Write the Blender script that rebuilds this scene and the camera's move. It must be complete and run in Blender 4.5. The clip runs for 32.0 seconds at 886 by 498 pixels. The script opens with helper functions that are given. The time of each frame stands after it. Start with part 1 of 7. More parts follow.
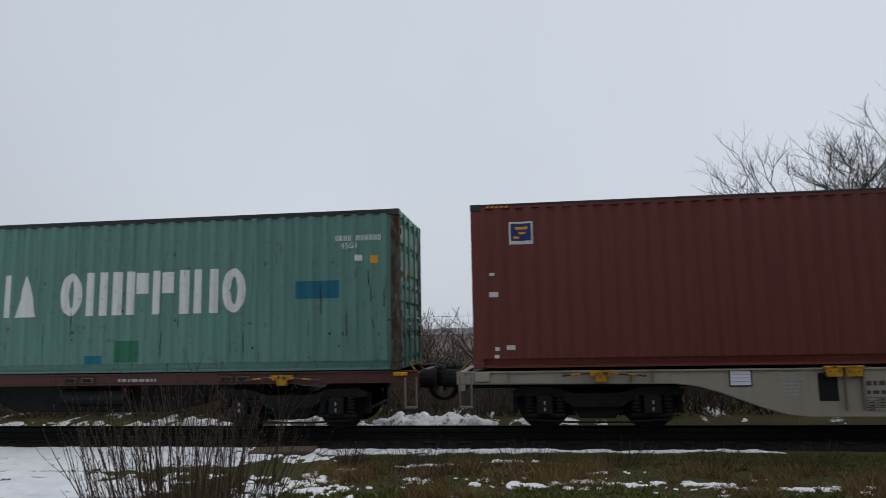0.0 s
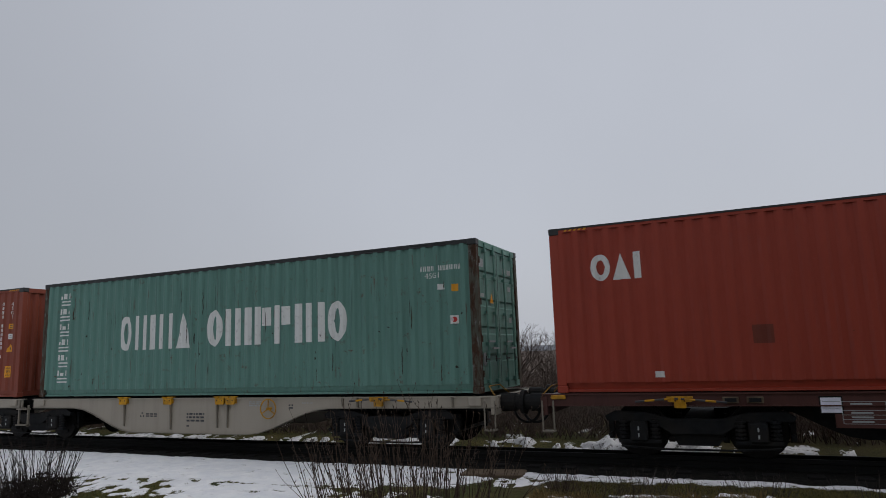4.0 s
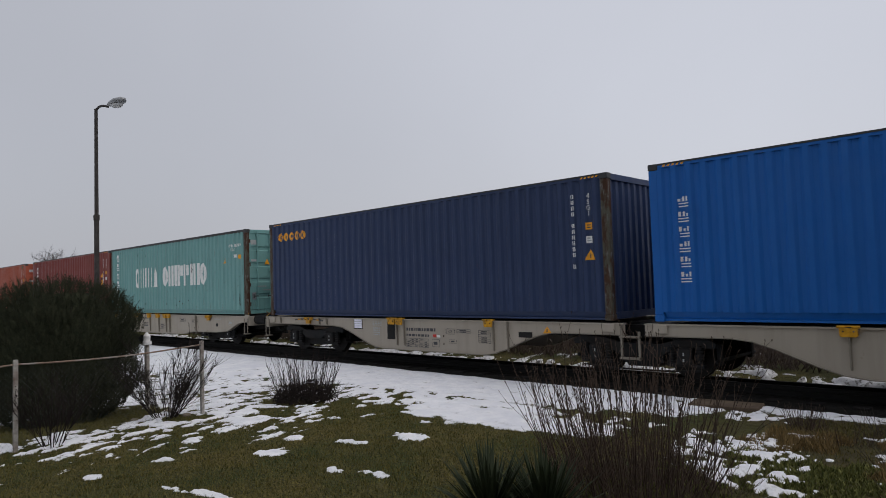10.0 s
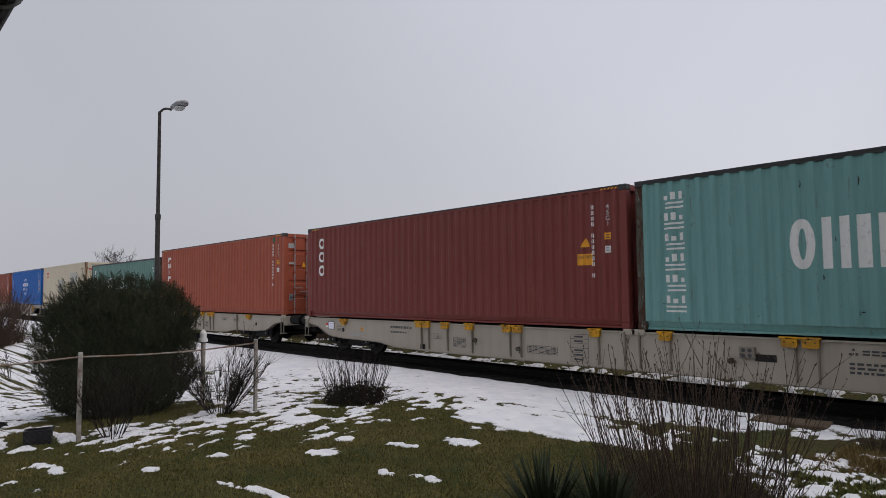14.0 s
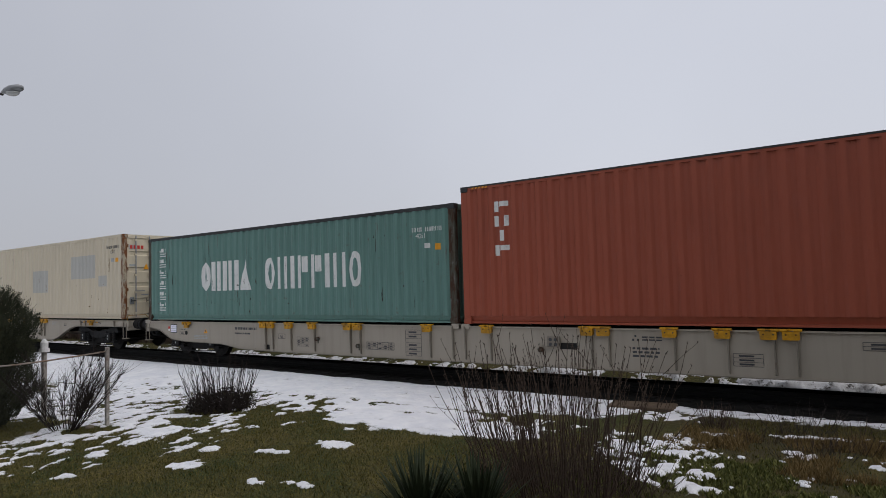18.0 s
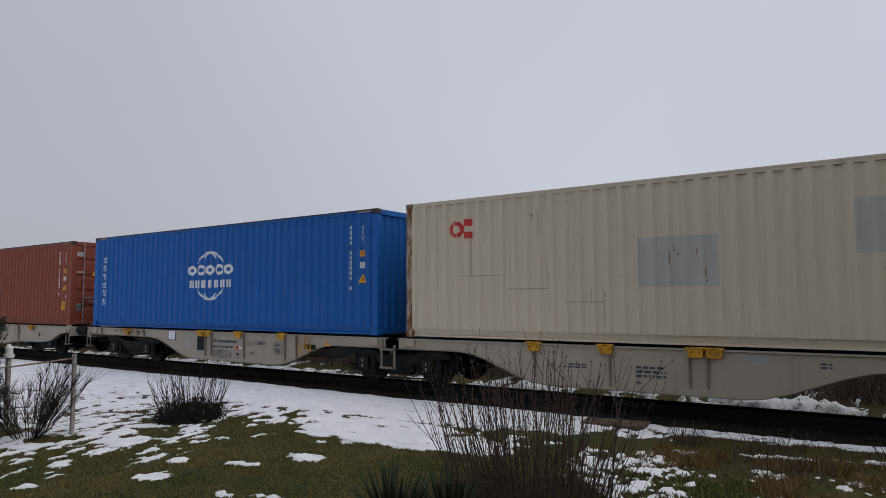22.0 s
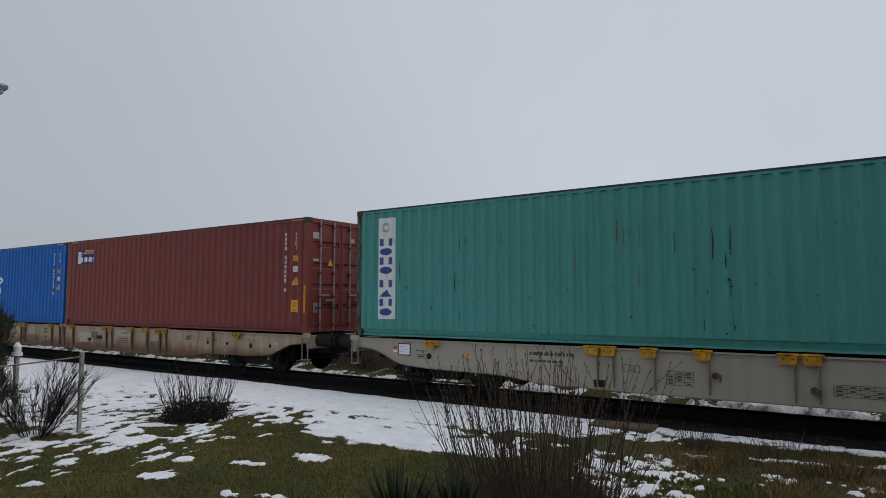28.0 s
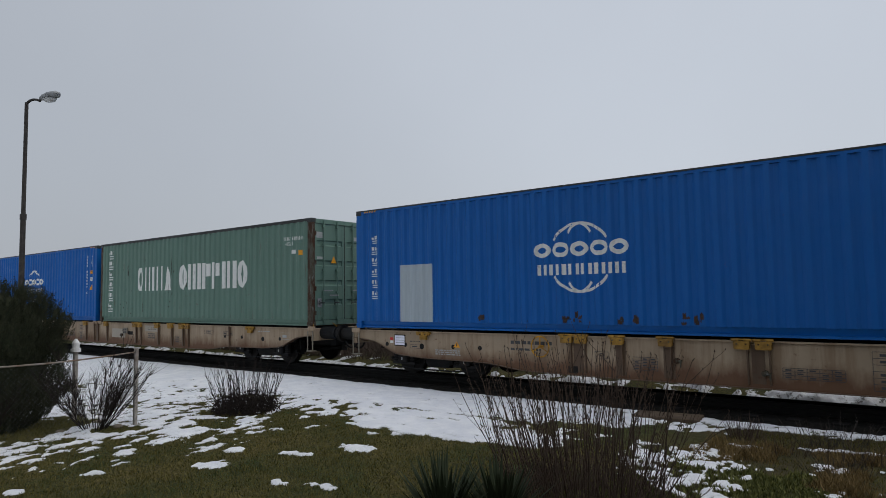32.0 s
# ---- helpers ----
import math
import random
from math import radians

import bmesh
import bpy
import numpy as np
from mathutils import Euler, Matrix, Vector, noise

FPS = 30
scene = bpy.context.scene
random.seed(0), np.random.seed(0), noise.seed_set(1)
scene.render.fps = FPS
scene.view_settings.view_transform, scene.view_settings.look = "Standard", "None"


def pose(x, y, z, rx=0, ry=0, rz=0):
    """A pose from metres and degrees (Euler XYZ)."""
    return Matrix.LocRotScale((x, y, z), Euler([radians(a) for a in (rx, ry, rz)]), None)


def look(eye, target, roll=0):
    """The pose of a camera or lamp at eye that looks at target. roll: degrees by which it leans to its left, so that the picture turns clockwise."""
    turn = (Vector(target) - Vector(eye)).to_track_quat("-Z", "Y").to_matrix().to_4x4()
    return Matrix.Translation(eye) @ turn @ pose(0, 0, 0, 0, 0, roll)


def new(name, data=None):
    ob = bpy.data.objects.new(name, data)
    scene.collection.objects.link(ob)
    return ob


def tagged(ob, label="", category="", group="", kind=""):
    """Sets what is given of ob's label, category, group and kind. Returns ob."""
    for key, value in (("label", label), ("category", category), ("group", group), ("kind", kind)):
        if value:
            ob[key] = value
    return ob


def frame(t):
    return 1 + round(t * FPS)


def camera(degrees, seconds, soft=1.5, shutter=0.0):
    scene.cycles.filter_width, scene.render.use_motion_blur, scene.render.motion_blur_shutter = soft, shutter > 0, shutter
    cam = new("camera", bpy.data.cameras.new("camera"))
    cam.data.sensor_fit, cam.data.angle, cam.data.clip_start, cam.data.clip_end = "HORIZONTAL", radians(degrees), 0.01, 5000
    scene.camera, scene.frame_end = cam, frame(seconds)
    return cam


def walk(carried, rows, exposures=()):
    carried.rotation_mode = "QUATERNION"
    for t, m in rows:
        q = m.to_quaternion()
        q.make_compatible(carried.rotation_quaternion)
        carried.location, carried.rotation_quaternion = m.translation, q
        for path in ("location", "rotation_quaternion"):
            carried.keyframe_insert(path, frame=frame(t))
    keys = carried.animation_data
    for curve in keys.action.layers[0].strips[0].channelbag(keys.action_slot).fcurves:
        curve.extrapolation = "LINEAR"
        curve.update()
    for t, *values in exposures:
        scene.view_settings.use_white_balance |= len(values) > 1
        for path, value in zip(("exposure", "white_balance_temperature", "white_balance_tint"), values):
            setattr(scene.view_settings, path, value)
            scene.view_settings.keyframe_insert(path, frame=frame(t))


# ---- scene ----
cam = camera(67.94, 32.0, soft=0.8, shutter=0.06)
# seconds, x, y, z, yaw, pitch, roll
PATH = [
    (0, 0.164, -0.132, 1.808, 7.18, 7.27, 1.09), (0.5, 0.169, -0.031, 1.801, 22.01, 6.38, 4.32),
    (1, 0.137, 0.064, 1.835, 25.57, 6.25, 0.77), (1.5, 0.111, 0.072, 1.844, 33.43, 6.43, -0.32),
    (2, 0.071, 0.090, 1.853, 35.48, 6.51, 0.32), (2.5, 0.039, 0.110, 1.904, 31.48, 5.45, 1.63),
    (4.5, 0.122, -0.113, 1.942, 23.76, 9.54, 1.85), (5, 0.197, -0.153, 1.926, 26.56, 8.99, 1.68),
    (5.5, 0.256, -0.091, 1.926, 28.71, 8.12, 1.42), (6, 0.182, -0.084, 1.925, 29.91, 5.49, 1.99),
    (6.5, 0.149, -0.064, 1.924, 29.63, 3.31, 1.09), (7, 0.196, -0.075, 1.969, 31.44, 2.86, 0.17),
    (7.5, 0.163, -0.035, 1.999, 34.74, 4.89, 2.20), (8, 0.148, -0.050, 1.971, 37.41, 7.00, 0.75),
    (8.5, 0.077, -0.035, 1.976, 36.33, 7.54, 0.59), (9, 0.160, -0.077, 1.979, 36.44, 5.73, 1.09),
    (9.5, 0.203, -0.068, 1.991, 39.12, 3.29, 2.18), (10, 0.186, -0.025, 1.993, 43.66, 3.03, 1.90),
    (10.5, 0.176, -0.046, 1.992, 47.64, 3.62, 0.23), (11, 0.168, -0.034, 1.990, 49.75, 3.58, 0.75),
    (11.5, 0.086, -0.030, 1.972, 50.15, 4.02, 0.06), (12, 0.086, -0.029, 1.964, 49.78, 4.25, 0.48),
    (12.5, 0.062, -0.032, 1.959, 48.35, 3.40, 0.60), (13, 0.100, -0.019, 1.968, 48.30, 2.88, 0.18),
    (13.5, 0.058, -0.024, 1.973, 48.74, 3.14, 0.20), (14, 0.050, -0.034, 1.963, 47.77, 3.64, 0.57),
    (14.5, 0.027, -0.021, 1.951, 45.27, 3.49, 0.60), (16.5, 0.057, -0.029, 1.944, 42.20, 2.41, 1.10),
    (17, 0.044, -0.018, 1.969, 41.94, 2.75, 1.62), (17.5, 0.028, -0.052, 1.972, 38.55, 3.15, 2.10),
    (18, -0.001, -0.029, 1.979, 36.44, 3.24, 1.64), (18.5, 0.037, -0.022, 1.984, 33.83, 3.72, 2.04),
    (19, 0.055, -0.009, 1.995, 31.48, 4.38, 1.23), (19.5, 0.073, 0.013, 1.977, 29.86, 3.53, 1.19),
    (20, 0.091, 0.017, 1.987, 30.37, 3.36, 0.57), (20.5, 0.043, -0.017, 1.980, 31.49, 3.95, 0.62),
    (21, -0.000, -0.000, 1.958, 33.85, 4.60, 0.37), (21.5, 0.002, -0.032, 1.962, 34.99, 4.73, 0.25),
    (22, -0.022, -0.038, 1.977, 34.38, 4.38, 0.34), (22.5, -0.020, -0.004, 1.965, 33.52, 3.98, 0.52),
    (23, -0.014, 0.002, 1.964, 31.73, 4.12, 0.57), (23.5, 0.015, -0.022, 1.956, 29.95, 4.73, 0.55),
    (24, 0.026, -0.022, 1.962, 29.16, 4.10, 0.50), (24.5, 0.033, -0.035, 1.955, 29.60, 4.24, -0.01),
    (25, 0.011, -0.030, 1.957, 31.11, 4.75, 0.24), (25.5, 0.015, -0.039, 1.956, 32.37, 4.85, 0.01),
    (27.5, -0.036, -0.008, 1.956, 34.28, 5.22, -0.06), (28, -0.037, 0.005, 1.952, 35.08, 4.58, 0.00),
    (28.5, 0.010, -0.001, 1.964, 35.74, 3.83, 0.32), (29, 0.014, -0.022, 1.955, 35.96, 4.28, 0.45),
    (29.5, 0.004, 0.022, 1.935, 37.44, 4.70, 0.69), (30, 0.019, -0.044, 1.939, 37.81, 4.90, 0.73),
    (30.5, -0.001, -0.051, 1.941, 37.66, 4.46, 1.03), (31, 0.008, -0.051, 1.966, 37.87, 4.37, 0.80),
    (31.5, 0.005, -0.035, 1.941, 38.26, 4.30, 0.96), (32, 0.000, -0.058, 1.933, 38.48, 4.06, 0.87),
]
# seconds, stops, kelvin, tint
EXPOSURE = [
    (0.0, 0.10, 6450, 8), (1.0, 0.0, 6350, 5), (2.0, -0.10, 6600, 12), (5.0, -0.23, 6550, 10), (6.0, -0.14, 6640, 13), (7.0, 0.12, 6600, 12),
    (8.0, -0.05, 6500, 10), (9.0, -0.18, 6500, 10), (10.0, 0.05, 6650, 12), (11.0, 0.10, 6680, 13), (12.0, 0.11, 6720, 14), (14.0, 0.10, 6720, 14),
    (17.0, 0.08, 6550, 11), (18.0, 0.09, 6600, 12), (20.0, 0.0, 6450, 11), (22.0, -0.02, 6500, 13), (25.0, -0.03, 6480, 13), (28.0, -0.04, 6400, 8), (32.0, -0.02, 6450, 8),
]
walk(cam, [(t, pose(x, y, z, 90 + p, 0, a) @ pose(0, 0, 0, 0, 0, -r)) for t, x, y, z, a, p, r in PATH], EXPOSURE)

# how far the train has rolled: seconds, metres
ROLLED = [
    (0, 0.001), (0.5, 3.162), (1, 6.300), (1.5, 9.441), (2, 12.568), (2.5, 15.677),
    (4.5, 28.212), (5, 31.356), (5.5, 34.513), (6, 37.672), (6.5, 40.820), (7, 43.959),
    (7.5, 47.103), (8, 50.249), (8.5, 53.399), (9, 56.557), (9.5, 59.710), (10, 62.853),
    (10.5, 65.987), (11, 69.122), (11.5, 72.271), (12, 75.428), (12.5, 78.592), (13, 81.762),
    (13.5, 84.914), (14, 88.056), (14.5, 91.196), (16.5, 103.762), (17, 106.930), (17.5, 110.102),
    (18, 113.257), (18.5, 116.381), (19, 119.493), (19.5, 122.609), (20, 125.736), (20.5, 128.898),
    (21, 132.096), (21.5, 135.304), (22, 138.512), (22.5, 141.709), (23, 144.888), (23.5, 148.038),
    (24, 151.167), (24.5, 154.280), (25, 157.385), (25.5, 160.490), (27.5, 172.906), (28, 176.012),
    (28.5, 179.116), (29, 182.222), (29.5, 185.343), (30, 188.443), (30.5, 191.529), (31, 194.620),
    (31.5, 197.728), (32, 200.835),
]
SIDE_Y = 11.420       # near face of the containers
DECK_Z = 1.173      # underside of the containers
LEFT_X = [-0.79, -14.28, -28.01, -41.62, -54.69, -68.26, -81.31, -94.99, -107.38, -121.21, -133.59, -147.36, -160.38, -174.11, -186.54, -200.37, -212.73, -226.63, -239.19]   # left edge of each container at the start

# ---- light: a closed winter overcast ----
world = bpy.data.worlds.new("overcast")
scene.world = world
world.use_nodes = True
wn, wl = world.node_tree.nodes, world.node_tree.links
wn.clear()
sky = wn.new("ShaderNodeTexSky")
sky.sky_type, sky.sun_disc = "NISHITA", False
sky.sun_elevation, sky.sun_rotation = radians(58), radians(70)
sky.air_density, sky.dust_density = 1.0, 6.0
sky_dim = wn.new("ShaderNodeMix")
sky_dim.data_type, sky_dim.blend_type = "RGBA", "MULTIPLY"
sky_dim.inputs[0].default_value = 1.0
sky_dim.inputs[7].default_value = (0.06, 0.06, 0.06, 1)
cloud = wn.new("ShaderNodeMix")
cloud.data_type = "RGBA"
cloud.inputs[0].default_value = 0.72
cloud.inputs[7].default_value = (0.618, 0.652, 0.722, 1)
bg = wn.new("ShaderNodeBackground")
bg.inputs[1].default_value = 1.12
wout = wn.new("ShaderNodeOutputWorld")
wl.new(sky.outputs[0], sky_dim.inputs[6])
wl.new(sky_dim.outputs[2], cloud.inputs[6])
# the cloud is thinner, and brighter, towards the sun's side
where = wn.new("ShaderNodeTexCoord")
across = wn.new("ShaderNodeVectorMath")
across.operation = "DOT_PRODUCT"
across.inputs[1].default_value = (0.93, 0.36, 0.45)
thin_cloud = wn.new("ShaderNodeMapRange")
thin_cloud.interpolation_type = "SMOOTHSTEP"
thin_cloud.inputs[1].default_value, thin_cloud.inputs[2].default_value = -0.72, 0.08
thin_cloud.inputs[3].default_value, thin_cloud.inputs[4].default_value = 0.80, 1.03
shade = wn.new("ShaderNodeMix")
shade.data_type, shade.blend_type = "RGBA", "MULTIPLY"
shade.inputs[0].default_value = 1.0
wl.new(where.outputs["Generated"], across.inputs[0])
wl.new(across.outputs["Value"], thin_cloud.inputs[0])
wl.new(cloud.outputs[2], shade.inputs[6])
mottle = wn.new("ShaderNodeTexNoise")
mottle.inputs["Scale"].default_value, mottle.inputs["Detail"].default_value = 3.0, 5.0
mottle_range = wn.new("ShaderNodeMapRange")
mottle_range.inputs[3].default_value, mottle_range.inputs[4].default_value = 0.955, 1.045
clouds = wn.new("ShaderNodeMath")
clouds.operation = "MULTIPLY"
wl.new(where.outputs["Generated"], mottle.inputs["Vector"])
wl.new(mottle.outputs["Fac"], mottle_range.inputs[0])
wl.new(mottle_range.outputs[0], clouds.inputs[0])
wl.new(thin_cloud.outputs[0], clouds.inputs[1])
wl.new(clouds.outputs[0], shade.inputs[7])
wl.new(shade.outputs[2], bg.inputs[0])
wl.new(bg.outputs[0], wout.inputs[0])

sun = new("sun", bpy.data.lights.new("sun", "SUN"))
sun.data.energy, sun.data.angle, sun.data.color = 0.6, radians(30), (1.0, 0.97, 0.93)
sun.matrix_world = look((9.4, 3.4, 16), (0, 0, 0))

# ---- materials ----


def shader(name, rough=0.6, metal=0.0):
    m = bpy.data.materials.new(name)
    m.use_nodes = True
    b = m.node_tree.nodes["Principled BSDF"]
    b.inputs["Roughness"].default_value, b.inputs["Metallic"].default_value = rough, metal
    return m, m.node_tree.nodes, m.node_tree.links, b


def coords(n, l, scale=(1, 1, 1)):
    c, mp = n.new("ShaderNodeTexCoord"), n.new("ShaderNodeMapping")
    mp.inputs["Scale"].default_value = scale
    l.new(c.outputs["Object"], mp.inputs[0])
    return mp.outputs[0]


def noise_of(n, l, vec, scale, detail=4.0, rough=0.6):
    t = n.new("ShaderNodeTexNoise")
    t.inputs["Scale"].default_value, t.inputs["Detail"].default_value, t.inputs["Roughness"].default_value = scale, detail, rough
    l.new(vec, t.inputs["Vector"])
    return t.outputs["Fac"]


def ramp(n, l, fac, lo, hi, a=0.0, b=1.0):
    r = n.new("ShaderNodeMapRange")
    r.inputs["From Min"].default_value, r.inputs["From Max"].default_value = lo, hi
    r.inputs["To Min"].default_value, r.inputs["To Max"].default_value = a, b
    l.new(fac, r.inputs["Value"])
    return r.outputs[0]


def mixed(n, l, fac, a, b, how="MIX"):
    m = n.new("ShaderNodeMix")
    m.data_type, m.blend_type = "RGBA", how
    for s, v in ((m.inputs[0], fac), (m.inputs[6], a), (m.inputs[7], b)):
        if isinstance(v, (int, float)):
            s.default_value = v
        elif isinstance(v, tuple):
            s.default_value = (*v, 1)
        else:
            l.new(v, s)
    return m.outputs[2]


def bumped(n, l, b, height, strength, dist):
    p = n.new("ShaderNodeBump")
    p.inputs["Strength"].default_value, p.inputs["Distance"].default_value = strength, dist
    l.new(height, p.inputs["Height"])
    l.new(p.outputs[0], b.inputs["Normal"])


def times(n, l, a, b):
    m = n.new("ShaderNodeMath")
    m.operation = "MULTIPLY"
    for s, v in ((m.inputs[0], a), (m.inputs[1], b)):
        if isinstance(v, (int, float)):
            s.default_value = v
        else:
            l.new(v, s)
    return m.outputs[0]


def painted(name, base, wear=0.3, streak=0.4, rust=(0.10, 0.035, 0.015), fade=0.25, rough=0.48):
    """Weathered sheet-metal paint: fading, vertical run marks, rust specks."""
    m, n, l, b = shader(name, rough)
    b.inputs["Specular IOR Level"].default_value = 0.30
    v = coords(n, l)
    vs = coords(n, l, (7, 7, 0.45))
    pale = tuple(min(1, c * 1.25 + 0.006) for c in base)
    dark = tuple(c * 0.62 for c in base)
    col = mixed(n, l, times(n, l, ramp(n, l, noise_of(n, l, v, 0.7), 0.35, 0.7), fade), base, pale)
    col = mixed(n, l, times(n, l, ramp(n, l, noise_of(n, l, vs, 1.0, 5), 0.5, 0.75), streak), col, dark)
    spots = times(n, l, ramp(n, l, noise_of(n, l, v, 5.5, 7, 0.7), 0.70 - 0.14 * wear, 0.76 - 0.1 * wear),
                  ramp(n, l, noise_of(n, l, v, 0.9, 3), 0.35, 0.65))
    col = mixed(n, l, spots, col, rust)
    runs = times(n, l, ramp(n, l, noise_of(n, l, coords(n, l, (9, 9, 0.9)), 1.3, 5, 0.65), 0.69 - 0.1 * wear, 0.78 - 0.08 * wear), 0.8 * min(1, wear * 1.6))
    col = mixed(n, l, runs, col, rust)
    soot = times(n, l, ramp(n, l, noise_of(n, l, coords(n, l, (10, 10, 0.30)), 1.0, 6, 0.7), 0.66 - 0.08 * streak, 0.76 - 0.06 * streak), ramp(n, l, noise_of(n, l, v, 0.55, 3), 0.42, 0.6, 0, min(1.0, streak * 1.1)))
    col = mixed(n, l, soot, col, tuple(c * 0.28 + 0.004 for c in base))
    l.new(col, b.inputs["Base Color"])
    l.new(ramp(n, l, noise_of(n, l, v, 3.0), 0.3, 0.7, rough - 0.1, rough + 0.15), b.inputs["Roughness"])
    bumped(n, l, b, noise_of(n, l, v, 2.2, 5), 0.25, 0.02)
    return m


def plain(name, base, rough=0.6, metal=0.0, scale=12.0, vary=0.35, dirt=None, bump=0.2, spec=0.25):
    """A surface with grain at two scales and an optional dirt colour."""
    m, n, l, b = shader(name, rough, metal)
    b.inputs["Specular IOR Level"].default_value = spec
    v = coords(n, l)
    col = mixed(n, l, ramp(n, l, noise_of(n, l, v, scale, 6), 0.3, 0.7), tuple(c * (1 - vary) for c in base), tuple(min(1, c * (1 + vary)) for c in base))
    if dirt:
        col = mixed(n, l, ramp(n, l, noise_of(n, l, v, scale * 0.18, 5), 0.45, 0.72), col, dirt)
    l.new(col, b.inputs["Base Color"])
    bumped(n, l, b, noise_of(n, l, v, scale * 1.5, 4), bump, 0.01)
    return m


def faded_print(name, base, rough=0.6):
    """Lettering paint that has flaked off in places to a darker ground."""
    m, n, l, b = shader(name, rough)
    v = coords(n, l)
    col = mixed(n, l, times(n, l, ramp(n, l, noise_of(n, l, v, 9, 6, 0.7), 0.56, 0.66), 0.55), base, tuple(c * 0.55 for c in base))
    l.new(col, b.inputs["Base Color"])
    return m


GREEN_A = painted("green_paint_worn", (0.118, 0.246, 0.206), 0.75, 0.65)
GREEN_B = painted("green_paint_pale", (0.150, 0.322, 0.305), 0.55, 0.5)
GREEN_C = painted("green_paint_grey", (0.120, 0.205, 0.165), 0.55, 0.5)
GREEN_E = painted("green_paint_deep", (0.120, 0.232, 0.202), 0.6, 0.55)
GREEN_D = painted("emerald_paint", (0.070, 0.282, 0.255), 0.5, 0.5)
RED_DARK = painted("oxide_red_paint", (0.150, 0.039, 0.029), 0.2, 0.35)
RED_BRIGHT = painted("orange_red_paint", (0.325, 0.049, 0.027), 0.2, 0.3)
RED_BROWN = painted("brown_red_paint", (0.226, 0.054, 0.031), 0.2, 0.35)
RED_ORANGE = painted("faded_brick_paint", (0.318, 0.075, 0.040), 0.25, 0.4)
RED_WINE = painted("wine_red_paint", (0.176, 0.038, 0.031), 0.2, 0.4)
BLUE_A = painted("bright_blue_paint", (0.001, 0.100, 0.372), 0.12, 0.25)
BLUE_B = painted("navy_paint", (0.020, 0.038, 0.095), 0.3, 0.45)
CREAM = painted("cream_paint", (0.585, 0.518, 0.392), 0.35, 0.3, rust=(0.16, 0.075, 0.03), fade=0.15)
WAGON_GREY = painted("wagon_grey_paint", (0.345, 0.307, 0.250), 0.2, 0.3, rust=(0.13, 0.08, 0.05))
WAGON_BROWN = painted("wagon_brown_paint", (0.082, 0.032, 0.026), 0.4, 0.5)


def stained(name, base, grime, rust):
    """Pale wagon paint under brown run-off, with rust creeping up from the lower flange."""
    m, n, l, b = shader(name, 0.6)
    b.inputs["Specular IOR Level"].default_value = 0.2
    v = coords(n, l)
    sep = n.new("ShaderNodeSeparateXYZ")
    l.new(v, sep.inputs[0])
    col = mixed(n, l, ramp(n, l, noise_of(n, l, v, 0.9, 5), 0.36, 0.66), base, tuple(c * 0.78 for c in base))
    runs = noise_of(n, l, coords(n, l, (6, 6, 0.5)), 1.0, 6, 0.65)
    col = mixed(n, l, times(n, l, ramp(n, l, runs, 0.44, 0.66), 0.75), col, grime)
    up = n.new("ShaderNodeMath")
    up.operation = "MULTIPLY_ADD"
    l.new(noise_of(n, l, coords(n, l, (3, 3, 1.2)), 1.0, 6, 0.7), up.inputs[0])
    up.inputs[1].default_value = -0.62
    l.new(sep.outputs[2], up.inputs[2])
    col = mixed(n, l, ramp(n, l, up.outputs[0], 0.20, 0.50, 0.92, 0.0), col, rust)
    spots = ramp(n, l, noise_of(n, l, v, 5.0, 7, 0.72), 0.60, 0.69)
    col = mixed(n, l, times(n, l, spots, 0.8), col, rust)
    l.new(col, b.inputs["Base Color"])
    bumped(n, l, b, noise_of(n, l, v, 3, 5), 0.25, 0.02)
    return m


WAGON_DIRTY = stained("wagon_stained_paint", (0.405, 0.315, 0.220), (0.205, 0.137, 0.083), (0.125, 0.062, 0.034))


def rusty_post(name, base, rust=(0.058, 0.030, 0.018)):
    """Post paint half eaten by rust, with pale worn blotches."""
    m, n, l, b = shader(name, 0.75)
    b.inputs["Specular IOR Level"].default_value = 0.15
    v = coords(n, l, (5, 5, 1.6))
    col = mixed(n, l, ramp(n, l, noise_of(n, l, v, 1.3, 6, 0.7), 0.44, 0.54), base, rust)
    col = mixed(n, l, ramp(n, l, noise_of(n, l, v, 2.3, 6, 0.7), 0.56, 0.64), col, tuple(0.5 * c + 0.12 for c in base))
    col = mixed(n, l, ramp(n, l, noise_of(n, l, v, 5.0, 4, 0.7), 0.60, 0.70), col, tuple(c * 0.35 for c in rust))
    l.new(col, b.inputs["Base Color"])
    bumped(n, l, b, noise_of(n, l, v, 6, 5), 0.4, 0.01)
    return m


RAIL_GRIME = painted("grimy_top_rail", (0.034, 0.036, 0.036), 0.5, 0.4)
POST_RUST = rusty_post("rusted_post_paint", (0.085, 0.085, 0.066))
BLACK_STEEL = plain("grimy_black_steel", (0.009, 0.010, 0.011), 0.65, 0.0, 9, 0.5, (0.020, 0.017, 0.014), spec=0.2)
WHEEL_STEEL = plain("brake_dusted_wheel", (0.010, 0.009, 0.008), 0.6, 0.3, 14, 0.35)
YELLOW = plain("yellow_lock_paint", (0.55, 0.27, 0.012), 0.55, 0.0, 18, 0.25, (0.22, 0.12, 0.03))
YELLOW_DIRTY = plain("grimy_lock_paint", (0.34, 0.19, 0.035), 0.65, 0.0, 14, 0.35, (0.13, 0.075, 0.03))
BAR_STEEL = plain("galvanised_bar", (0.30, 0.31, 0.32), 0.45, 0.4, 20, 0.25)
PRINT_WHITE = faded_print("white_marking_paint", (0.72, 0.73, 0.70))
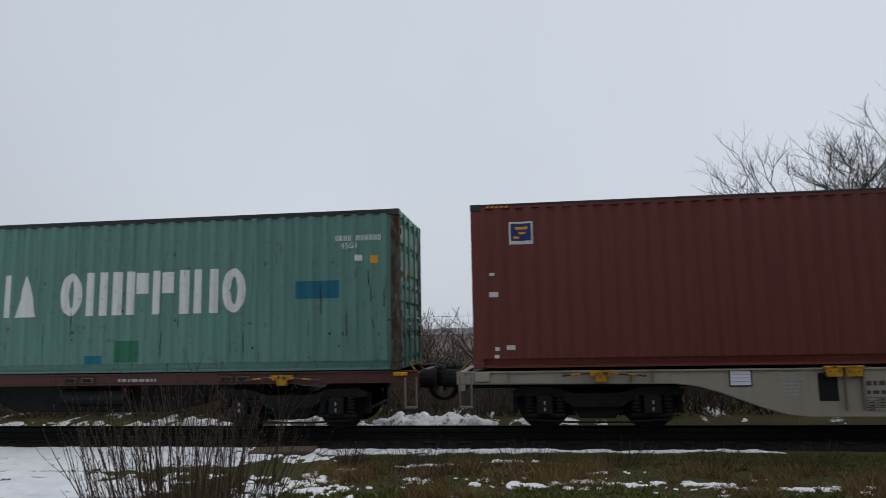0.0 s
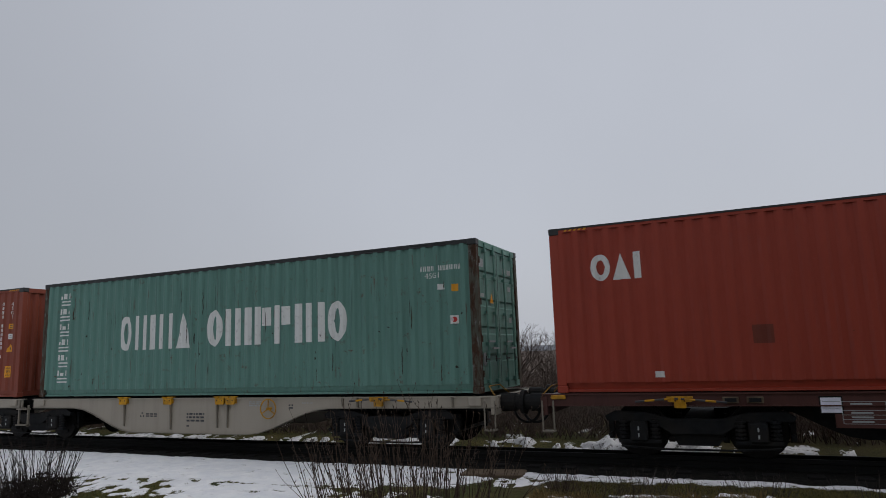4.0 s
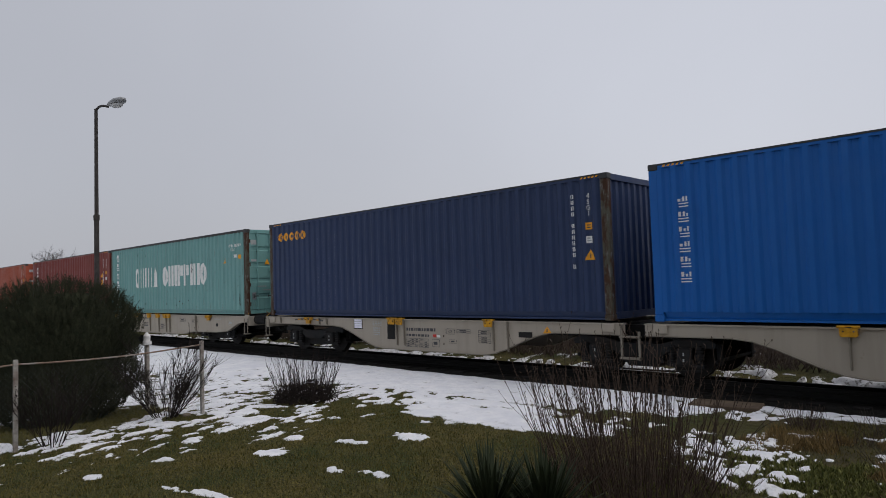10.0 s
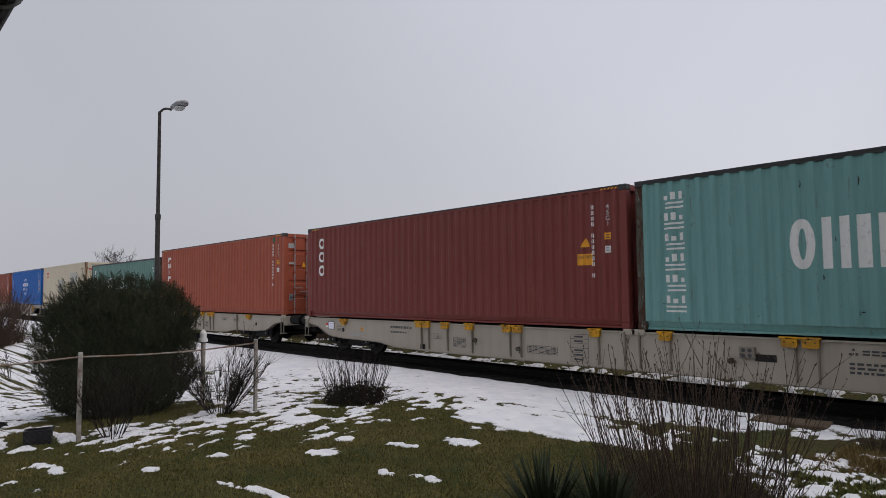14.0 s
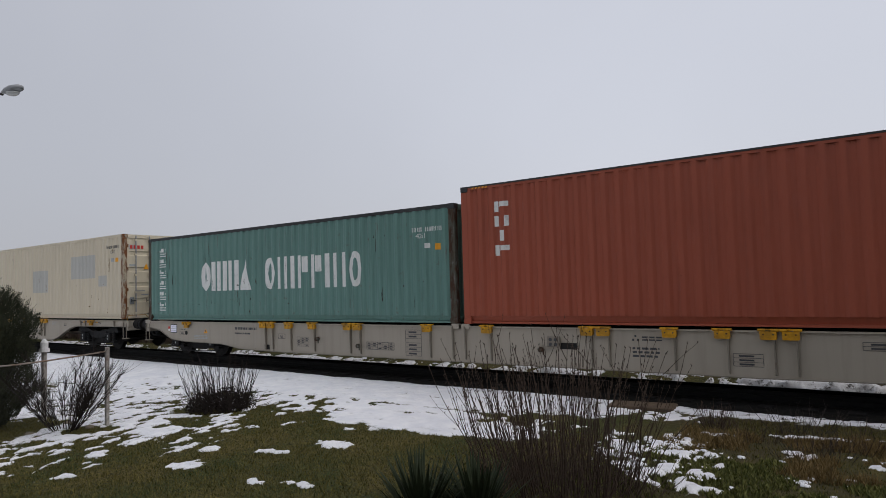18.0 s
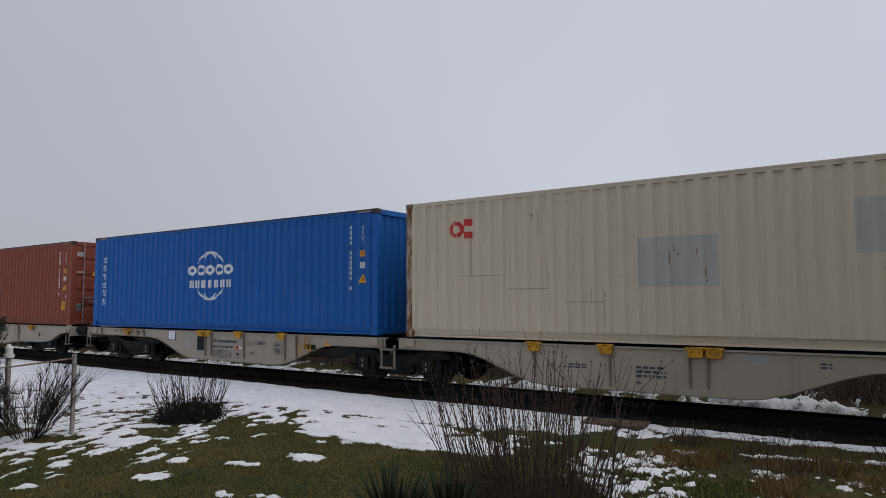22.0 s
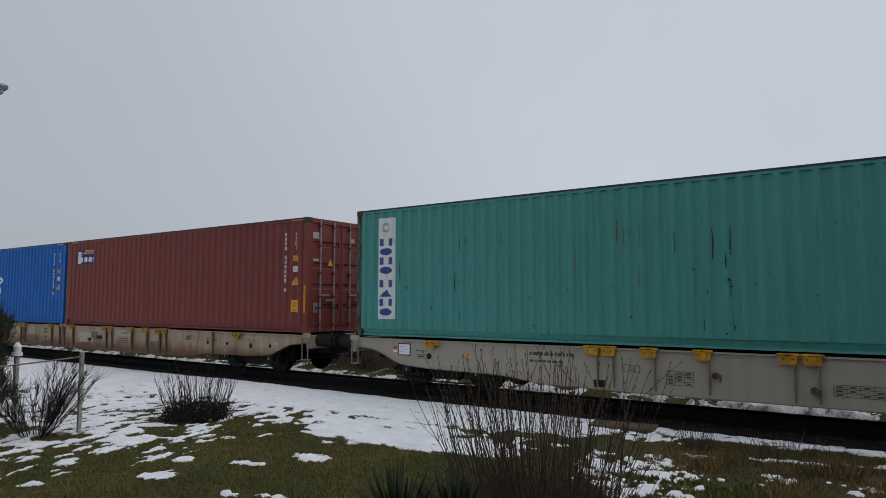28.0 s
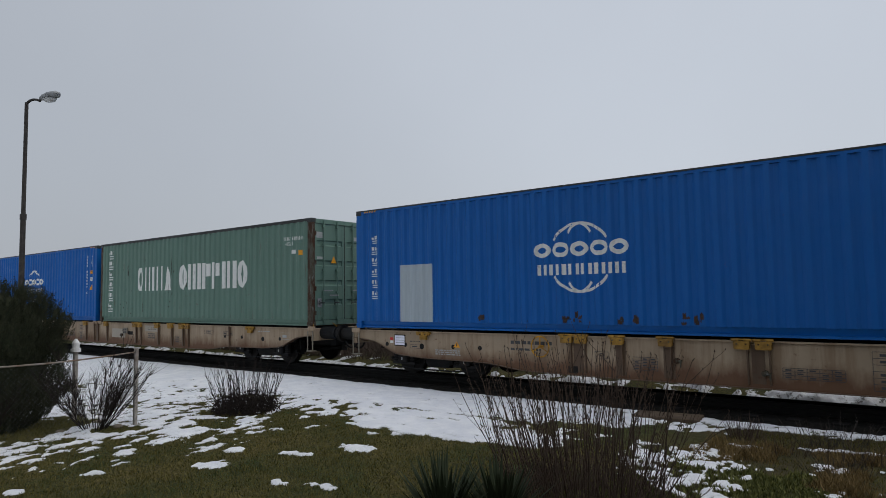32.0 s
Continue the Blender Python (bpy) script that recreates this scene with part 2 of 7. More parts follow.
PRINT_GREY = faded_print("grey_marking_paint", (0.36, 0.38, 0.38))
PRINT_DARK = faded_print("dark_marking_paint", (0.05, 0.05, 0.055))
PRINT_AMBER = faded_print("amber_sticker", (0.76, 0.33, 0.012))
PRINT_RED = faded_print("red_sticker", (0.55, 0.035, 0.025))
PRINT_BLUE = faded_print("blue_sticker", (0.012, 0.03, 0.16))
PANEL_BLUE = faded_print("panel_blue_paint", (0.025, 0.075, 0.26))
PRINT_GREEN = faded_print("green_sticker", (0.02, 0.20, 0.07))
PATCH_TEAL = painted("teal_touch_up_paint", (0.010, 0.130, 0.190), 0.1, 0.2)
PATCH_GREEN = painted("green_touch_up_paint", (0.030, 0.150, 0.085), 0.1, 0.3)
PATCH_WHITE = painted("pale_grey_panel_paint", (0.40, 0.46, 0.50), 0.1, 0.5)
PATCH_DOVE = painted("dove_grey_touch_up", (0.435, 0.430, 0.395), 0.1, 0.25)
PATCH_RUST = painted("rust_primer_patch", (0.16, 0.035, 0.02), 0.4, 0.3)
# track colours taken near black, to hold the train's shade
BALLAST = plain("near_black_ballast", (0.011, 0.0105, 0.0095), 0.9, 0.0, 16, 0.6, (0.011, 0.010, 0.008), 0.6, 0.1)
SLEEPER = plain("tarred_shaded_sleeper", (0.006, 0.005, 0.0045), 0.85, 0.0, 10, 0.5)
RAIL_SIDE = plain("shaded_rail_side", (0.004, 0.004, 0.0035), 0.8, 0.0, 12, 0.4)
BARK = plain("brown_twig_bark", (0.060, 0.041, 0.030), 0.85, 0.0, 25, 0.4)
BARK_DARK = plain("dark_shrub_bark", (0.019, 0.014, 0.012), 0.9, 0.0, 25, 0.4)
BARK_GREY = plain("grey_twig_bark", (0.046, 0.038, 0.033), 0.85, 0.0, 25, 0.4)
# bark lightened for the haze over brush beyond the track
BARK_FAR = plain("hazed_brush_bark", (0.078, 0.058, 0.048), 0.9, 0.0, 6, 0.4)
POLE_METAL = plain("weathered_lamp_pole", (0.050, 0.045, 0.042), 0.6, 0.2, 14, 0.4)
FENCE_PAINT = plain("flaking_fence_paint", (0.36, 0.34, 0.31), 0.7, 0.0, 20, 0.3, (0.11, 0.06, 0.04))
RAIL_RUST = plain("rusted_pipe", (0.22, 0.15, 0.11), 0.75, 0.0, 20, 0.4, (0.30, 0.28, 0.25))
WIRE = plain("galvanised_wire", (0.16, 0.16, 0.16), 0.6, 0.4, 30, 0.2)
WHITE_PLASTIC = plain("white_enamel", (0.75, 0.75, 0.74), 0.4, 0.0, 20, 0.1)


def leafy(name, a, b_, rough=0.7):
    """Foliage: hue and value vary from leaf to leaf."""
    m, n, l, b = shader(name, rough)
    g = n.new("ShaderNodeNewGeometry")
    l.new(mixed(n, l, g.outputs["Random Per Island"], a, b_), b.inputs["Base Color"])
    b.inputs["Specular IOR Level"].default_value = 0.15
    return m


THUJA = leafy("thuja_scales", (0.019, 0.026, 0.015), (0.050, 0.053, 0.031), 0.95)
YUCCA = leafy("yucca_blade", (0.017, 0.026, 0.013), (0.058, 0.072, 0.038), 0.6)
GRASS = leafy("winter_grass", (0.028, 0.036, 0.009), (0.182, 0.153, 0.047))
STRAW = leafy("dead_weed", (0.075, 0.052, 0.021), (0.270, 0.185, 0.076))
WEED_GREEN = leafy("green_weed", (0.040, 0.052, 0.013), (0.185, 0.188, 0.058))

# ---- building helpers ----


def part(name, bm, material, parent, label="", smooth=False):
    me = bpy.data.meshes.new(name)
    bm.to_mesh(me)
    bm.free()
    if smooth:
        me.shade_smooth()
    me.materials.append(material)
    ob = new(name, me)
    ob.parent = parent
    if label:
        ob["label"] = label
    return ob


def sheet(name, verts, faces, material, parent=None, smooth=False):
    me = bpy.data.meshes.new(name)
    me.from_pydata([tuple(v) for v in verts], [], faces)
    me.update()
    if smooth:
        me.shade_smooth()
    me.materials.append(material)
    ob = new(name, me)
    ob.parent = parent
    return ob


def thing(name, label, category, group="", at=(0, 0, 0)):
    ob = new(name)
    ob.empty_display_size = 0.2
    ob.location = at
    return tagged(ob, label, category, group)


def box(bm, x0, x1, y0, y1, z0, z1, bevel=0.0):
    vs = [bm.verts.new((x, y, z)) for x in (x0, x1) for y in (y0, y1) for z in (z0, z1)]
    fs = [bm.faces.new([vs[i] for i in f]) for f in ((0, 1, 3, 2), (4, 6, 7, 5), (0, 4, 5, 1), (2, 3, 7, 6), (0, 2, 6, 4), (1, 5, 7, 3))]
    if bevel:
        es = list({e for f in fs for e in f.edges})
        bmesh.ops.bevel(bm, geom=es, offset=bevel, segments=1, affect="EDGES")
    return vs


def made_box(*a, bevel=0.0):
    bm = bmesh.new()
    box(bm, *a, bevel=bevel)
    return bm


def rod(bm, p, q, r, seg=8, r2=None, caps=True):
    p, q = Vector(p), Vector(q)
    z = (q - p).normalized()
    x = z.orthogonal().normalized()
    y = z.cross(x)
    rings = []
    for c, rr in ((p, r), (q, r if r2 is None else r2)):
        rings.append([bm.verts.new(c + (x * math.cos(a) + y * math.sin(a)) * rr) for a in (2 * math.pi * i / seg for i in range(seg))])
    for i in range(seg):
        bm.faces.new((rings[0][i], rings[0][(i + 1) % seg], rings[1][(i + 1) % seg], rings[1][i]))
    if caps:
        bm.faces.new(rings[0][::-1])
        bm.faces.new(rings[1])


def made_rod(p, q, r, seg=10, r2=None):
    bm = bmesh.new()
    rod(bm, p, q, r, seg, r2)
    return bm


def extruded(bm, outline, y0, y1):
    """A plate with that outline in x and z, from y0 to y1."""
    a = [bm.verts.new((x, y0, z)) for x, z in outline]
    b = [bm.verts.new((x, y1, z)) for x, z in outline]
    bm.faces.new(a)
    bm.faces.new(b[::-1])
    k = len(a)
    for i in range(k):
        bm.faces.new((a[i], b[i], b[(i + 1) % k], a[(i + 1) % k]))


def hoop(bm, c, r, tube, axis="y", seg=18, arc=(0, 360), side=5):
    """A ring or an arch of round bar."""
    n = seg if arc == (0, 360) else seg + 1
    rings = []
    for i in range(n):
        a = radians(arc[0] + (arc[1] - arc[0]) * i / seg)
        u = Vector((math.cos(a), 0, math.sin(a))) if axis == "y" else Vector((0, math.cos(a), math.sin(a)))
        w = Vector((0, 1, 0)) if axis == "y" else Vector((1, 0, 0))
        rings.append([bm.verts.new(Vector(c) + u * (r + tube * math.cos(b)) + w * tube * math.sin(b)) for b in (2 * math.pi * j / side for j in range(side))])
    for i in range(len(rings) if arc == (0, 360) else len(rings) - 1):
        a, b = rings[i], rings[(i + 1) % len(rings)]
        for j in range(side):
            bm.faces.new((a[j], a[(j + 1) % side], b[(j + 1) % side], b[j]))


# ---- containers: origin at the middle of the underside, near side at -y ----
LEN, WID = 12.192, 2.438
HX, HY = LEN / 2, WID / 2
PITCH = 0.272
PANEL0, PANEL1 = -HX + 0.16, HX - 0.16


def dent(x):
    """Depth of the side wall's trapezoid corrugation at x, behind the outer face."""
    if x < PANEL0 or x > PANEL1:
        return 0.0
    u = ((x - PANEL0) % PITCH) / PITCH
    if u < 0.30:
        return 0.010
    if u < 0.50:
        return 0.010 + 0.038 * (u - 0.30) / 0.20
    if u < 0.80:
        return 0.048
    return 0.048 - 0.038 * (u - 0.80) / 0.20


def breaks(x0, x1):
    xs = {x0, x1}
    k = int((x0 - PANEL0) // PITCH) - 1
    while PANEL0 + k * PITCH < x1:
        for u in (0.0, 0.30, 0.50, 0.80):
            x = PANEL0 + (k + u) * PITCH
            if x0 < x < x1:
                xs.add(x)
        k += 1
    return sorted(xs)


def corrugated(x0, x1, z0, z1, y, sign):
    bm = bmesh.new()
    xs = breaks(x0, x1)
    cols = [[bm.verts.new((x, y - sign * dent(x), z)) for z in (z0, z1)] for x in xs]
    for a, b in zip(cols, cols[1:]):
        bm.faces.new((a[0], b[0], b[1], a[1]))
    return bm


def decal_rect(bm, x0, x1, z0, z1, off=0.004, slant=0.0):
    """A painted bar that follows the corrugation of the near wall."""
    xs = breaks(x0, x1)
    cols = [[bm.verts.new((x + (z - z0) * slant, -HY + dent(x) - off, z)) for z in (z0, z1)] for x in xs]
    for a, b in zip(cols, cols[1:]):
        bm.faces.new((a[0], b[0], b[1], a[1]))


def decal_arc(bm, cx, cz, rx, rz, a0, a1, w, seg=40, off=0.004):
    ring = []
    for i in range(seg + 1):
        a = radians(a0 + (a1 - a0) * i / seg)
        ring.append([bm.verts.new((x, -HY + dent(x) - off, cz + (rz + k) * math.sin(a))) for k, x in ((-w / 2, cx + (rx - w / 2) * math.cos(a)), (w / 2, cx + (rx + w / 2) * math.cos(a)))])
    for a, b in zip(ring, ring[1:]):
        bm.faces.new((a[0], b[0], b[1], a[1]))


def decal_spans(bm, x0, x1, spans, off=0.004, step=0.02):
    """A painted shape given by its heights at each x; it follows the corrugation."""
    xs = breaks(x0, x1)
    fine = []
    for a, b in zip(xs, xs[1:]):
        k = max(1, int((b - a) / step + 0.5))
        fine += [a + (b - a) * i / k for i in range(k)]
    fine.append(xs[-1])
    for xa, xb in zip(fine, fine[1:]):
        for (a0, a1), (b0, b1) in zip(spans(xa), spans(xb)):
            if a1 - a0 + b1 - b0 > 0.001:
                q = [bm.verts.new((x, -HY + dent(x) - off, z)) for x, z in ((xa, a0), (xb, b0), (xb, b1), (xa, a1))]
                bm.faces.new(q)
    bmesh.ops.remove_doubles(bm, verts=bm.verts[:], dist=0.0004)


def decal_ring(bm, cx, cz, rx, rz, w, off=0.004):
    def spans(x):
        u = (x - cx) / rx
        v = (x - cx) / max(0.001, rx - w)
        ho = rz * math.sqrt(max(0.0, 1 - u * u))
        hi = max(0.0, rz - w) * math.sqrt(max(0.0, 1 - v * v))
        return [(cz - ho, cz - hi), (cz + hi, cz + ho)]
    decal_spans(bm, cx - rx, cx + rx, spans, off)


def decal_tri(bm, cx, z0, w, h, off=0.007):
    decal_spans(bm, cx - w / 2, cx + w / 2, lambda x: [(z0, z0 + h * max(0.0, 1 - abs(x - cx) / (w / 2)))], off)


def glyph(ob, x0, w, z0, h, s, kind="bars", mat=None):
    """Plain shapes in place of one painted brand letter."""
    def put_down(draw, *a):
        bm = bmesh.new()
        draw(bm, *a)
        part("letter_block", bm, mat or PRINT_WHITE, ob)
    if kind == "bar":
        c = max(0.0, w - 1.3 * s) / 2
        put_down(decal_rect, x0 + c, x0 + w - c, z0, z0 + h)
    elif kind == "ring":
        put_down(decal_ring, x0 + w / 2, z0 + h / 2, w / 2, h / 2, s)
    elif kind == "wedge":
        put_down(decal_tri, x0 + w / 2, z0, w, h, 0.004)
    elif kind == "flag":
        put_down(decal_rect, x0, x0 + s, z0, z0 + h)
        put_down(decal_rect, x0 + s * 1.2, x0 + w, z0 + h * 0.48, z0 + h * 0.96)
    else:
        put_down(decal_rect, x0, x0 + s, z0, z0 + h)
        put_down(decal_rect, x0 + w - s, x0 + w, z0, z0 + h)


def word(ob, x0, x1, z0, h, widths, s, kinds=()):
    """Letter blocks of those relative widths between x0 and x1 (under 0.7: a single bar)."""
    gap = 0.22
    u = (x1 - x0) / (sum(widths) + gap * (len(widths) - 1))
    x = x0
    for i, w in enumerate(widths):
        glyph(ob, x, w * u, z0, h, s, "bar" if w < 0.7 else kinds[i] if kinds else "bars")
        x += (w + gap) * u


def ideogram(ob, x0, w, z0, h, k):
    """Plain short bars in place of one painted ideogram."""
    bm = bmesh.new()
    t = 0.09 * h
    for j in range(3):
        decal_rect(bm, x0 + (0.02 + 0.36 * j) * w, x0 + (0.22 + 0.36 * j) * w, z0 + 0.55 * h, z0 + (0.98 if (k + j) % 3 else 0.80) * h)
    for e in (0.04, 0.30):
        decal_rect(bm, x0 + (0.0 if k % 2 else 0.08) * w, x0 + w, z0 + e * h, z0 + e * h + t * 1.2)
    tagged(part("ideogram_block", bm, PRINT_WHITE, ob), kind="stuff")


def written(text, size, x, z, upright=True, step=None, off=0.007):
    """Letters of the built-in font laid on the near wall; upright: one below the other."""
    out = bmesh.new()
    items = [(c, x, z - i * (step or size * 1.25)) for i, c in enumerate(text)] if upright else [(text, x, z)]
    for t, px, pz in items:
        cu = bpy.data.curves.new("letters", "FONT")
        cu.body, cu.size, cu.align_x = t, size, "CENTER"
        cu.resolution_u = 2
        tmp = new("letters", cu)
        bpy.context.view_layer.update()
        me = bpy.data.meshes.new_from_object(tmp.evaluated_get(bpy.context.evaluated_depsgraph_get()))
        bpy.data.objects.remove(tmp)
        bpy.data.curves.remove(cu)
        vs = [out.verts.new((px + v.co.x, -HY + dent(px + v.co.x) - off, pz + v.co.y)) for v in me.vertices]
        for f in me.polygons:
            out.faces.new([vs[i] for i in f.vertices])
        bpy.data.meshes.remove(me)
    return out


def code_column(bm, x, z1, n, h=0.085, w=0.055, step=0.118, skip=()):
    """A column of small marks for an identification number that is not spelt out."""
    for i in range(n):
        if i not in skip:
            z = z1 - i * step
            decal_rect(bm, x, x + w * 0.35, z - h, z, 0.006)
            decal_rect(bm, x + w * 0.65, x + w, z - h, z, 0.006)


def code_row(bm, x0, z0, n, h=0.12, w=0.075, step=0.11, skip=()):
    for i in range(n):
        if i not in skip:
            x = x0 + i * step
            decal_rect(bm, x, x + w * 0.35, z0, z0 + h, 0.006)
            decal_rect(bm, x + w * 0.65, x + w, z0, z0 + h, 0.006)


def end_y(bm, x, y0, y1, z0, z1):
    vs = [bm.verts.new((x, y, z)) for y, z in ((y0, z0), (y1, z0), (y1, z1), (y0, z1))]
    bm.faces.new(vs)


def make_container(label, paint, height, post_paint, doors, x_left, rusty_rail=False):
    """A 40-foot steel container; doors: on the right end ('right') or away from view ('left')."""
    ob = thing("shipping_container", label, "container", "containers of the freight train")
    h = height
    for sign, y in ((-1, -HY), (1, HY)):
        part("side_wall", corrugated(PANEL0, PANEL1, 0.172, h - 0.078, y, sign), paint, ob)
        part("top_rail", made_box(-HX + 0.15, HX - 0.15, *sorted((y - sign * 0.012, y - sign * 0.09)), h - 0.085, h - 0.008), paint if not rusty_rail else RAIL_GRIME, ob)
        bm = bmesh.new()
        ring = [[bm.verts.new((x, y - sign * d, z)) for d, z in ((0.056, 0.178), (0.088, 0.060), (0.044, 0.052), (0.044, 0.012), (0.15, 0.012), (0.15, 0.178))] for x in (-HX + 0.15, HX - 0.15)]
        for k in range(6):
            bm.faces.new((ring[0][k], ring[1][k], ring[1][(k + 1) % 6], ring[0][(k + 1) % 6]))
        part("bottom_rail", bm, paint, ob)
        part("roof_lip", made_box(-HX + 0.17, HX - 0.17, *sorted((y - sign * 0.006, y - sign * 0.07)), h - 0.036, h - 0.003), paint if paint is CREAM else RAIL_GRIME, ob)
        for ex in (-1, 1):
            x0, x1 = sorted((ex * HX, ex * (HX - 0.165)))
            part("corner_post", made_box(x0, x1, *sorted((y - sign * 0.004, y - sign * 0.14)), 0.118, h - 0.118, bevel=0.012), post_paint, ob)
            for z in (0, h - 0.118):
                cx0, cx1 = sorted((ex * (HX + 0.004), ex * (HX - 0.178)))
                part("corner_casting", made_box(cx0, cx1, *sorted((y + sign * 0.003, y - sign * 0.162)), z, z + 0.118, bevel=0.010), RAIL_GRIME if z and paint is not CREAM else post_paint, ob)
    # roof with shallow cross corrugations
    bm = bmesh.new()
    n = 88
    cols = []
    for i in range(n + 1):
        x = -HX + 0.1 + (LEN - 0.2) * i / n
        z = h - 0.012 - (0.02 if i % 4 in (1, 2) else 0)
        cols.append([bm.verts.new((x, y, z)) for y in (-HY + 0.05, HY - 0.05)])
    for a, b in zip(cols, cols[1:]):
        bm.faces.new((a[0], b[0], b[1], a[1]))
    part("roof", bm, paint, ob)
    part("floor", made_box(-HX + 0.1, HX - 0.1, -HY + 0.1, HY - 0.1, 0.10, 0.15), BLACK_STEEL, ob)
    for ex in (-1, 1):
        is_door = (ex == 1) == (doors == "right")
        xo = ex * (HX - 0.02)
        part("end_sill", made_box(*sorted((ex * (HX - 0.005), ex * (HX - 0.12))), -HY + 0.16, HY - 0.16, 0.02, 0.15), paint, ob)
        part("end_header", made_box(*sorted((ex * (HX - 0.005), ex * (HX - 0.12))), -HY + 0.16, HY - 0.16, h - 0.13, h - 0.012), paint, ob)
        if not is_door:
            bm = bmesh.new()
            y, step, cols = -HY + 0.14, 0.25, []
            while y < HY - 0.13:
                for u, d in ((0, 0.0), (0.3, 0.0), (0.5, 0.045), (0.8, 0.045)):
                    yy = min(HY - 0.14, y + u * step)
                    cols.append([bm.verts.new((ex * (HX - 0.03 - d), yy, z)) for z in (0.15, h - 0.12)])
                y += step
            for a, b in zip(cols, cols[1:]):
                if (a[0].co - b[0].co).length > 1e-5:
                    bm.faces.new((a[0], b[0], b[1], a[1]))
            part("front_wall", bm, paint, ob)
            continue
        for sy in (-1, 1):
            bm = bmesh.new()
            y0, y1 = sorted((sy * 0.012, sy * (HY - 0.15)))
            bands = [0.55, 1.08, 1.61, h - 0.74]
            zs = [(0.16, 0.0)] + [q for z in bands for q in ((z, 0.0), (z + 0.03, 0.032), (z + 0.13, 0.032), (z + 0.16, 0.0))] + [(h - 0.135, 0.0)]
            ym, yn = y0 + 0.07, y1 - 0.07
            cols = [[bm.verts.new((ex * (HX - 0.035 - d), y, z)) for y in (ym, yn)] for z, d in zs]
            for a, b in zip(cols, cols[1:]):
                bm.faces.new((a[0], b[0], b[1], a[1]))
            door = part("door", bm, paint, ob)
            for ya, yb in ((y0, ym), (yn, y1)):
                part("door_stile", made_box(*sorted((ex * (HX - 0.080), ex * (HX - 0.030))), ya, yb, 0.16, h - 0.135), paint, door)
            for fy in (0.27, 0.73):
                y = y0 + (y1 - y0) * fy
                bm = made_rod((ex * (HX + 0.012), y, 0.05), (ex * (HX + 0.012), y, h - 0.05), 0.020, 8)
                part("lock_bar", bm, paint if rusty_rail else BAR_STEEL, door, "painted steel locking bar" if rusty_rail else "galvanised locking bar")
                for z in (0.2, 0.9, 1.5, h - 0.7, h - 0.2):
                    part("bar_bracket", made_box(*sorted((ex * (HX - 0.03), ex * (HX + 0.036))), y - 0.045, y + 0.045, z - 0.03, z + 0.03), paint, door)
                bm = made_box(*sorted((ex * (HX + 0.020), ex * (HX + 0.045))), y - 0.02, y + 0.30, 0.93, 0.965) if fy < 0.5 else made_box(*sorted((ex * (HX + 0.020), ex * (HX + 0.045))), y - 0.30, y + 0.02, 0.80, 0.835)
                part("door_handle", bm, BAR_STEEL, door)
            for z in (0.35, 1.0, 1.7, h - 0.4):
                yy = sy * (HY - 0.14)
                part("hinge", made_box(*sorted((ex * (HX - 0.05), ex * (HX + 0.01))), yy - 0.03, yy + 0.03, z - 0.06, z + 0.06), post_paint, door)
        part("door_gasket", made_box(*sorted((ex * (HX - 0.060), ex * (HX - 0.029))), -0.011, 0.011, 0.155, h - 0.135), BLACK_STEEL, ob)
        for y in (-0.86, -0.32, 0.32, 0.86):
            bm = made_box(*sorted((ex * (HX + 0.005), ex * (HX + 0.03))), y - 0.09, y + 0.09, 0.60, 0.63)
            rod(bm, (ex * (HX + 0.018), y - 0.085, 0.56), (ex * (HX + 0.018), y - 0.085, 0.68), 0.012, 6)
            part("handle_catch", bm, RAIL_GRIME, ob)
        # printed panels and plates on the doors
        for y0, y1, z0, z1 in ((-1.02, -0.80, h - 0.52, h - 0.36), (0.34, 0.50, h - 0.55, h - 0.44), (0.62, 0.92, h - 0.55, h - 0.44), (0.62, 0.80, h - 0.90, h - 0.80), (-1.0, -0.80, h - 1.10, h - 1.03), (0.64, 0.78, 1.34, 1.44)):
            bm = bmesh.new()
            end_y(bm, ex * (HX - 0.028), y0, y1, z0, z1)
            part("door_marking", bm, PRINT_GREY, ob)
        bm = bmesh.new()
        vs = [bm.verts.new((ex * (HX - 0.025), y, z)) for y, z in ((-0.50, h - 1.20), (-0.30, h - 1.20), (-0.40, h - 1.0))]
        bm.faces.new(vs)
        part("door_sticker", bm, PRINT_AMBER, ob)
        part("data_plate", made_box(*sorted((ex * (HX - 0.03), ex * (HX - 0.02))), -0.98, -0.84, 0.50, 0.74), BAR_STEEL, ob)
    return ob


def high_marks(ob, h):
    """Black and yellow hazard bars at the top rail's ends of a high-cube container."""
    for ex in (-1, 1):
        for i in range(5):
            bm = bmesh.new()
            x = ex * (HX - 0.28) + (i - 2) * 0.085 * 1.0 - ex * 0.16
            for z0, z1 in ((h - 0.070, h - 0.032),):
                vs = [bm.verts.new((xx, -HY + 0.009, z)) for xx, z in ((x, z0), (x + 0.045, z0), (x + 0.075, z1), (x + 0.03, z1))]
                bm.faces.new(vs)
            part("hazard_bar", bm, PRINT_AMBER, ob)


